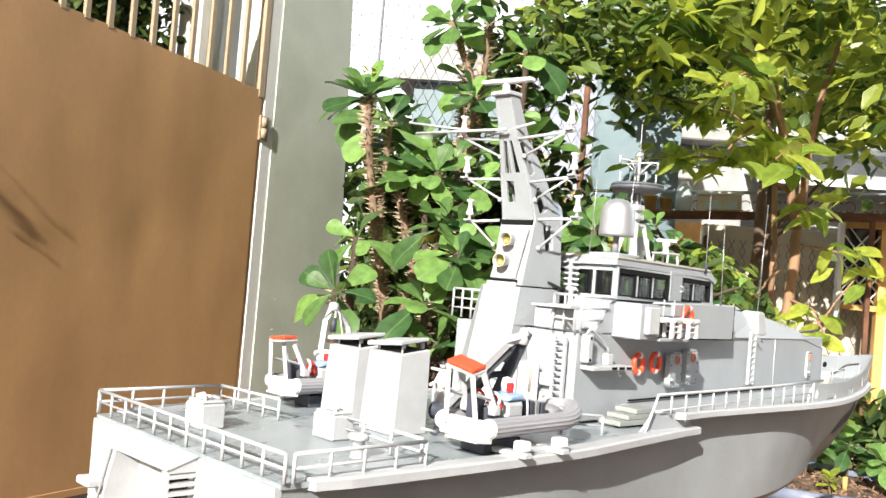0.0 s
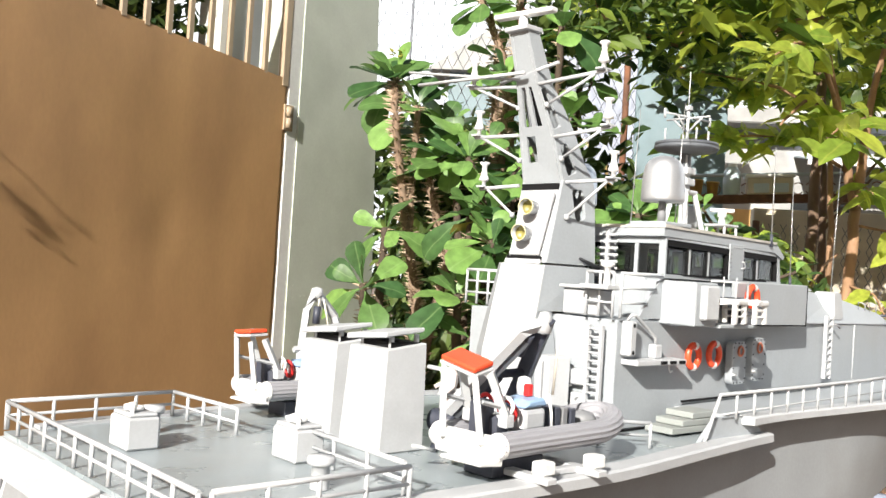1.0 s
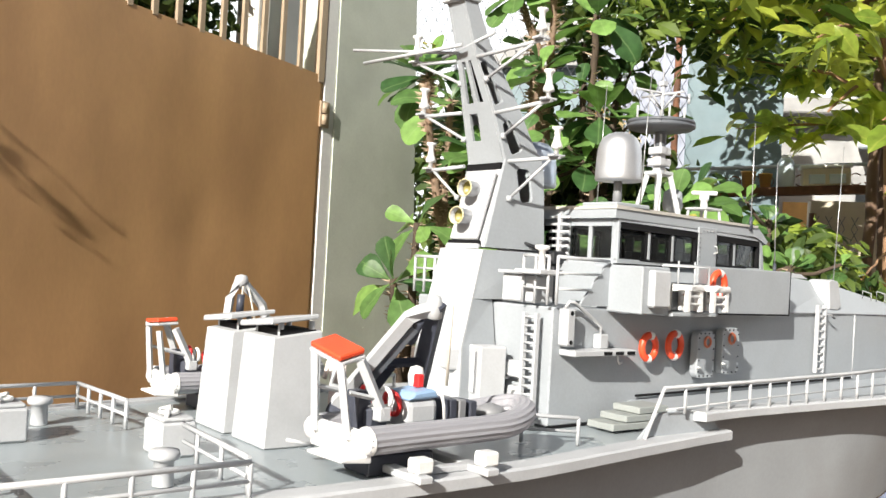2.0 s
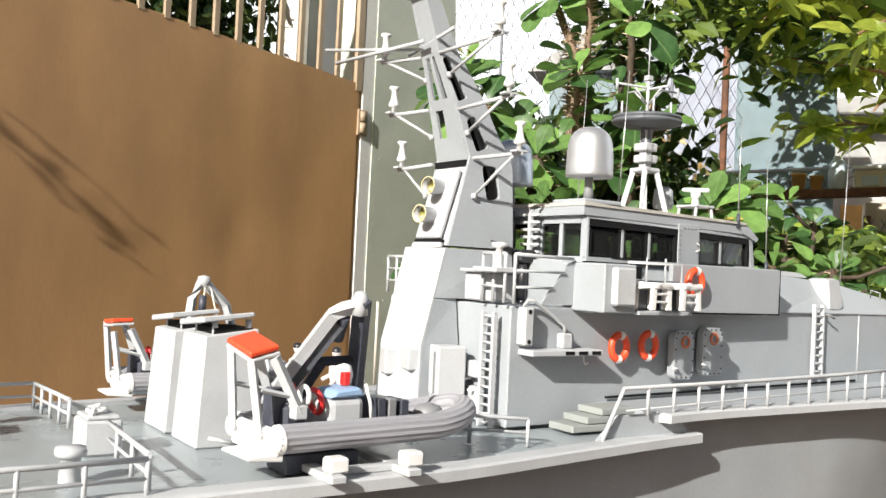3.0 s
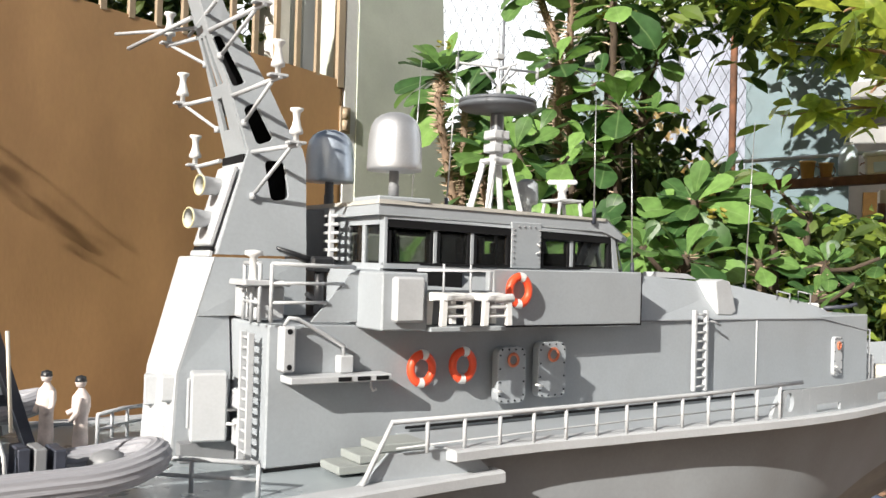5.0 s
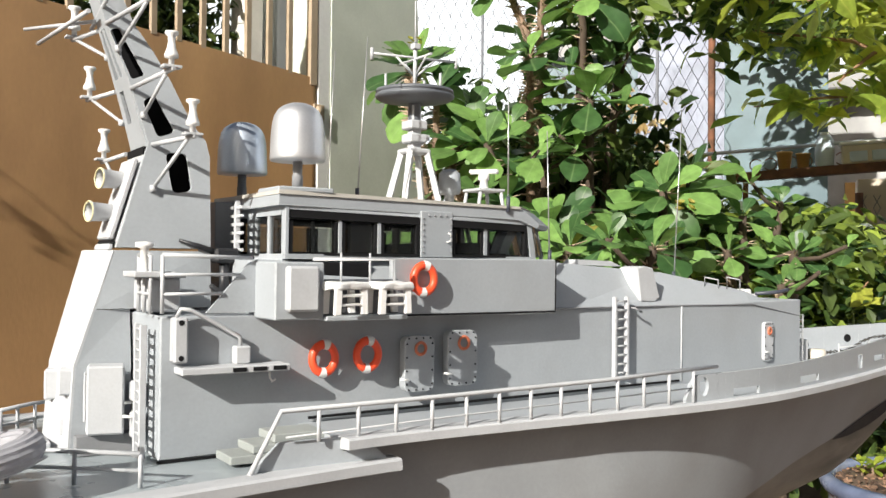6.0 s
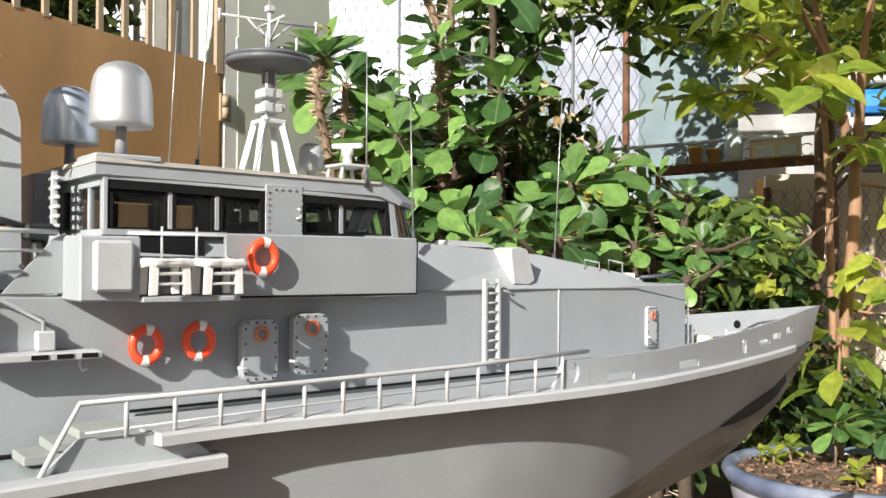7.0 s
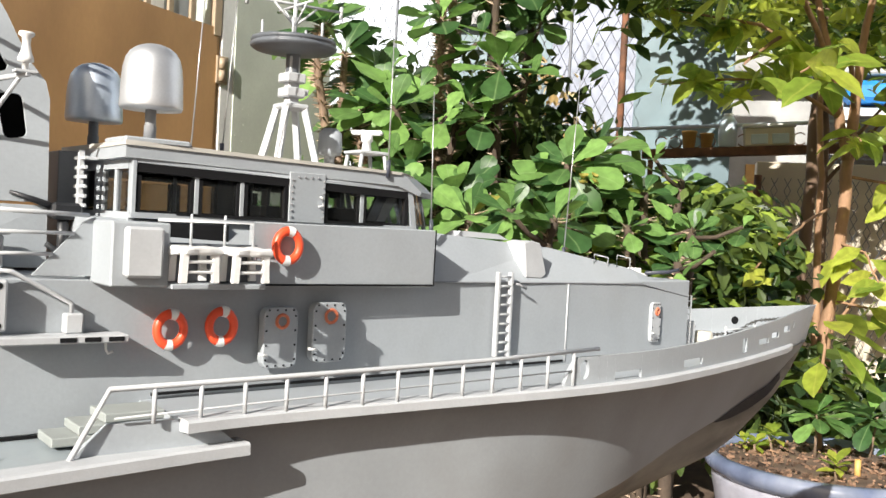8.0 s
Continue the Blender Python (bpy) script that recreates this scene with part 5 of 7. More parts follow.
# rails round the house deck
bm = tube(bm_(), [(1.276, 0.752, 1.053), (1.368, 0.756, 1.051)], 0.0024, 6)
for x, z in ((1.356, 1.034), (1.338, 1.015)):
    tube(bm, [(1.276, 0.752, z), (x, 0.757, z)], 0.0019, 6)
rail = part("railing", bm, PALE, ship, "pale grey railing that ends in the wing gusset")
part("post", tube(bm_(), [(1.276, 0.752, 0.996), (1.276, 0.752, 1.053)], 0.0021, 6), PALE, rail)
railing([(1.266, 0.757, 1.053), (1.266, 0.800, 1.053)], 0.996, 3, 2)
railing([(1.279, 0.972, 1.046), (1.279, 1.040, 1.046)], 0.996, 4, 2)

# ---- aft deck ----
for (x, y) in ((0.7155, 0.907), (0.831, 0.792)):
    bm = B(bm_(), x - 0.015, x + 0.019, y - 0.021, y + 0.021, 0.8505, 0.882, 0.0022)
    B(bm, x - 0.013, x + 0.017, y - 0.019, y + 0.019, 0.882, 0.886, 0.0015)
    w = part("deck_locker", bm, PALE, ship, "pale grey hatch box with coiled fittings")
    bm = tube(bm_(), [(x - 0.009, y - 0.016, 0.886), (x - 0.004, y - 0.008, 0.891), (x + 0.003, y + 0.004, 0.889), (x + 0.007, y + 0.014, 0.891), (x - 0.003, y + 0.017, 0.888)], 0.0022, 6)
    torus(bm, Matrix.Translation((x, y, 0.889)), 0.008, 0.002, 16, 6)
    part("coiled_rope", bm, WHITE, w, "white painted rope coil")
for (x, y) in ((0.766, 0.972), (0.786, 0.684)):
    part("mushroom_vent", lathe(bm_(), [(0.0085, 0.0), (0.0078, 0.020), (0.0118, 0.021), (0.0125, 0.024), (0.0115, 0.028), (0.0, 0.029)], (x, y, 0.8505), 20), PALE, ship, "pale grey mushroom vent")


def funnel(x0, x1, y0, y1, top):
    bm = bm_()
    a = [(x0, y0, 0.8505), (x1, y0, 0.8505), (x1, y1, 0.8505), (x0, y1, 0.8505)]
    b = [(x0 + 0.006, y0 + 0.003, top), (x1 + 0.0, y0 + 0.003, top + 0.007), (x1, y1 - 0.003, top + 0.007), (x0 + 0.006, y1 - 0.003, top)]
    va, vb = [bm.verts.new(p) for p in a], [bm.verts.new(p) for p in b]
    bm.faces.new(va[::-1])
    bm.faces.new(vb)
    for i in range(4):
        bm.faces.new((va[i], va[(i + 1) % 4], vb[(i + 1) % 4], vb[i]))
    bmesh.ops.bevel(bm, geom=bm.edges[:], offset=0.0012, segments=1, affect="EDGES")
    f = part("funnel", bm, PALE, ship, "pale grey exhaust trunk with a raised lid")
    bm = bm_()
    prism(bm, [(x0 + 0.002, top + 0.011), (x1 - 0.006, top + 0.017), (x1 - 0.006, top + 0.022), (x0 + 0.002, top + 0.017)], y0 + 0.001, y1 - 0.001, 0.0012)
    for v in bm.verts:
        v.co.z += 0.002 - 0.10 * (v.co.y - y0)
    part("lid", bm, PALE, f)
    part("opening", B(bm_(), x0 + 0.016, x1 - 0.004, y0 + 0.009, y1 - 0.009, top + 0.001, top + 0.0075), DARK, f, "dark exhaust opening")
    for x in (x0 + 0.018, x1 - 0.008):
        for y in (y0 + 0.012, y1 - 0.012):
            part("lid_post", tube(bm_(), [(x, y, top - 0.002), (x, y, top + 0.017 - 0.10 * (y - y0))], 0.003, 6), PALE, f)


funnel(0.918, 0.978, 0.773, 0.844, 0.957)
funnel(0.916, 0.975, 0.860, 0.931, 0.955)
part("cleat", tube(bm_(), [(0.975, 0.768, 0.94), (0.975, 0.748, 0.94), (0.975, 0.744, 0.93), (0.972, 0.746, 0.915), (0.985, 0.735, 0.912)], 0.0025, 6), PALE, ship)
part("eye_bolt", tube(bm_(), [(0.93, 0.700, 0.868), (0.905, 0.705, 0.874)], 0.002, 6), PALE, ship)

# davits: bent arm, strut, brace, block and fall
def lean(x, y, z):
    """The near davit leans outboard over its boat."""
    dy = 0.642 + 0.8 * (1.005 - z) - 0.745
    return (x + 0.44 * dy, y + dy, z)


def near_davit(cx, cy):
    bm = bm_()
    for dy in (-0.006, 0.006):
        tube(bm, [lean(cx + 0.014, cy + dy * 0.8, 1.000), lean(cx + 0.020, cy + dy, 0.852)], 0.0060, 4)
    tube(bm, [lean(cx - 0.045, cy, 0.940), lean(cx + 0.016, cy, 0.942)], 0.0045, 4)
    tube(bm, [lean(cx - 0.02, cy, 0.94), lean(cx - 0.055, cy, 0.880), lean(cx - 0.072, cy, 0.872), lean(cx - 0.072, cy, 0.852)], 0.006, 4)
    d = part("davit", bm, CHAR, ship, "dark grey davit leg and braces")
    # pale above and dark below: the arm's light and shade are in its colours
    arm = bm_()
    tube(arm, [lean(cx - 0.074, cy, 0.900), lean(cx - 0.014, cy, 0.987), lean(cx - 0.004, cy, 0.992), lean(cx + 0.010, cy, 0.995)], 0.0070, 4)
    part("davit_arm", arm, PALE, d, "pale bent davit arm")
    tube_ = tube(bm_(), [lean(cx - 0.066, cy - 0.004, 0.896), lean(cx - 0.008, cy - 0.004, 0.978)], 0.0055, 4)
    part("arm_underside", tube_, DISH, d, "underside of the arm, shade put into its dark colour")
    part("davit_head", lathe(bm_(), [(0.0, 0.010), (0.005, 0.0085), (0.0072, 0.001), (0.0070, -0.012), (0.0, -0.014)], lean(cx + 0.012, cy, 0.999), 14), PALE, d)
    part("block", tube(bm_(), [lean(cx - 0.004, cy - 0.002, 0.985), lean(cx - 0.008, cy - 0.002, 0.964)], 0.006, 8), CHAR, d)
    part("fall", tube(bm_(), [lean(cx + 0.024, cy - 0.010, 1.000), (lean(cx + 0.024, cy - 0.010, 1.0)[0] + 0.006, lean(cx + 0.024, cy - 0.010, 1.0)[1] + 0.01, 0.925)], 0.0015, 5), CREAM, d, "cream fall rope")
    part("winch_drum", lathe(bm_(), [(0.0, 0.0), (0.013, 0.0), (0.010, 0.004), (0.010, 0.026), (0.013, 0.030), (0.0, 0.030)], (cx - 0.045, cy + 0.01, 0.880), 14, axis=(0, 1, 0)), CHAR, d)


def far_davit(cx, cy):
    bm = bm_()
    tube(bm, [(cx - 0.004, cy, 1.000), (cx - 0.014, cy, 0.980), (cx - 0.020, cy, 0.920), (cx - 0.020, cy, 0.852)], 0.0060, 4)
    tube(bm, [(cx + 0.004, cy, 0.998), (cx + 0.030, cy, 0.972), (cx + 0.052, cy, 0.910), (cx + 0.062, cy, 0.852)], 0.0065, 4)
    tube(bm, [(cx - 0.030, cy, 0.928), (cx + 0.046, cy, 0.930)], 0.0045, 4)
    d = part("davit", bm, PALE, ship, "pale grey arched davit")
    part("davit_head", lathe(bm_(), [(0.0, 0.010), (0.007, 0.008), (0.009, 0.0), (0.0, -0.010)], (cx, cy, 1.000), 14), PALE, d)
    part("fall", tube(tube(bm_(), [(cx, cy - 0.006, 0.995), (cx - 0.004, cy - 0.008, 0.950)], 0.0014, 5), [(cx + 0.008, cy - 0.006, 0.992), (cx + 0.022, cy - 0.008, 0.935)], 0.0014, 5), CREAM, d, "cream fall rope")
    part("block", tube(bm_(), [(cx - 0.002, cy - 0.006, 0.985), (cx - 0.003, cy - 0.006, 0.962)], 0.005, 8), CHAR, d)
    part("winch_drum", lathe(bm_(), [(0.0, 0.0), (0.013, 0.0), (0.010, 0.004), (0.010, 0.026), (0.013, 0.030), (0.0, 0.030)], (cx + 0.02, cy - 0.014, 0.895), 14, axis=(0, 1, 0)), CHAR, d)


near_davit(1.049, 0.745)
far_davit(1.016, 1.046)
# cradles for the boats
for x in (0.972, 1.045):
    bm = B(bm_(), x - 0.007, x + 0.007, 0.585, 0.72, 0.8535, 0.860, 0.001)
    part("cradle_beam", bm, PALE, ship, "pale grey boat cradle beam")
    part("cradle_chock", B(bm_(), x - 0.005, x + 0.013, 0.592, 0.608, 0.860, 0.873, 0.002), WHITE, ship)
part("cradle_rail", B(bm_(), 0.985, 1.04, 0.612, 0.622, 0.8538, 0.8600, 0.001), PALE, ship)
part("cradle_foot", B(bm_(), 0.95, 1.02, 0.640, 0.68, 0.8505, 0.868, 0.001), CHAR, ship)
part("cradle_foot", B(bm_(), 0.95, 1.02, 1.002, 1.040, 0.8505, 0.868, 0.001), CHAR, ship)


# ---- inflatable boats ----
def inflatable(roll=13, pitch=-14):
    b = thing("inflatable_boat", (1.046, 0.662, 0.866), "grey rigid inflatable boat with an orange canopy in its cradle", "boat", group="tender boats")
    ox, oy, oz = 1.046, 0.662, 0.866
    tz = oz + 0.022

    def P(x, y, z):
        return (ox + x, oy + y, oz + z)

    # hull
    bm = bm_()
    prev = None
    for x in np.linspace(-0.115, 0.118, 14):
        w = 0.036 * (1 - max(0, (x - 0.03) / 0.09) ** 2 * 0.9)
        k = 0.0 + 0.02 * max(0, (x - 0.05) / 0.07) ** 2
        cur = [bm.verts.new(P(x, -w, 0.020)), bm.verts.new(P(x, -w * 0.7, 0.006 + k * 0.7)), bm.verts.new(P(x, 0, k)), bm.verts.new(P(x, w * 0.7, 0.006 + k * 0.7)), bm.verts.new(P(x, w, 0.020))]
        if prev:
            for i in range(4):
                bm.faces.new((prev[i], cur[i], cur[i + 1], prev[i + 1])).smooth = True
            bm.faces.new((prev[4], cur[4], cur[0], prev[0]))
        else:
            bm.faces.new(cur)
        prev = cur
    part("boat_hull", bm, PALE, b)
    # ribbed tube in a U
    bm = bm_()
    pts, n = [], 28
    for s in np.linspace(-0.118, 0.035, 9):
        pts.append((s, -0.036, 0.021))
    for a in np.linspace(-80, 80, 15):
        pts.append((0.035 + 0.070 * math.cos(radians(a)), 0.036 * math.sin(radians(a)), 0.021 + 0.010 * math.cos(radians(a)) ** 2))
    for s in np.linspace(0.035, -0.118, 9):
        pts.append((s, 0.036, 0.021))
    rings = []
    P3 = [Vector(P(*p)) for p in pts]
    for i, p in enumerate(P3):
        d = (P3[min(i + 1, len(P3) - 1)] - P3[max(i - 1, 0)]).normalized()
        a = d.cross(Vector((0, 0, 1))).normalized()
        c = d.cross(a)
        ring = []
        for j in range(n):
            t = 2 * math.pi * j / n
            r = 0.0114 + (0.0009 if j % 2 else 0.0)
            ring.append(bm.verts.new(p + (a * math.cos(t) + c * math.sin(t)) * r))
        rings.append(ring)
    for p, q in zip(rings, rings[1:]):
        for j in range(n):
            bm.faces.new((p[j], q[j], q[(j + 1) % n], p[(j + 1) % n]))
    bm.faces.new(rings[0])
    bm.faces.new(rings[-1][::-1])
    tb = part("inflatable_tube", bm, RUBBER, b, "ribbed grey inflatable tube")
    for y in (-0.036, 0.036):
        part("tube_cone", lathe(bm_(), [(0.0126, 0.0), (0.0122, 0.003), (0.008, 0.010), (0.0, 0.013)], P(-0.114, y, 0.021), 20, axis=(-1, 0, -0.1)), WHITE, tb, "white tube end cone")
    part("boat_floor", B(bm_(), ox - 0.112, ox + 0.08, oy - 0.026, oy + 0.026, oz + 0.0205, oz + 0.0235), MIDGREY, b)
    part("stern_board", prism(bm_(), [(ox - 0.143, oz + 0.006), (ox - 0.112, oz + 0.003), (ox - 0.112, oz + 0.010), (ox - 0.143, oz + 0.009)], oy - 0.040, oy + 0.010, 0.001), WHITE, b)
    part("transom_board", B(bm_(), -0.004, 0.004, -0.040, 0.040, -0.014, 0.012, 0.002, Matrix.Translation(P(-0.119, 0, 0.019)) @ pose(0, 0, 0, 0, -18, 0)), WHITE, b, "white transom board")
    # frame with canopy
    fr = bm_()
    for y in (-0.024, 0.024):
        tube(fr, [P(-0.126, y, 0.022), P(-0.134, y * 0.8, 0.088 + y * 0.2)], 0.0042, 4)
        tube(fr, [P(-0.090, y, 0.040), P(-0.113, y * 0.8, 0.091 + y * 0.2)], 0.0050, 4)
        tube(fr, [P(-0.126, y * 0.95, 0.060), P(-0.092, y * 0.95, 0.052)], 0.0022, 4)
    B(fr, ox - 0.096, ox - 0.084, oy - 0.028, oy + 0.028, oz + 0.034, oz + 0.046, 0.001)
    B(fr, -0.014, 0.014, -0.022, 0.022, -0.007, -0.0035, 0.001, Matrix.Translation(P(-0.124, 0.000, 0.0955)) @ pose(0, 0, 0, roll, pitch, 0))
    f = part("canopy_frame", fr, PALE, b, "pale grey canopy frame")
    part("canopy", B(bm_(), -0.0135, 0.0135, -0.021, 0.021, -0.0025, 0.0025, 0.0012, Matrix.Translation(P(-0.124, 0.000, 0.0955)) @ pose(0, 0, 0, roll, pitch, 0)), ORANGE, f, "orange-red canopy board")
    for y in (-0.014, 0.012):
        part("boat_ring", torus(bm_(), Matrix.Translation(P(-0.080, y, 0.052)) @ pose(0, 0, 0, 0, 90), 0.008, 0.0022, 16, 6), RED if y > 0 else WHITE, b)
    # outboard engine under the canopy
    bm = B(bm_(), ox - 0.108, ox - 0.090, oy - 0.010, oy + 0.010, oz + 0.0235, oz + 0.058, 0.003)
    B(bm, ox - 0.100, ox - 0.078, oy - 0.018, oy - 0.004, oz + 0.0235, oz + 0.045, 0.003)
    part("engine", bm, CHAR, b, "dark outboard engine")
    # console
    bm = B(bm_(), ox - 0.055, ox - 0.018, oy - 0.016, oy + 0.016, oz + 0.0235, oz + 0.048, 0.006, seg=2)
    cs = part("console", bm, PALE, b, "pale grey steering console")
    part("console_top", prism(bm_(), [(ox - 0.056, oz + 0.048), (ox - 0.018, oz + 0.049), (ox - 0.024, oz + 0.057), (ox - 0.048, oz + 0.055)], oy - 0.017, oy + 0.017, 0.002), BLUE, cs, "pale blue console top")
    part("console_ring", torus(bm_(), Matrix.Translation(P(-0.059, 0.002, 0.044)) @ pose(0, 0, 0, 0, 80), 0.0105, 0.0025, 18, 6), RED, cs, "red ring on the console")
    part("windscreen", tube(bm_(), [P(-0.020, -0.018, 0.060), P(-0.014, -0.018, 0.042), P(-0.012, -0.018, 0.024)], 0.0016, 6), WHITE, cs)
    part("console_lamp", B(bm_(), ox - 0.034, ox - 0.027, oy - 0.004, oy + 0.004, oz + 0.057, oz + 0.069, 0.001), RED, cs)
    part("console_bag", lathe(bm_(), [(0.0, 0.010), (0.006, 0.008), (0.008, 0.0), (0.007, -0.009), (0.0, -0.010)], P(-0.026, 0.009, 0.066), 12), WHITE, cs)
    for i, (x, h) in enumerate(((-0.004, 0.046), (0.008, 0.045), (0.022, 0.043))):
        part("boat_seat", B(bm_(), ox + x, ox + x + 0.009, oy - 0.016, oy + 0.014, oz + 0.0235, oz + h, 0.001), CHAR if i != 1 else MIDGREY, b, "dark blue-grey seat")
    part("rope_pile", lathe(bm_(), [(0.0, 0.014), (0.012, 0.010), (0.017, 0.0), (0.0, 0.0)], P(0.066, 0, 0.0235), 14), MIDGREY, b)
    return b


rhib = inflatable()
rhib.matrix_basis = pose(1.043, 0.661, 0.866, 0, 0, 4.5)
rhib2 = inflatable(-5, -3)
rhib2.matrix_basis = pose(1.020, 1.024, 0.866) @ Matrix.Diagonal((0.90, 0.90, 0.92, 1))

# ---- loose things on the ship ----
def life_ring(x, y, z, turn=0.0, tilt=0.0):
    x, y, z = narrowed(Vector((x, y, z)))
    lr = thing("life_ring", (x, y, z), "orange life ring with white bands hung on the grey side", "life ring", group="life rings")
    m = Matrix.Translation((x, y, z)) @ pose(0, 0, 0, 90 + tilt, 0, turn) @ Matrix.Diagonal((0.95, 1.08, 1, 1))
    part("ring", torus(bm_(), m, 0.0140, 0.0046, 32, 10), ORANGE, lr)
    for a in (80, 262):
        part("band", torus(bm_(), m, 0.0140, 0.0052, 5, 10, radians(a - 15), radians(a + 15)), WHITE, lr, "white band")


life_ring(1.444, 0.7415, 0.946)
life_ring(1.496, 0.7415, 0.948)
life_ring(1.553, 0.7190, 1.030)


def figurine(x, y, turn, arm):
    bm = lathe(bm_(), [(0.0, 0.0), (0.0075, 0.0), (0.0078, 0.012), (0.0070, 0.030), (0.0072, 0.040), (0.0095, 0.050), (0.0090, 0.060), (0.0040, 0.067), (0.0032, 0.069)], (0, 0, 0), 14)
    lathe(bm, [(0.0, -0.0065), (0.0045, -0.005), (0.0060, 0.0), (0.0052, 0.005), (0.0, 0.0068)], (0.001, 0, 0.0755), 14)
    tube(bm, [(0, 0.010, 0.061), (0.002, 0.013, 0.045), (0.008, 0.010, 0.037)], 0.0028, 7)
    tube(bm, [(0, -0.010, 0.061), (0.001 + arm, -0.013, 0.046), (0.006 + arm * 2, -0.012, 0.036 + arm)], 0.0028, 7)
    bmesh.ops.scale(bm, vec=(1.0, 1.1, 1.0), verts=bm.verts)
    me = finish("figurine", bm, FIGURE)
    me.materials.append(BLACK)
    for p in me.polygons:
        if p.center.z > 0.0775 or (p.center.z > 0.073 and p.center.x < -0.001):
            p.material_index = 1
    ob = new("figurine", me)
    ob.matrix_basis = pose(x, y, 0.851, 0, 0, turn)
    tagged(ob, "small pale painted crew figurine standing on the deck", "figurine", group="crew figurines")


figurine(1.110, 0.962, 200, 0.0)
figurine(1.134, 0.905, 160, 0.005)

# ---- trestle under the hull ----
tr = thing("trestle_table", (1.55, CY, -0.3), "plain weathered timber trestle under the model", "table")
part("tabletop", B(bm_(), 0.95, 2.05, CY - 0.20, CY + 0.20, 0.575, 0.605, 0.004), WOOD, tr)
for x in (1.02, 1.98):
    for y in (CY - 0.16, CY + 0.16):
        part("leg", B(bm_(), x - 0.03, x + 0.03, y - 0.03, y + 0.03, -0.3, 0.575, 0.003), WOOD, tr)

# ---- gate ----
HX, HY = 3.365, 4.974
GD = Vector((0.9563, 0.2924, 0))
GN = Vector((0.2924, -0.9563, 0))
GM = Matrix((((GD.x, -GN.x, 0, HX)), ((GD.y, -GN.y, 0, HY)), (0, 0, 1, 0), (0, 0, 0, 1)))
gate = thing("metal_gate", (HX, HY, -0.2), "brown painted sheet metal gate with bars above", "gate")


def gp(name, s0, s1, o0, o1, z0, z1, material, parent, label="", bev=0.003):
    """A box in the gate's own axes: along it, behind its face, height."""
    return part(name, B(bm_(), s0, s1, o0, o1, z0, z1, bev, GM), material, parent, label)


bm = bm_()
bmesh.ops.create_grid(bm, x_segments=70, y_segments=40, size=0.5)
for v in bm.verts:
    s = -2.3 + v.co.x * 4.55
    z = -0.22 + (v.co.y + 0.5) * (2.365 - 0.063 * s)
    dent = 0.006 * noise.noise(Vector((s * 1.3, z * 1.6, 2))) - 0.006 * math.exp(-((s + 0.90) ** 2 / 0.010 + (z - 1.175) ** 2 / 0.03))
    v.co = GM @ Vector((s, -dent * 0.8, z))
part("gate_sheet", bm, GATE, gate, "dented brown sheet", True)
TILT = GM @ Matrix.Translation((0, 0, 2.1375)) @ pose(0, 0, 0, 0, 3.6, 0)
part("top_rail", B(bm_(), -4.6, 0.0, 0.002, 0.030, -0.010, 0.009, 0.002, TILT), GATE, gate)
gp("bottom_rail", -4.6, 0.0, -0.006, 0.030, -0.24, -0.20, GATE, gate)
gp("stile", -0.055, 0.0, 0.004, 0.035, -0.24, 2.10, GATE, gate)
gp("stile", -0.055, 0.0, -0.006, 0.035, 2.10, 3.1, TAN, gate, "tan hinge stile")
barm = finish("bar", B(bm_(), -0.018, 0.018, -0.012, 0.012, 0.0, 0.95, 0.003), TAN)
for i in range(24):
    inst("bar", barm, GM @ pose(-0.208 - 0.150 * i, 0.010, 2.13 + 0.063 * (0.208 + 0.150 * i)), gate)
gp("bar_rail", -4.6, 0.0, 0.0, 0.030, 3.02, 3.11, TAN, gate)
hinge = gp("hinge", -0.030, 0.055, -0.014, 0.0, 1.83, 1.99, TAN, gate, "tan hinge plate", 0.004)
for z in (1.845, 1.915):
    part("knuckle", tube(bm_(), [GM @ Vector((0.005, -0.016, z)), GM @ Vector((0.005, -0.016, z + 0.062))], 0.020, 12), TAN, hinge, "rounded hinge knuckle")
bm = bm_()
prism(bm, [(0.105, -0.3), (1.08, -0.3), (0.84, 3.4), (0.105, 3.4)], -0.012, 0.35)
t = bmesh.new()
join(t, bm)
bmesh.ops.transform(t, matrix=GM, verts=t.verts)
wall = tagged(new("wall_pillar", finish("wall_pillar", t, PILLAR)), "grey-green painted gate pillar with paint drips", "wall", kind="structure")
bm = B(bm_(), 0.008, 0.104, -0.004, 0.10, -0.3, 3.4, 0.004, GM)
tagged(new("trim_pillar", finish("trim_pillar", bm, WHITE)), "white pillar edge strip", "trim", kind="structure")
rng = random.Random(4)
bm = bm_()
for i in range(80):
    s, z = 0.13 + 0.6 * rng.random() ** 2, rng.uniform(0.5, 1.75)
    k = rng.uniform(0.2, 0.5)
    lathe(bm, [(0.0, 0.006 * k), (0.008 * k, 0.003 * k), (0.010 * k, 0.0)], GM @ Vector((s, -0.013, z)), 6, axis=GN)
tagged(new("paint_drips", finish("paint_drips", bm, PILLAR)), "paint blisters on the pillar", "paint", kind="stuff")

# ---- behind the gate ----
bm = B(bm_(), -0.16, -0.05, 0.45, 0.65, -0.3, 4.0, 0.01, GM)
tagged(new("wall_column", finish("wall_column", bm, PLASTER)), "white plaster column behind the gate", "column", kind="structure")
bm = B(bm_(), -0.045, 1.0, 0.47, 0.6, -0.3, 4.2, 0.01, GM)
tagged(new("wall_behind_gate", finish("wall_behind_gate", bm, GREYWALL)), "pale grey wall behind the gate bars", "wall", kind="structure")

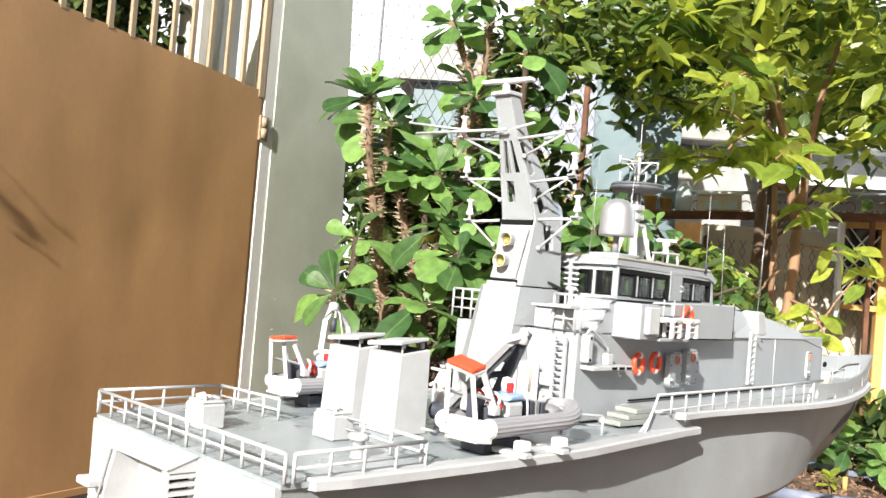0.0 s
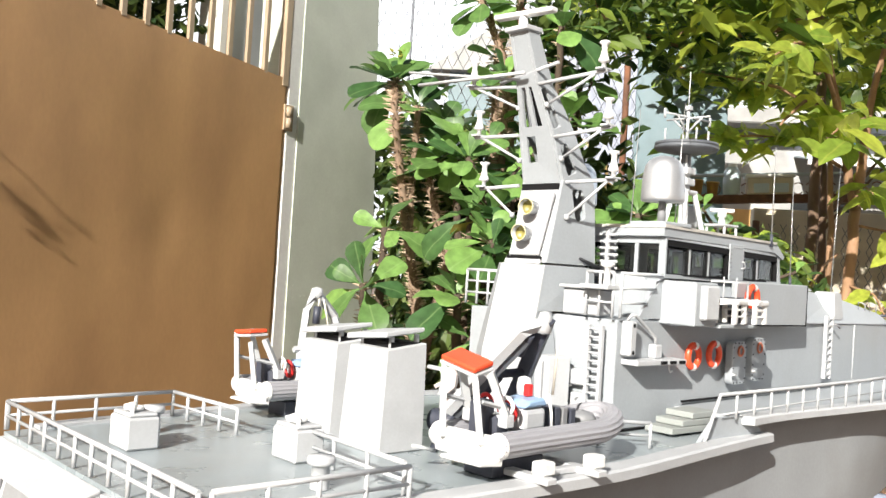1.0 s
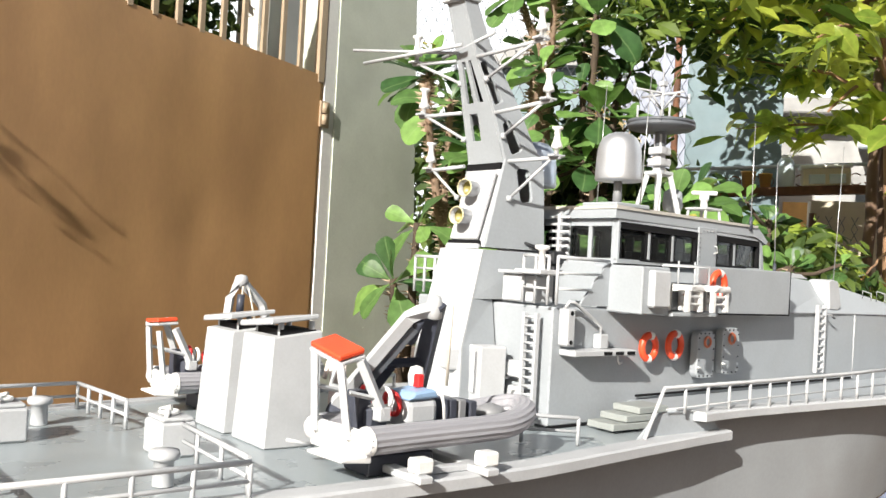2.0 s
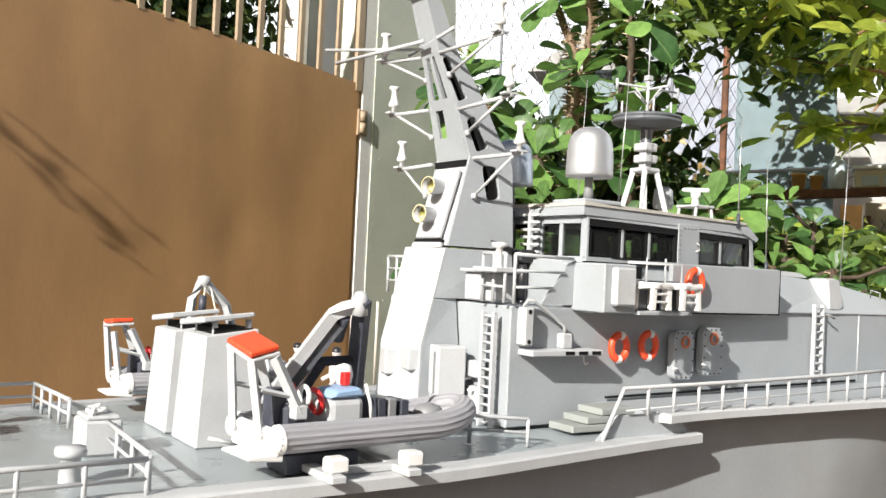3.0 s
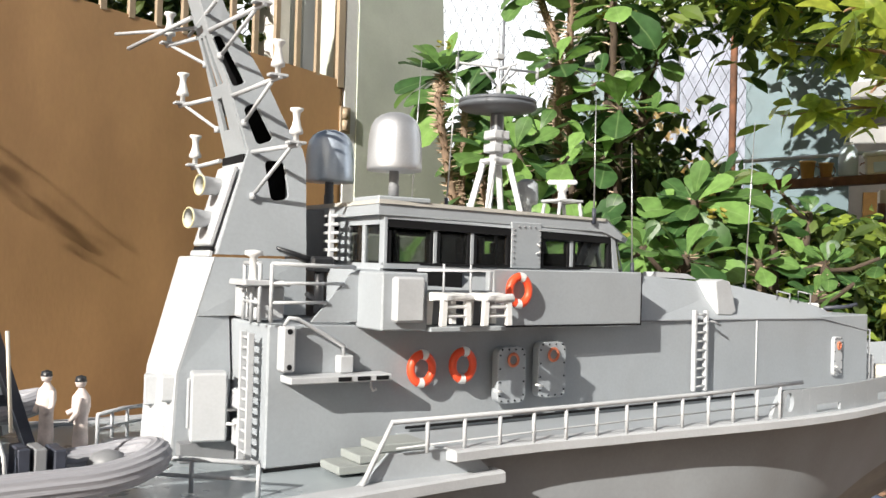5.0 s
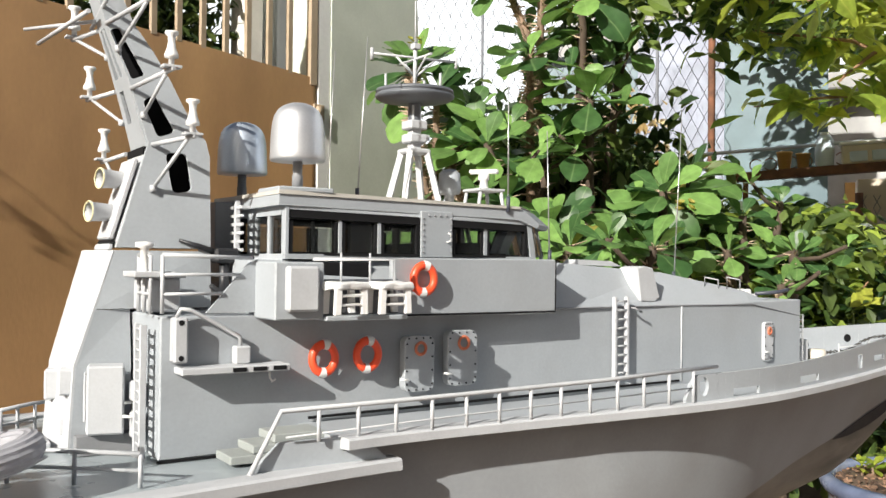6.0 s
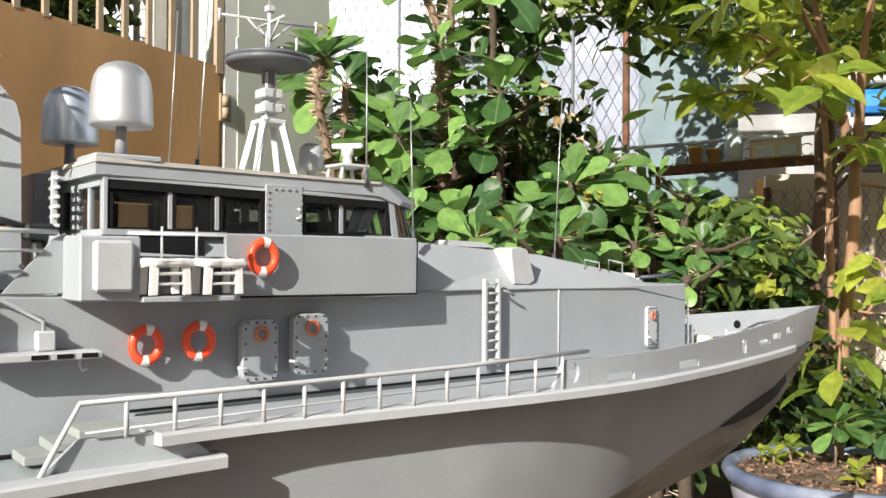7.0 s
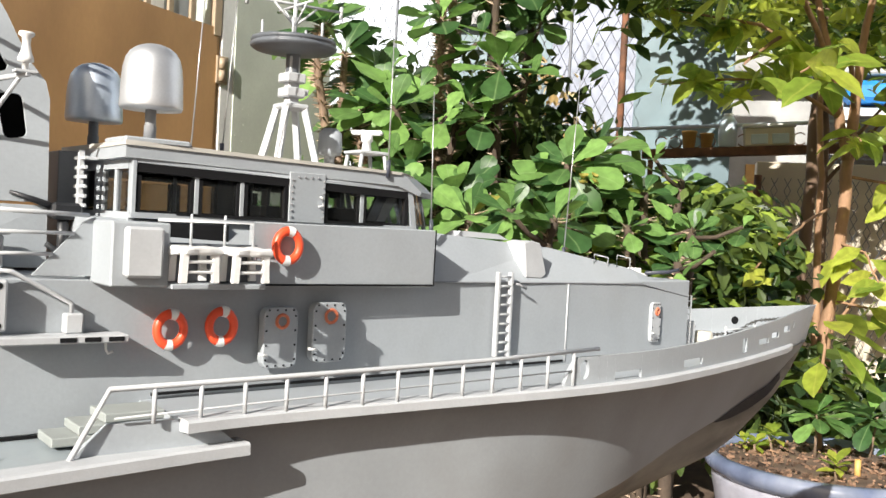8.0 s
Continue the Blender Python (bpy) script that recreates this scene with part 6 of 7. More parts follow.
# ---- distance behind the plants ----
bm = bm_()
for i in range(13):
    a = radians(-35 + 13.5 * i)
    for z in (-5, 60):
        bm.verts.new((90 * math.cos(a), 90 * math.sin(a), z))
bm.verts.ensure_lookup_table()
for i in range(12):
    bm.faces.new([bm.verts[k] for k in (2 * i, 2 * i + 2, 2 * i + 3, 2 * i + 1)])
HAZE = bpy.data.materials.new("bright_hazy_sky")
HAZE.use_nodes = True
HAZE.node_tree.nodes["Principled BSDF"].inputs["Base Color"].default_value = (0.0, 0.0, 0.0, 1)
HAZE.node_tree.nodes["Principled BSDF"].inputs["Emission Color"].default_value = (0.93, 0.97, 1.0, 1)
HAZE.node_tree.nodes["Principled BSDF"].inputs["Emission Strength"].default_value = 1.0
tagged(new("backdrop", finish("backdrop", bm, HAZE)), "bright white hazy sky beyond the garden", "sky", kind="structure")

FO = Vector((7.49, 5.57, 0))
FD = Vector((0.62, -0.785, 0)).normalized()
FNV = Vector((FD.y, -FD.x, 0))
FM = Matrix(((FD.x, -FNV.x, 0, FO.x), (FD.y, -FNV.y, 0, FO.y), (0, 0, 1, 0), (0, 0, 0, 1)))
if (FM.to_3x3() @ Vector((0, 1, 0))).dot(Vector((1, 1, 0))) < 0:
    FM = FM @ Matrix.Diagonal((1, -1, 1, 1))


def fbox(s0, s1, o0, o1, z0, z1, bev=0.004):
    return B(bm_(), s0, s1, o0, o1, z0, z1, bev, FM)


fence = thing("chain_link_fence", tuple(FO), "tall chain link fence on rusty posts", "fence")
for s in (-3.6, -2.15, -0.48, 0.0):
    part("fence_post", tube(bm_(), [FM @ Vector((s, 0, -0.3)), FM @ Vector((s, 0, 5.2))], 0.032 if s == 0 else 0.014, 8), RUST if s == 0 else WIREMESH, fence, "rusty fence post" if s == 0 else "thin grey fence post")
bm = bm_()
cell = 0.11
n = int(4.4 / cell)
for i in range(n):
    s0 = -4.3 + i * cell
    pts = []
    for k in range(int(3.6 / cell) + 1):
        pts.append(FM @ Vector((s0 + (cell * 0.52 if k % 2 else -cell * 0.02), 0.004 * (k % 2), 1.6 + k * cell)))
    tube(bm, pts, 0.0042, 3, caps=False)
    tube(bm, [FM @ Vector((2 * s0 + cell - (FM.inverted() @ p).x, -0.004, (FM.inverted() @ p).z)) for p in pts], 0.0042, 3, caps=False)
part("wire_mesh", bm, WIREMESH, fence, "galvanised wire mesh")
low = thing("low_wire_fence", tuple(FM @ Vector((4.0, -0.75, -0.3))), "rusty chain link netting before a beige wall", "fence")
bm = bm_()
for i in range(52):
    for sg in (1, -1):
        pts = [FM @ Vector((1.15 + 0.1 * i + (0.052 if (k % 2) == (sg > 0) else 0.0), -0.75 + 0.004 * sg, 0.2 + 0.1 * k)) for k in range(15)]
        tube(bm, pts, 0.004, 3, caps=False)
part("wire_mesh", bm, WIREMESH, low)
for s in (1.15, 4.1, 6.3):
    part("fence_post", tube(bm_(), [FM @ Vector((s, -0.75, -0.3)), FM @ Vector((s, -0.75, 1.62))], 0.03, 8), RUST, low)
# sheet-metal shed wall, pipe, rusty ledge with scrolls
tagged(new("shed_wall", finish("shed_wall", fbox(0.10, 0.98, 0.25, 0.45, -0.3, 4.3), TANK)), "pale blue-grey sheet metal shed wall", "wall", kind="structure")
ledge = thing("scroll_ledge", tuple(FM @ Vector((1.9, -1.2, 0))), "rusty iron ledge with a scroll railing above a beige wall", "railing")
LZ = 1.72
LM = FM @ Matrix.Translation((0.35, 0, LZ)) @ Matrix.Rotation(radians(-3.4), 4, "Y") @ Matrix.Translation((-0.35, 0, 0))
part("ledge_beam", B(bm_(), 0.25, 6.8, -1.25, -1.12, -0.03, 0.035, 0.004, LM), RUST, ledge, "rusty angle iron ledge")
part("top_pipe", tube(bm_(), [LM @ Vector((-0.1, -1.2, 0.20)), LM @ Vector((6.8, -1.2, 0.20))], 0.014, 8), IRON, ledge, "galvanised pipe")
scroll = finish("scroll", torus(torus(bm_(), pose(-0.05, 0, 0.05, 90), 0.045, 0.005, 14, 5, 0.6, 5.6), pose(0.05, 0, 0.05, 90), 0.045, 0.005, 14, 5, -2.6, 2.5), RUST)
for i in range(24):
    inst("scroll", scroll, LM @ pose(0.45 + 0.25 * i, -1.19, 0.035), ledge)
for i in range(4):
    part("ledge_post", B(bm_(), 0.3 + 2.1 * i, 0.34 + 2.1 * i, -1.24, -1.20, -0.3, LZ - 0.03 + 0.1248 * i, 0.003, FM), RUST, ledge)
tagged(new("wall_beige", finish("wall_beige", fbox(1.15, 8.5, -0.6, -0.4, -0.3, 1.74), BEIGE)), "beige stained garden wall", "wall", kind="structure")
# things standing on the ledge
def ledge_pot(s, r, h, material, label):
    c = LM @ Vector((s, -1.185, 0.034))
    p = thing("flower_pot", tuple(c), label, "flower pot", group="pots on the ledge")
    part("pot_body", lathe(bm_(), [(0.0, 0.0), (r * 0.75, 0.0), (r, h), (r * 1.08, h), (r * 1.08, h * 1.12), (r * 0.95, h * 1.12), (r * 0.9, h * 0.95), (0.0, h * 0.95)], c, 20), material, p)


ledge_pot(0.60, 0.055, 0.12, OCHRE, "small tan clay pot on the rusty ledge")
ledge_pot(0.73, 0.05, 0.10, OCHRE, "small tan clay pot on the rusty ledge")
c = LM @ Vector((0.88, -1.185, 0.034))
jar = thing("storage_jar", tuple(c), "rounded white plastic jar on the rusty ledge", "jar")
part("jar_body", lathe(bm_(), [(0.0, 0.0), (0.055, 0.0), (0.066, 0.02), (0.07, 0.11), (0.066, 0.19), (0.045, 0.225), (0.03, 0.235), (0.0, 0.235)], c, 24), PALEBLUE, jar)
part("lid", lathe(bm_(), [(0.0, 0.232), (0.036, 0.232), (0.036, 0.255), (0.0, 0.258)], c, 16), WHITE, jar, "white screw lid")
crate = thing("storage_crate", tuple(LM @ Vector((1.17, -1.18, 0.034))), "pale crate with white rim and light blue panels on the ledge", "crate")
part("crate_body", B(bm_(), 1.0, 1.36, -1.245, -1.12, 0.034, 0.175, 0.01, LM), BEIGE, crate)
part("rim", B(bm_(), 0.985, 1.375, -1.26, -1.11, 0.172, 0.20, 0.008, LM), WHITE, crate, "white rolled rim")
for i in range(2):
    part("panel", B(bm_(), 1.05 + 0.15 * i, 1.17 + 0.15 * i, -1.252, -1.24, 0.05, 0.125, 0.004, LM), PALEBLUE, crate, "light blue panel")
# house and far things
house_far = thing("far_house", tuple(FM @ Vector((5, 4.5, 0))), "stained pale rendered house behind the garden", "house")
part("wall", fbox(0.9, 9.5, 3.5, 9.0, -0.3, 3.1), RENDER, house_far)
part("roof", B(bm_(), 0.5, 10.0, 3.0, 9.5, 3.1, 3.3, 0.02, FM), RENDER, house_far)
bh = thing("blue_house", tuple(FM @ Vector((-3.2, 5, 0))), "pale blue-grey house beyond the fence", "house")
part("wall", fbox(-2.5, 0.2, 4.2, 6.5, -0.3, 3.9), TANK, bh)
roof = part("roof", prism(bm_(), [(-2.8, 3.9), (0.5, 3.9), (0.3, 4.5), (-1.9, 4.5)], 4.0, 6.6), RENDER, bh)
for v in roof.data.vertices:
    p = FM @ (v.co + ROOT[bh.name])
    v.co = p - ROOT[bh.name]
lh = thing("lavender_house", tuple(FM @ Vector((-0.5, 3.5, -0.3))), "pale lavender rendered house end beyond the fence", "house")
part("wall", fbox(-1.05, 0.3, 3.0, 4.0, -0.3, 4.05), LAVENDER, lh)
part("coping", fbox(-1.09, 0.34, 2.96, 4.04, 4.054, 4.12), RENDER, lh, "grey coping")
# ochre lattice window on the far side of the garden
lat = thing("lattice_window", tuple(FM @ Vector((2.5, -1.0, -0.3))), "ochre window frame with a white lattice grille and blue shutter", "window")
part("frame", B(B(bm_(), 2.26, 3.5, -1.06, -0.96, 1.765, 1.83, 0.004, FM), 2.26, 2.55, -1.06, -0.96, 1.06, 1.11, 0.004, FM), OCHRE, lat)
part("frame_post", B(bm_(), 2.55, 2.63, -1.06, -0.96, -0.3, 1.763, 0.004, FM), OCHRE, lat)
part("side_bar", B(bm_(), 2.215, 2.257, -1.05, -0.97, 0.95, 1.80, 0.004, FM), WHITE, lat, "white upright")
# dark pane colour carries the shade of the room behind the grille
part("pane", B(bm_(), 2.258, 2.549, -0.975, -0.965, 1.112, 1.763, 0.0, FM), DARKGLASS, lat, "dark window pane")
part("shutter", B(bm_(), 2.632, 3.4, -0.99, -0.95, 1.20, 1.763, 0.004, FM), BLUEPAINT, lat, "bright blue shutter")
part("apron", B(bm_(), 2.632, 3.4, -0.985, -0.93, -0.3, 1.196, 0.004, FM), WHITE, lat, "white painted panel")
for sg in (1, -1):
    for i in range(-3, 8):
        # each bar runs at about fifty degrees and is cut at the frame
        lo, hi = 1.112, 1.762
        x0 = 2.258 + 0.097 * i if sg > 0 else 2.549 - 0.097 * i
        ends = []
        for x, z in ((x0, lo), (x0 + sg * 0.533, hi)):
            ends.append(Vector((x, 0, z)))
        d = ends[1] - ends[0]
        u0 = max(0.0, (2.26 - ends[0].x) / d.x if sg > 0 else (2.547 - ends[0].x) / d.x)
        u1 = min(1.0, (2.547 - ends[0].x) / d.x if sg > 0 else (2.26 - ends[0].x) / d.x)
        if u1 - u0 > 0.06:
            a, b = ends[0] + d * u0, ends[0] + d * u1
            part("lattice_bar", tube(bm_(), [FM @ Vector((a.x, -1.03 - 0.007 * sg, a.z)), FM @ Vector((b.x, -1.03 - 0.007 * sg, b.z))], 0.008, 5), WHITE, lat)
tarp = tagged(new("blue_tarpaulin", finish("blue_tarpaulin", fbox(2.4, 2.98, 3.06, 3.42, 2.78, 3.04, 0.06), BLUEPAINT)), "bright blue tarpaulin bundle on an awning", "tarpaulin")
awning = thing("awning", tuple(FM @ Vector((3.5, 3.0, 2.6))), "pale blue-white sheet metal awning on the house front", "awning")
t = B(bm_(), 2.2, 6.5, -0.45, 0.43, -0.012, 0.012, 0.003, FM @ Matrix.Translation((0, 3.05, 2.70)) @ Matrix.Rotation(radians(9), 4, "X"))
part("sheet", t, PALEBLUE, awning)
part("gutter", fbox(2.2, 6.5, 2.54, 2.60, 2.55, 2.61), WHITE, awning, "white gutter")
for i in range(3):
    part("support", fbox(2.3 + 1.9 * i, 2.34 + 1.9 * i, 2.55, 2.59, -0.3, 2.55), WHITE, awning)
# doors and a window of the house front
part("door", fbox(1.35, 1.9, 3.44, 3.51, -0.3, 2.05), OCHRE, house_far, "tan wooden door")
part("window", fbox(2.2, 2.9, 3.45, 3.51, 1.35, 2.2), DARKGLASS, house_far, "dark window")
part("window", fbox(3.7, 4.5, 3.45, 3.51, 1.35, 2.2), DARKGLASS, house_far, "dark window")

# ---- foliage ----
def leaf_shape(kind):
    """Outline half-widths along a leaf of length one."""
    if kind == "obovate":
        return [(0.0, 0.02), (0.15, 0.05), (0.35, 0.14), (0.55, 0.235), (0.75, 0.285), (0.90, 0.235), (0.98, 0.11), (1.0, 0.0)]
    return [(0.0, 0.012), (0.07, 0.04), (0.20, 0.135), (0.38, 0.225), (0.56, 0.240), (0.75, 0.185), (0.90, 0.08), (1.0, 0.0)]


def leaf_verts(kind, curl, fold, wave=0.0):
    vs, fs = [], []
    prof = leaf_shape(kind)
    for i, (u, w) in enumerate(prof):
        z = -curl * u * u
        x = u * (1 - 0.25 * abs(curl) * u)
        for v in (-1, 0, 1):
            vs.append((x, v * w, z + fold * abs(v) * w + wave * math.sin(u * 9 + v) * w))
    for i in range(len(prof) - 1):
        for j in range(2):
            a = i * 3 + j
            fs.append((a, a + 1, a + 4, a + 3))
    return np.array(vs), fs


def leaf_mesh(name, kind, curl, fold, material, wave=0.0):
    vs, fs = leaf_verts(kind, curl, fold, wave)
    me = bpy.data.meshes.new(name)
    me.from_pydata([tuple(v) for v in vs], [], fs)
    for p in me.polygons:
        p.use_smooth = True
    me.materials.append(material)
    return me


EU = [leaf_mesh("leaf", "obovate", c, f, LEAF, w) for c, f, w in ((0.18, 0.15, 0.06), (0.35, 0.10, 0.10), (0.05, 0.22, 0.06), (0.5, 0.14, 0.12))]
EUY = leaf_mesh("leaf", "obovate", 0.3, 0.4, LEAF_Y, 0.2)
TL = [leaf_mesh("leaf", "ovate", c, f, TREELEAF, w) for c, f, w in ((0.2, 0.15, 0.08), (0.45, 0.10, 0.12), (0.1, 0.24, 0.08), (0.4, 0.14, 0.14))]


def leaf_pose(p, az, pitch, roll, size):
    return Matrix.Translation(p) @ Euler((roll, -pitch, az), "XYZ").to_matrix().to_4x4() @ Matrix.Diagonal((size, size, size, 1))


def rosette(plant, c, r, n, size, rng, face=None):
    n = max(5, n - 2)
    lean = Matrix.Rotation(rng.uniform(-0.1, 0.8) if face is None else face, 4, Vector((0.66, -0.75, 0)).normalized())
    lean = Matrix.Translation(c) @ Matrix.Rotation(rng.uniform(-0.6, 0.6), 4, "Z") @ lean @ Matrix.Translation(-Vector(c))
    for i in range(n):
        az = 2.4 * i + rng.uniform(-0.3, 0.3)
        f = i / max(1, n - 1)
        pitch = 1.1 * (1 - f) ** 1.4 - 0.25 * f + rng.uniform(-0.2, 0.2)
        if i == 0:
            pitch = 1.25
        s = size * (0.7 + 0.45 * f) * rng.uniform(0.85, 1.12)
        base = Vector(c) + Vector((math.cos(az), math.sin(az), 0)) * r * (0.3 + 0.7 * f) + Vector((0, 0, -0.035 * f))
        me = EUY if rng.random() < 0.014 and f > 0.5 else rng.choice(EU)
        inst("leaf", me, lean @ leaf_pose(base, az, pitch, rng.uniform(-0.35, 0.35), s), plant)


def spiny_plant(base, shoots, size, seed, label="spiny-stemmed euphorbia shrub with rosettes of broad green leaves", dark=False, spines=True, face=None):
    """base: ground point; shoots: (points of a stem, number of leaves at its tip)."""
    rng = random.Random(seed)
    pl = thing("euphorbia_shrub", base, label, "shrub", group="euphorbia shrubs")
    for pts, n, twigs in shoots:
        pts = [Vector(p) for p in pts]
        fine = []
        for a, b in zip(pts, pts[1:]):
            fine += [a.lerp(b, k / 6) + Vector((rng.uniform(-1, 1), rng.uniform(-1, 1), 0)) * 0.006 for k in range(6)]
        fine.append(pts[-1])
        st = part("stem", tube(bm_(), fine, 0.030, 8, 0.018), DARKSTEM if dark else STEM, pl, "thick spiny stem")
        if spines:
            bm = bm_()
            for a, b in zip(fine, fine[1:]):
                for k in range(15 if not dark else 4):
                    c = a.lerp(b, rng.random())
                    az = rng.uniform(0, 6.28)
                    d = Vector((math.cos(az), math.sin(az), rng.uniform(-0.1, 0.4)))
                    L = rng.uniform(0.03, 0.06)
                    tube(bm, [c + d * 0.016, c + d * (0.016 + L)], 0.0060, 3, 0.0010, caps=False)
            tagged(part("thorn_cover", bm, SPINE, st, "short grey spines"), kind="stuff")
        rosette(pl, fine[-1], 0.03, n, size, rng, face)
        for k in range(twigs):
            c = fine[rng.randrange(max(1, int(len(fine) * 0.55)), len(fine) - 1)]
            az = rng.uniform(2.6, 5.4)
            e = c + Vector((math.cos(az), math.sin(az), 0)) * rng.uniform(0.14, 0.26) + Vector((0, 0, rng.uniform(0.05, 0.2)))
            part("twig", tube(bm_(), [c, c.lerp(e, 0.5) + Vector((0, 0, -0.02)), e], 0.012, 6, 0.008), DARKSTEM, pl)
            rosette(pl, e, 0.02, rng.randint(6, 9), size * 0.85, rng)
    return pl


def flower(p, seed):
    rng = random.Random(seed)
    f = bm_()
    for i in range(7):
        c = Vector(p) + Vector((rng.uniform(-1, 1), rng.uniform(-1, 1), rng.uniform(-0.5, 0.5))) * 0.045
        lathe(f, [(0.0, 0.0), (0.012, 0.004), (0.017, 0.010)], c, 8, axis=(rng.uniform(-0.5, 0.5), rng.uniform(-0.8, 0), 1))
    return f

# ---- the row of spiny shrubs ----
spiny_plant((3.86, 4.36, -0.3), [([(3.86, 4.36, -0.3), (3.67, 3.97, 0.8), (3.61, 4.02, 1.22), (3.5, 4.01, 1.64), (3.42, 3.97, 1.89), (3.62, 4.23, 2.12)], 30, 0), ([(3.86, 4.36, -0.3), (3.67, 3.97, 0.8), (3.61, 4.02, 1.22), (3.61, 4.0, 1.94)], 12, 0), ([(3.86, 4.36, -0.3), (3.83, 3.91, 1.08), (3.77, 3.95, 1.27), (3.7, 3.98, 1.57), (3.89, 4.12, 1.86)], 14, 1)], 0.290, 11, face=0.45)
spiny_plant((3.4, 4.0, -0.3), [([(3.4, 4.0, -0.3), (3.32, 3.93, 0.42), (3.18, 3.8, 0.75), (3.1, 3.73, 0.94)], 12, 0), ([(3.4, 4.0, -0.3), (3.39, 3.98, 0.56), (3.37, 3.93, 0.99), (3.36, 3.91, 1.24)], 9, 0)], 0.240, 12, dark=True, face=0.95)
spiny_plant((3.45, 3.4, -0.3), [([(3.45, 3.4, -0.3), (3.43, 3.35, 0.42), (3.31, 3.25, 0.74), (3.26, 3.2, 0.93)], 13, 1), ([(3.45, 3.4, -0.3), (3.48, 3.34, 0.54), (3.44, 3.23, 0.96), (3.43, 3.17, 1.2)], 12, 1), ([(3.45, 3.4, -0.3), (3.49, 3.4, 0.6), (3.48, 3.39, 1.06), (3.49, 3.39, 1.33)], 13, 1)], 0.240, 13, dark=True)
spiny_plant((3.95, 3.8, -0.3), [([(3.95, 3.8, -0.3), (3.87, 3.81, 0.77), (3.81, 3.84, 1.36), (3.76, 3.85, 1.7)], 17, 1), ([(3.95, 3.8, -0.3), (3.96, 3.76, 0.74), (4.05, 3.68, 1.32), (4.09, 3.64, 1.65)], 19, 1)], 0.240, 14, dark=True)
spiny_plant((4.3, 4.0, -0.3), [([(4.3, 4.0, -0.3), (4.34, 4.14, 1.88), (4.31, 4.11, 2.13), (4.2, 4.0, 2.33)], 8, 0), ([(4.3, 4.0, -0.3), (4.21, 3.92, 0.96), (4.04, 3.75, 1.7), (3.96, 3.66, 2.13)], 16, 1), ([(4.3, 4.0, -0.3), (4.06, 3.79, 2.23), (3.96, 3.91, 2.61)], 16, 0), ([(4.3, 4.0, -0.3), (4.24, 3.92, 1.17), (4.11, 3.76, 2.07), (4.05, 3.68, 2.59)], 12, 0)], 0.240, 15)
spiny_plant((4.45, 3.75, -0.3), [([(4.45, 3.75, -0.3), (4.46, 3.75, 1.06), (4.38, 3.74, 1.88), (4.36, 3.74, 2.35)], 15, 1), ([(4.45, 3.75, -0.3), (4.52, 3.74, 0.99), (4.58, 3.71, 1.76), (4.62, 3.7, 2.2)], 12, 1), ([(4.45, 3.75, -0.3), (4.4, 3.66, 0.85), (4.22, 3.48, 1.51), (4.14, 3.39, 1.89)], 15, 1), ([(4.45, 3.75, -0.3), (4.39, 3.66, 1.08), (4.18, 3.49, 1.92), (4.09, 3.4, 2.4)], 13, 1)], 0.240, 16, dark=True)
spiny_plant((3.9, 3.0, -0.3), [([(3.9, 3.0, -0.3), (3.78, 3.08, 0.6), (3.64, 3.22, 1.06), (3.55, 3.3, 1.33)], 14, 1), ([(3.9, 3.0, -0.3), (3.79, 3.01, 0.54), (3.67, 3.02, 0.97), (3.59, 3.03, 1.21)], 17, 1), ([(3.9, 3.0, -0.3), (3.82, 3.16, 0.74), (3.74, 3.49, 1.31), (3.69, 3.65, 1.64)], 14, 1)], 0.235, 17, dark=True)
spiny_plant((4.2, 2.85, -0.3), [([(4.2, 2.85, -0.3), (4.16, 2.83, 0.62), (4.06, 2.79, 1.1), (4.02, 2.77, 1.37)], 20, 1), ([(4.2, 2.85, -0.3), (4.12, 2.86, 0.57), (3.97, 2.89, 1.02), (3.9, 2.9, 1.27)], 16, 1), ([(4.2, 2.85, -0.3), (4.23, 2.86, 0.66), (4.29, 2.88, 1.17), (4.32, 2.89, 1.46)], 14, 1)], 0.235, 18, dark=True)
spiny_plant((4.4, 2.6, -0.3), [([(4.4, 2.6, -0.3), (4.43, 2.62, 0.57), (4.41, 2.65, 1.02), (4.41, 2.66, 1.27)], 14, 1), ([(4.4, 2.6, -0.3), (4.37, 2.58, 0.5), (4.21, 2.54, 0.89), (4.14, 2.52, 1.11)], 14, 1), ([(4.4, 2.6, -0.3), (4.56, 2.66, 0.61), (4.78, 2.78, 1.09), (4.9, 2.84, 1.36)], 13, 1)], 0.150, 19, dark=True)
spiny_plant((4.1, 2.2, -0.3), [([(4.1, 2.2, -0.3), (4.16, 2.26, 0.5), (4.38, 2.37, 0.89), (4.47, 2.43, 1.11)], 14, 1), ([(4.1, 2.2, -0.3), (4.09, 2.22, 0.44), (4.18, 2.27, 0.78), (4.2, 2.29, 0.97)], 12, 1)], 0.130, 20, dark=True)
spiny_plant((3.55, 2.6, -0.3), [([(3.55, 2.6, -0.3), (3.51, 2.62, 0.5), (3.44, 2.65, 0.9), (3.4, 2.67, 1.12)], 13, 1), ([(3.55, 2.6, -0.3), (3.57, 2.57, 0.5), (3.62, 2.5, 0.9), (3.65, 2.46, 1.12)], 12, 1)], 0.205, 21, dark=True)
for i, p in enumerate(((4.28, 3.95, 2.62), (4.02, 2.62, 1.30), (4.10, 3.50, 2.36), (3.62, 4.22, 2.26))):
    fl = thing("flower_cluster", p, "salmon and cream euphorbia flowers among the leaves", "flowers", group="flower clusters")
    part("petals", flower(p, 40 + i), PETAL if i == 0 else LEAF_Y, fl)


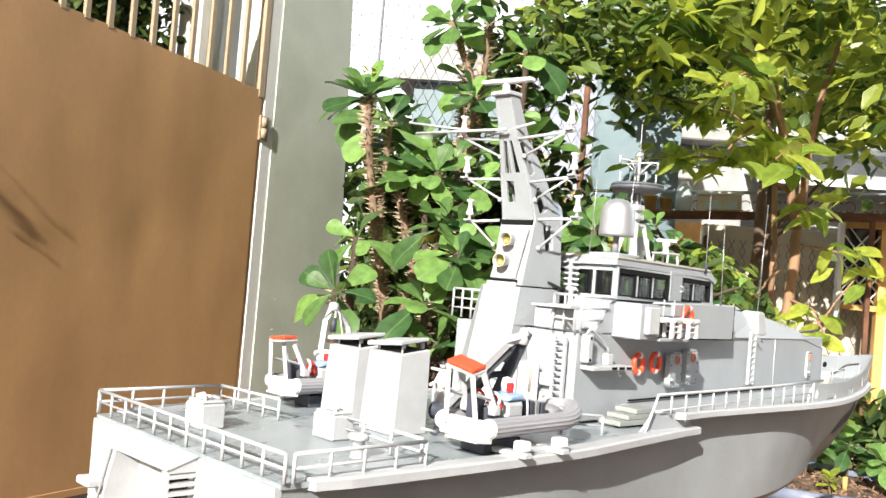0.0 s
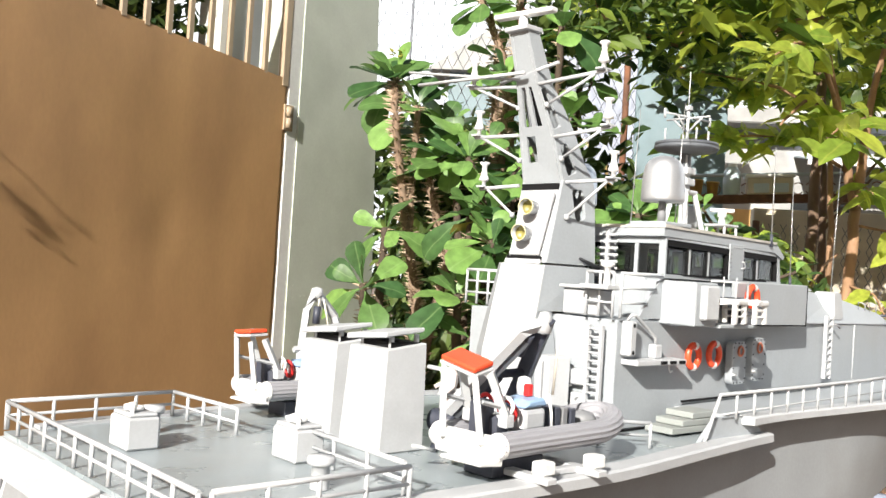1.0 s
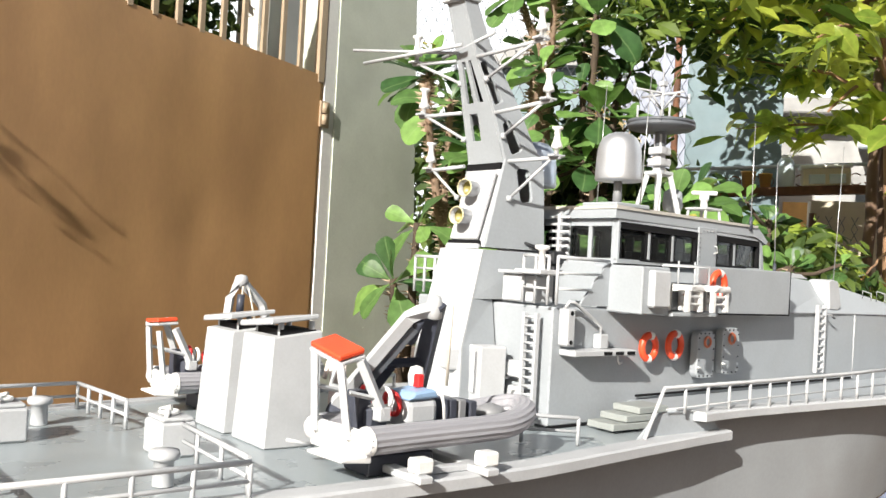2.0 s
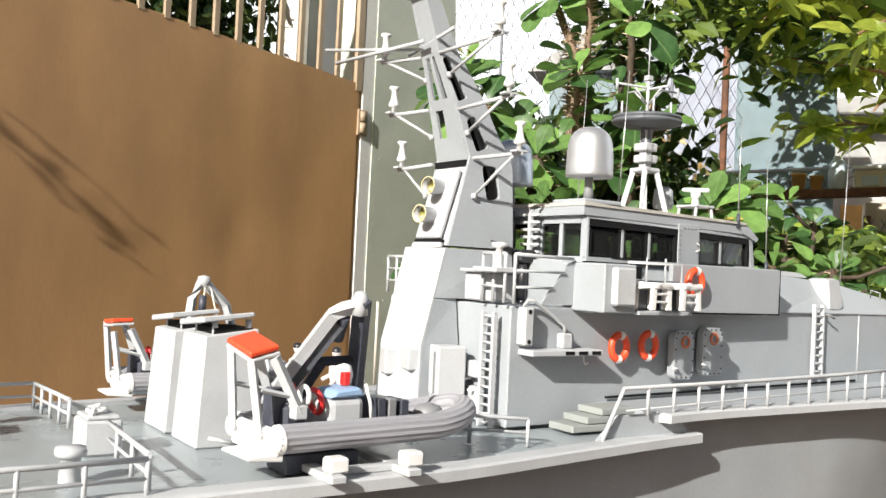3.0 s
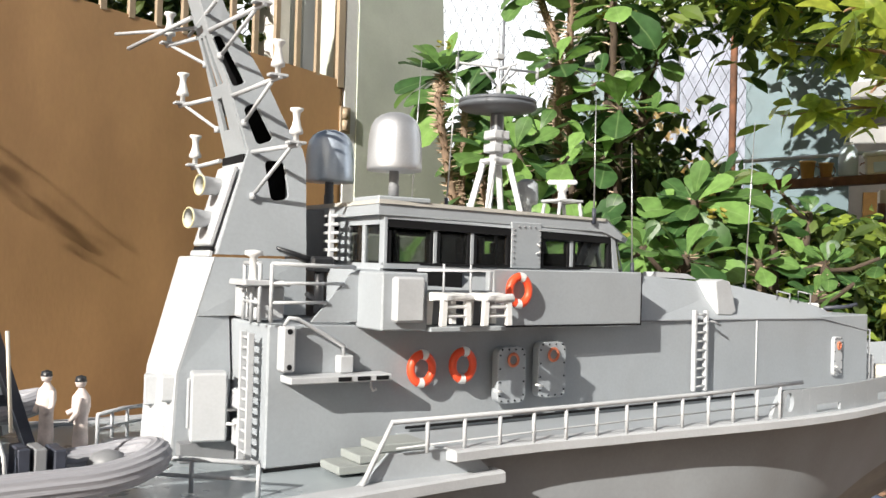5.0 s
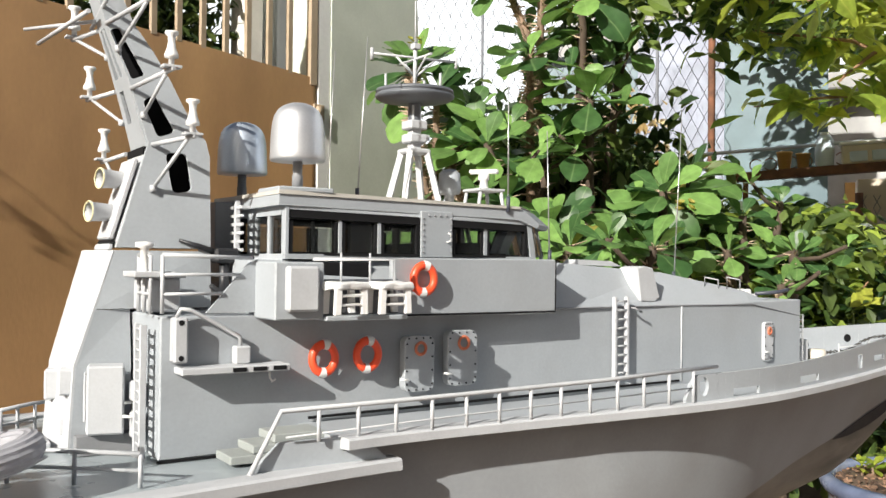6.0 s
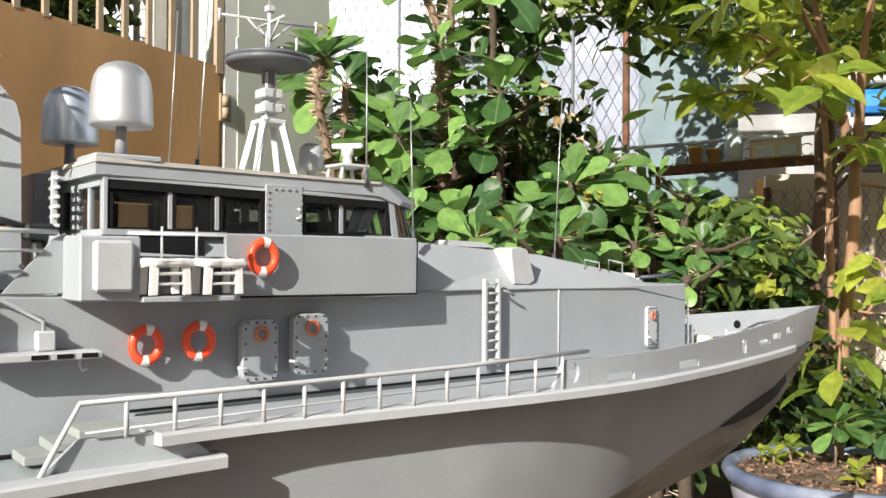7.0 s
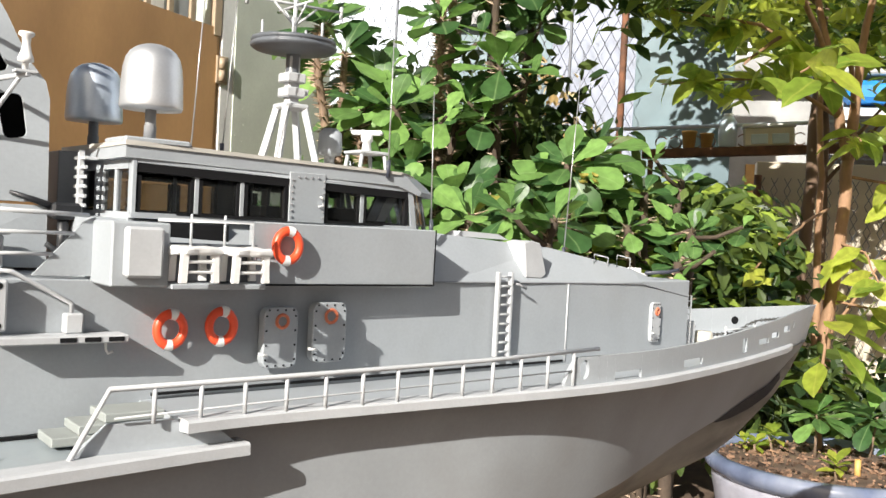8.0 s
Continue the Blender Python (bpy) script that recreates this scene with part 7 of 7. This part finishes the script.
# ---- leaf masses ----
def leaf_mass(name, blobs, count, size, material, seed, kind="ovate", shell=0.55, facing=False):
    """One sheet of many small leaves inside a list of ellipsoids (centre, radii), thin in places."""
    rs = np.random.RandomState(seed)
    vol = np.array([b[1][0] * b[1][1] * b[1][2] for b in blobs]) ** 0.8
    pick = rs.choice(len(blobs), count, p=vol / vol.sum())
    tv, tf = leaf_verts(kind, 0.3, 0.18, 0.1)
    keep = [0, 1, 2, 6, 7, 8, 12, 13, 14, 18, 19, 20, 21, 22, 23]
    tv = tv[keep]
    tf = [(i * 3 + j, i * 3 + j + 1, i * 3 + j + 4, i * 3 + j + 3) for i in range(4) for j in range(2)]
    n = len(tv)
    d = rs.normal(size=(count, 3))
    d /= np.linalg.norm(d, axis=1)[:, None]
    r = rs.uniform(shell, 1.0, count) ** 0.7 * (1 + 0.25 * np.sin(d[:, 0] * 7 + d[:, 2] * 9))
    c = np.array([blobs[p][0] for p in pick]) + d * r[:, None] * np.array([blobs[p][1] for p in pick])
    az = rs.uniform(0, 2 * np.pi, count)
    pit = rs.normal(-0.35, 0.5, count)
    rol = rs.normal(0, 0.6, count)
    if facing:
        # blades spread to both sides of their twigs and turn their upper face to the sun
        side = rs.choice([-1.0, 1.0], count)
        az = np.where(side > 0, -0.64, 2.50) + rs.normal(0, 0.65, count)
        pit = rs.normal(-0.18, 0.38, count)
        rol = side * rs.normal(0.45, 0.5, count)
    sz = size * rs.uniform(0.6, 1.25, count)
    ca, sa, cp, sp, cr, sr = np.cos(az), np.sin(az), np.cos(pit), np.sin(pit), np.cos(rol), np.sin(rol)
    X = np.stack([ca * cp, sa * cp, sp], 1)
    Y0 = np.stack([-sa, ca, 0 * az], 1)
    Z0 = np.cross(X, Y0)
    Y = Y0 * cr[:, None] + Z0 * sr[:, None]
    Z = np.cross(X, Y)
    V = c[:, None, :] + sz[:, None, None] * (tv[None, :, 0:1] * X[:, None] + tv[None, :, 1:2] * Y[:, None] + tv[None, :, 2:3] * Z[:, None])
    F = np.array(tf)[None] + (np.arange(count) * n)[:, None, None]
    me = bpy.data.meshes.new(name)
    me.from_pydata(V.reshape(-1, 3).tolist(), [], F.reshape(-1, 4).tolist())
    me.materials.append(material)
    return me


# the low blobs near the tree are dark leaves in place of its shade
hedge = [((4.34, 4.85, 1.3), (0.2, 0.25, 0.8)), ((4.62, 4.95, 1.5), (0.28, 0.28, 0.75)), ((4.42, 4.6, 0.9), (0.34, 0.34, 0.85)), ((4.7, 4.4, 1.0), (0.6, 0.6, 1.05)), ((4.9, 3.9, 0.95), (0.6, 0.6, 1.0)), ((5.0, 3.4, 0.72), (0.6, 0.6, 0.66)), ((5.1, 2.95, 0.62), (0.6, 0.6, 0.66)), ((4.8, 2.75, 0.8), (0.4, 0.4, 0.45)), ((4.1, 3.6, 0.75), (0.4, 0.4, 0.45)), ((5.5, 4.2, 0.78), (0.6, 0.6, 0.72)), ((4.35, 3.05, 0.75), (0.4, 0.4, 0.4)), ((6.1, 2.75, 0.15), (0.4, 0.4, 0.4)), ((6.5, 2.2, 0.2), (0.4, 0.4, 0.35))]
tagged(new("hedge", leaf_mass("hedge", hedge, 20000, 0.13, HEDGE, 5)), "dense dark green hedge leaves behind the shrubs, also filling in shade under the tree", "hedge", kind="stuff")
thicket = [((5.2, 3.1, 1.14), (0.34, 0.34, 0.24)), ((5.40, 2.98, 1.10), (0.32, 0.32, 0.26)), ((5.2, 2.74, 0.90), (0.28, 0.28, 0.24)), ((4.85, 2.66, 0.86), (0.28, 0.28, 0.24)), ((4.66, 2.85, 1.02), (0.26, 0.26, 0.22)), ((4.40, 2.82, 0.92), (0.25, 0.25, 0.2)), ((4.30, 2.62, 0.78), (0.25, 0.25, 0.2)), ((5.1, 3.35, 1.18), (0.28, 0.28, 0.14)), ((5.75, 3.45, 1.16), (0.38, 0.36, 0.24)), ((6.0, 3.25, 1.14), (0.30, 0.30, 0.26)), ((6.2, 3.5, 1.2), (0.34, 0.34, 0.22))]
tagged(new("thicket", leaf_mass("thicket", thicket, 3700, 0.12, THICKET, 15, shell=0.4, facing=True)), "tangle of small green leaves before the rusty ledge", "bushes", kind="stuff")
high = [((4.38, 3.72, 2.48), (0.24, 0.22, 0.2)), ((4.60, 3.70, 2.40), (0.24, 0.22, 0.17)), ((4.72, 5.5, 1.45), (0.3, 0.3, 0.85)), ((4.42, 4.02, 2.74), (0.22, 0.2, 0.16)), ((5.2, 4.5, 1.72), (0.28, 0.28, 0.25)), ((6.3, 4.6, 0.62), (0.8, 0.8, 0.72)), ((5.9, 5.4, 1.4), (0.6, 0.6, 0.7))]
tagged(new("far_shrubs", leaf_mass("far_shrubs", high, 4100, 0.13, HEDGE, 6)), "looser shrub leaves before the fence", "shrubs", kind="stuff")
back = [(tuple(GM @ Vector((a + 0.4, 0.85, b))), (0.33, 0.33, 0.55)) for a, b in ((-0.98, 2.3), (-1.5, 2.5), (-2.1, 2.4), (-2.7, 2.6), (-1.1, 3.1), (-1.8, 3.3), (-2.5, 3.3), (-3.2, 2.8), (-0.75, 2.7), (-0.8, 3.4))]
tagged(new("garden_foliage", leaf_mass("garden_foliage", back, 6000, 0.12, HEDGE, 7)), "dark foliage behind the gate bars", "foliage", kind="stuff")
dry = [((6.2, 5.25, 2.15), (0.22, 0.25, 0.3)), ((6.3, 5.0, 1.8), (0.25, 0.25, 0.2)), ((4.9, 4.75, 1.55), (0.22, 0.22, 0.12))]
tagged(new("dry_leaves", leaf_mass("dry_leaves", dry, 260, 0.12, DRYLEAF, 18)), "sunlit dry yellow leaves behind the shrubs", "leaves", kind="stuff")


FAROFF = Vector((0.9, -0.1, 1.05))
far = [((8.1, 4.7, 3.55), (0.7, 0.7, 0.5)), ((8.9, 5.4, 4.1), (0.8, 0.8, 0.5)), ((9.2, 4.4, 4.1), (0.9, 0.9, 0.5)), ((8.8, 5.2, 3.5), (0.9, 0.9, 0.5)), ((9.2, 4.0, 3.4), (1.0, 0.9, 0.6)), ((9.6, 2.9, 3.3), (1.0, 0.9, 0.7)), ((8.2, 6.2, 3.75), (0.5, 0.5, 0.3))]
far = [(tuple(FAROFF + 1.5 * (Vector(c) - FAROFF)), tuple(1.5 * q for q in r)) for c, r in far]
tagged(new("far_trees", leaf_mass("far_trees", far, 5200, 0.33, CROWN, 8)), "distant garden trees beyond the wall", "trees", kind="stuff")


# ---- the broad-leaved tree ----
def limb(bm, pts, r0, r1, rng, wob=0.007):
    fine = []
    pts = [Vector(p) for p in pts]
    for a, b in zip(pts, pts[1:]):
        fine += [a.lerp(b, k / 5) + Vector((rng.uniform(-wob, wob), rng.uniform(-wob, wob), 0)) for k in range(5)]
    fine.append(pts[-1])
    tube(bm, fine, r0, 9, r1)
    return fine


rng = random.Random(21)
TX, TY = 6.42, 2.87
tree = thing("broadleaf_tree", (TX, TY, -0.3), "broad-leaved garden tree with slim orange-brown stems", "tree")
bm = bm_()
limb(bm, [(TX, TY, -0.32), (6.42, 2.89, 0.57), (6.44, 2.84, 1.1), (6.45, 2.82, 1.62)], 0.040, 0.036, rng, 0.008)
trunk = part("trunk", bm, BARK, tree, "orange-brown trunk")
bm = bm_()
limb(bm, [(6.46, 2.98, -0.3), (6.41, 2.95, 0.71), (6.38, 2.95, 1.49), (6.25, 2.93, 2.1)], 0.026, 0.018, rng, 0.008)
part("trunk", bm, BARK, tree)
bm = bm_()
limb(bm, [(6.44, 2.86, 0.55), (6.55, 2.66, 0.95), (6.7, 2.45, 1.35)], 0.011, 0.006, rng, 0.006)
part("limb", bm, BARK, tree)
stems = [
    ([(6.45, 2.82, 1.60), (6.35, 2.84, 1.85), (6.23, 2.85, 2.14), (6.0, 2.9, 2.8)], 0.036, 0.016),
    ([(6.45, 2.82, 1.60), (6.38, 2.76, 1.9), (6.29, 2.70, 2.22), (6.2, 2.5, 2.9)], 0.038, 0.016),
    ([(6.35, 2.84, 1.85), (5.9, 2.75, 2.15), (5.45, 2.70, 2.15), (5.07, 2.63, 1.95)], 0.020, 0.006),
    ([(6.38, 2.76, 1.90), (5.9, 2.55, 2.1), (5.5, 2.45, 2.02), (5.18, 2.39, 1.90)], 0.018, 0.005),
    ([(6.23, 2.85, 2.14), (5.4, 2.6, 2.45), (4.8, 2.42, 2.32), (4.35, 2.28, 2.15)], 0.018, 0.005),
    ([(6.40, 2.90, 1.30), (5.9, 2.75, 1.2), (5.3, 2.55, 1.05), (4.95, 2.42, 0.95)], 0.010, 0.004),
    ([(6.0, 2.9, 2.8), (5.3, 3.1, 2.85), (4.9, 3.2, 2.5)], 0.014, 0.005),
    ([(6.35, 2.84, 1.85), (6.0, 3.05, 2.05), (5.72, 3.25, 2.02), (5.57, 3.55, 2.0)], 0.014, 0.004),
    ([(6.0, 2.9, 2.8), (5.6, 3.6, 2.62), (5.25, 3.95, 2.72), (4.75, 3.95, 3.0)], 0.03, 0.02),
    ([(6.23, 2.85, 2.14), (5.9, 3.1, 2.35), (5.65, 3.4, 2.42), (5.5, 3.7, 2.5)], 0.014, 0.004),
]
tips = []
for pts, r0, r1 in stems:
    bm = bm_()
    tips.append(limb(bm, pts, r0, r1, rng))
    part("limb", bm, BARK, tree, "orange-brown limb")
# single leaves on the near branches
for k, lo, hi, n in ((2, 0.24, 0.34, 17), (3, 0.24, 0.34, 16), (4, 0.18, 0.25, 28), (5, 0.15, 0.20, 13), (6, 0.2, 0.28, 30), (7, 0.17, 0.27, 40), (9, 0.16, 0.25, 36)):
    pts = tips[k]
    for i in range(n):
        u = (0.6 if k == 5 else 0.35) + (0.4 if k == 5 else 0.65) * (i / (n - 1))
        j = min(len(pts) - 1, int(u * (len(pts) - 1)))
        p = pts[j] + Vector((rng.uniform(-1, 1), rng.uniform(-1, 1), rng.uniform(-0.7, 0.5))) * 0.13
        way = rng.choice((-1, 1))
        inst("leaf", rng.choice(TL), leaf_pose(p, (-0.64 if way > 0 else 2.5) + rng.gauss(0, 0.6), rng.gauss(-0.12, 0.33), way * rng.gauss(0.55, 0.45), rng.uniform(lo, hi) * 0.92), tree)
# low leafy twigs on the trunk
twigs = random.Random(58)
for pts, n, lo, hi in (([(6.44, 2.84, 1.10), (6.32, 2.62, 1.05), (6.18, 2.45, 0.88)], 15, 0.17, 0.25), ([(6.45, 2.82, 1.50), (6.60, 2.55, 1.45), (6.72, 2.34, 1.25)], 17, 0.18, 0.26), ([(6.45, 2.82, 1.60), (6.22, 2.68, 1.74), (6.02, 2.52, 1.66)], 13, 0.17, 0.25), ([(6.43, 2.87, 0.75), (6.45, 2.60, 0.72), (6.42, 2.38, 0.60)], 13, 0.16, 0.22)):
    bm = bm_()
    way_pts = limb(bm, pts, 0.010, 0.004, twigs)
    part("limb", bm, BARK, tree)
    for i in range(n):
        p = way_pts[int((0.3 + 0.7 * i / (n - 1)) * (len(way_pts) - 1))] + Vector((twigs.uniform(-1, 1), twigs.uniform(-1, 1), twigs.uniform(-0.8, 0.5))) * 0.10
        way = twigs.choice((-1, 1))
        inst("leaf", twigs.choice(TL), leaf_pose(p, (-0.64 if way > 0 else 2.5) + twigs.gauss(0, 0.6), twigs.gauss(-0.25, 0.35), way * twigs.gauss(0.55, 0.45), twigs.uniform(lo, hi)), tree)
crown = [((5.9, 2.9, 2.95), (0.6, 0.55, 0.3)), ((6.4, 2.3, 3.0), (0.6, 0.6, 0.45)), ((5.6, 2.4, 3.1), (0.6, 0.5, 0.25)), ((4.8, 2.6, 2.65), (0.5, 0.5, 0.35)), ((6.5, 2.2, 2.5), (0.5, 0.5, 0.3)), ((6.9, 2.7, 2.5), (0.5, 0.5, 0.6)), ((7.0, 3.6, 2.75), (0.6, 0.6, 0.4))]
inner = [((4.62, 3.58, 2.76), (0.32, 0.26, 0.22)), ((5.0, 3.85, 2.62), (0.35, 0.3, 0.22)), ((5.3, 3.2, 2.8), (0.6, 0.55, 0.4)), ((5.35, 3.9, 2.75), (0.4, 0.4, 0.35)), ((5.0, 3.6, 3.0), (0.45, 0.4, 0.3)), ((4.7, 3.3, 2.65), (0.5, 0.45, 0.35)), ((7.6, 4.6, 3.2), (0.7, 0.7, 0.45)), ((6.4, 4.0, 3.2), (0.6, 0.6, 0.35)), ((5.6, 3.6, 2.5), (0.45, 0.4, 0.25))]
for name, blobs, count, size, material, seed, facing, label in (("inner_crown", inner, 1750, 0.145, INNER, 19, True, "inner leaves with shade put into their dark green"), ("crown", crown, 1250, 0.19, CROWN, 9, True, "yellow-green crown of broad leaves")):
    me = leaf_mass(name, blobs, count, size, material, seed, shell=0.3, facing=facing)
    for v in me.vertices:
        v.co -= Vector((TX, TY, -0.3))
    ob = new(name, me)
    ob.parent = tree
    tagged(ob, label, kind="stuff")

rng = random.Random(33)
for x, y, lean, r in ((7.12, 3.47, 0.10, 0.052), (7.30, 3.42, -0.06, 0.036)):
    old = thing("slim_tree", (x, y, -0.3), "dark slender tree trunk before the rusty ledge", "tree", group="slender trees")
    bm = bm_()
    pts = limb(bm, [(x, y, -0.32), (x, y + 0.02, 0.8), (x - 0.03, y - lean * 0.4, 1.7), (x - 0.10, y - lean, 2.7)], r, r * 0.7, rng, 0.012)
    part("trunk", bm, DARKBARK, old)
    for k in range(3):
        bm = bm_()
        a = pts[-1 - 3 * k]
        limb(bm, [a, a + Vector((-0.15 + 0.12 * k, 0.25 - 0.22 * k, 0.25)), a + Vector((-0.3 + 0.25 * k, 0.5 - 0.5 * k, 0.65))], r * 0.45, r * 0.15, rng, 0.01)
        part("limb", bm, DARKBARK, old)

# ---- glazed pot with low plants ----
PX, PY, PZ, PK = 4.20, 1.60, -0.155, 0.91
SZ = 0.294
slab = tagged(new("plinth", finish("plinth", B(bm_(), PX - 0.3, PX + 0.3, PY - 0.3, PY + 0.3, -0.3, PZ, 0.01), BEIGE)), "low concrete plinth under the pot", "plinth")
pot = thing("glazed_pot", (PX, PY, PZ), "large blue glazed ceramic pot full of soil", "plant pot")
part("bowl", lathe(bm_(), [(r * PK, z * PK) for r, z in ((0.0, 0.0), (0.26, 0.0), (0.30, 0.03), (0.39, 0.25), (0.425, 0.42), (0.425, 0.47), (0.40, 0.47), (0.40, 0.44), (0.0, 0.44))], (PX, PY, PZ), 56), POT, pot)
part("rim", lathe(bm_(), [(r * PK, z * PK) for r, z in ((0.40, 0.455), (0.43, 0.450), (0.455, 0.475), (0.462, 0.50), (0.450, 0.52), (0.425, 0.525), (0.405, 0.51), (0.40, 0.455))], (PX, PY, PZ), 64), POTRIM, pot, "dark blue glazed rolled rim")
bm = bm_()
bmesh.ops.create_circle(bm, cap_ends=True, cap_tris=True, segments=40, radius=0.405 * PK)
bmesh.ops.subdivide_edges(bm, edges=bm.edges[:], cuts=4, use_grid_fill=True)
for v in bm.verts:
    v.co = Vector((PX + v.co.x, PY + v.co.y, SZ + 0.012 * noise.noise(v.co * 12)))
part("soil", bm, SOIL, pot, "dark soil with bark chips", True)
bm = bm_()
for i in range(520):
    a, r = rng.uniform(0, 6.28), 0.36 * math.sqrt(rng.random())
    m = Matrix.Translation((PX + r * math.cos(a), PY + r * math.sin(a), SZ + 0.005)) @ Euler((rng.uniform(-0.6, 0.6), rng.uniform(-0.6, 0.6), rng.uniform(0, 6))).to_matrix().to_4x4()
    L = 0.004 + 0.014 * rng.random() ** 2
    B(bm, -L, L, -L * 0.5, L * 0.5, -0.003, 0.003, 0.0, m)
ob = part("bark_litter", bm, LITTER, pot, "brown bark litter")
tagged(ob, kind="stuff")


def low_plant(x, y, h, n, size, seed, me_list):
    r = random.Random(seed)
    pl = thing("potted_seedling", (x, y, SZ - 0.003), "low green leafy plant in the pot soil", "plant", group="potted seedlings")
    part("stem", tube(bm_(), [(x, y, SZ - 0.008), (x + r.uniform(-0.02, 0.02), y + r.uniform(-0.02, 0.02), SZ + 0.007 + h)], 0.006, 6, 0.004), STEM, pl)
    for i in range(n):
        az, f = 2.4 * i + r.uniform(-0.3, 0.3), i / n
        inst("leaf", r.choice(me_list), leaf_pose((x, y, SZ + 0.017 + h * (1 - (0.25 if h > 0.1 else 0.75) * f)), az, 1.0 * (1 - f) - (0.3 if h > 0.1 else 0.1) + r.uniform(-0.2, 0.2), r.uniform(-0.3, 0.3), size * r.uniform(0.7, 1.1)), pl)


def sapling(x, y):
    r = random.Random(91)
    pl = thing("potted_sapling", (x, y, SZ - 0.003), "young broad-leaved sapling in the pot soil", "plant")
    pts = [Vector((x, y, SZ - 0.008)), Vector((x - 0.01, y + 0.01, SZ + 0.25)), Vector((x + 0.01, y, SZ + 0.52))]
    part("stem", tube(bm_(), pts, 0.009, 7, 0.005), BARK, pl)
    for i in range(15):
        p = pts[1].lerp(pts[2], i / 14) if i > 1 else pts[1]
        az = 2.4 * i + r.uniform(-0.3, 0.3)
        twig = p + Vector((math.cos(az), math.sin(az), 0.25)) * 0.06
        inst("leaf", TL[i % 4], leaf_pose(twig, az, r.uniform(-0.5, 0.2), r.uniform(-0.4, 0.4), r.uniform(0.17, 0.23)), pl)


low_plant(4.28, 1.69, 0.15, 18, 0.15, 61, EU)
low_plant(4.46, 1.58, 0.15, 18, 0.15, 62, EU)
low_plant(4.30, 1.36, 0.12, 16, 0.14, 68, EU)
for x, y, h, n, size, seed in ((4.20, 1.81, 0.06, 12, 0.08, 67), (4.09, 1.86, 0.03, 9, 0.06, 63), (4.05, 1.48, 0.04, 10, 0.08, 64), (4.12, 1.83, 0.03, 8, 0.06, 66)):
    low_plant(x, y, h, n, size, seed, TL)
sapling(4.40, 1.74)
cane = thing("cut_cane", (4.15, 1.46, SZ - 0.003), "short cut pale cane standing in the pot soil", "cane")
part("stub", tube(bm_(), [(4.15, 1.46, SZ - 0.008), (4.152, 1.462, SZ + 0.06)], 0.011, 8), OCHRE, cane)

# ---- garden tree beside the gate, one drooping branch of which shades it ----
rng = random.Random(77)
side = thing("gate_tree", (-3.25, 2.67, -0.3), "slim garden tree with a drooping branch beside the gate", "tree")
part("trunk", tube(bm_(), [(-3.25, 2.67, -0.3), (-3.25, 2.67, 1.5), (-3.2, 2.68, 3.2)], 0.07, 9, 0.04), BARK, side)
for dz, dx, off in ((0.0, 0.0, 0.0), (-0.13, 0.06, 0.03), (0.14, -0.12, -0.02), (0.06, 0.02, 0.05)):
    pts = [Vector((-3.2, 2.68, 3.2)) + Vector((0.9563, 0.2924, 0)) * (3.36 + dx) * u + Vector((0.2924, -0.9563, 0)) * off * u + Vector((0, 0, -0.05 * u - 0.95 * u ** 3 + dz * u)) for u in np.linspace(0, 1, 13)]
    part("limb", tube(bm_(), pts, 0.010, 6, 0.0015), BARK, side)
    for i in range(6):
        p = pts[12].lerp(pts[10], i / 5.5)
        inst("leaf", rng.choice(TL), leaf_pose(p, 0.297 + rng.uniform(-0.12, 0.12), -0.5 - 0.25 * (i % 2) + rng.uniform(-0.15, 0.15), 1.45, rng.uniform(0.15, 0.24)) @ Matrix.Diagonal((1, 0.45, 0.3, 1)), side)
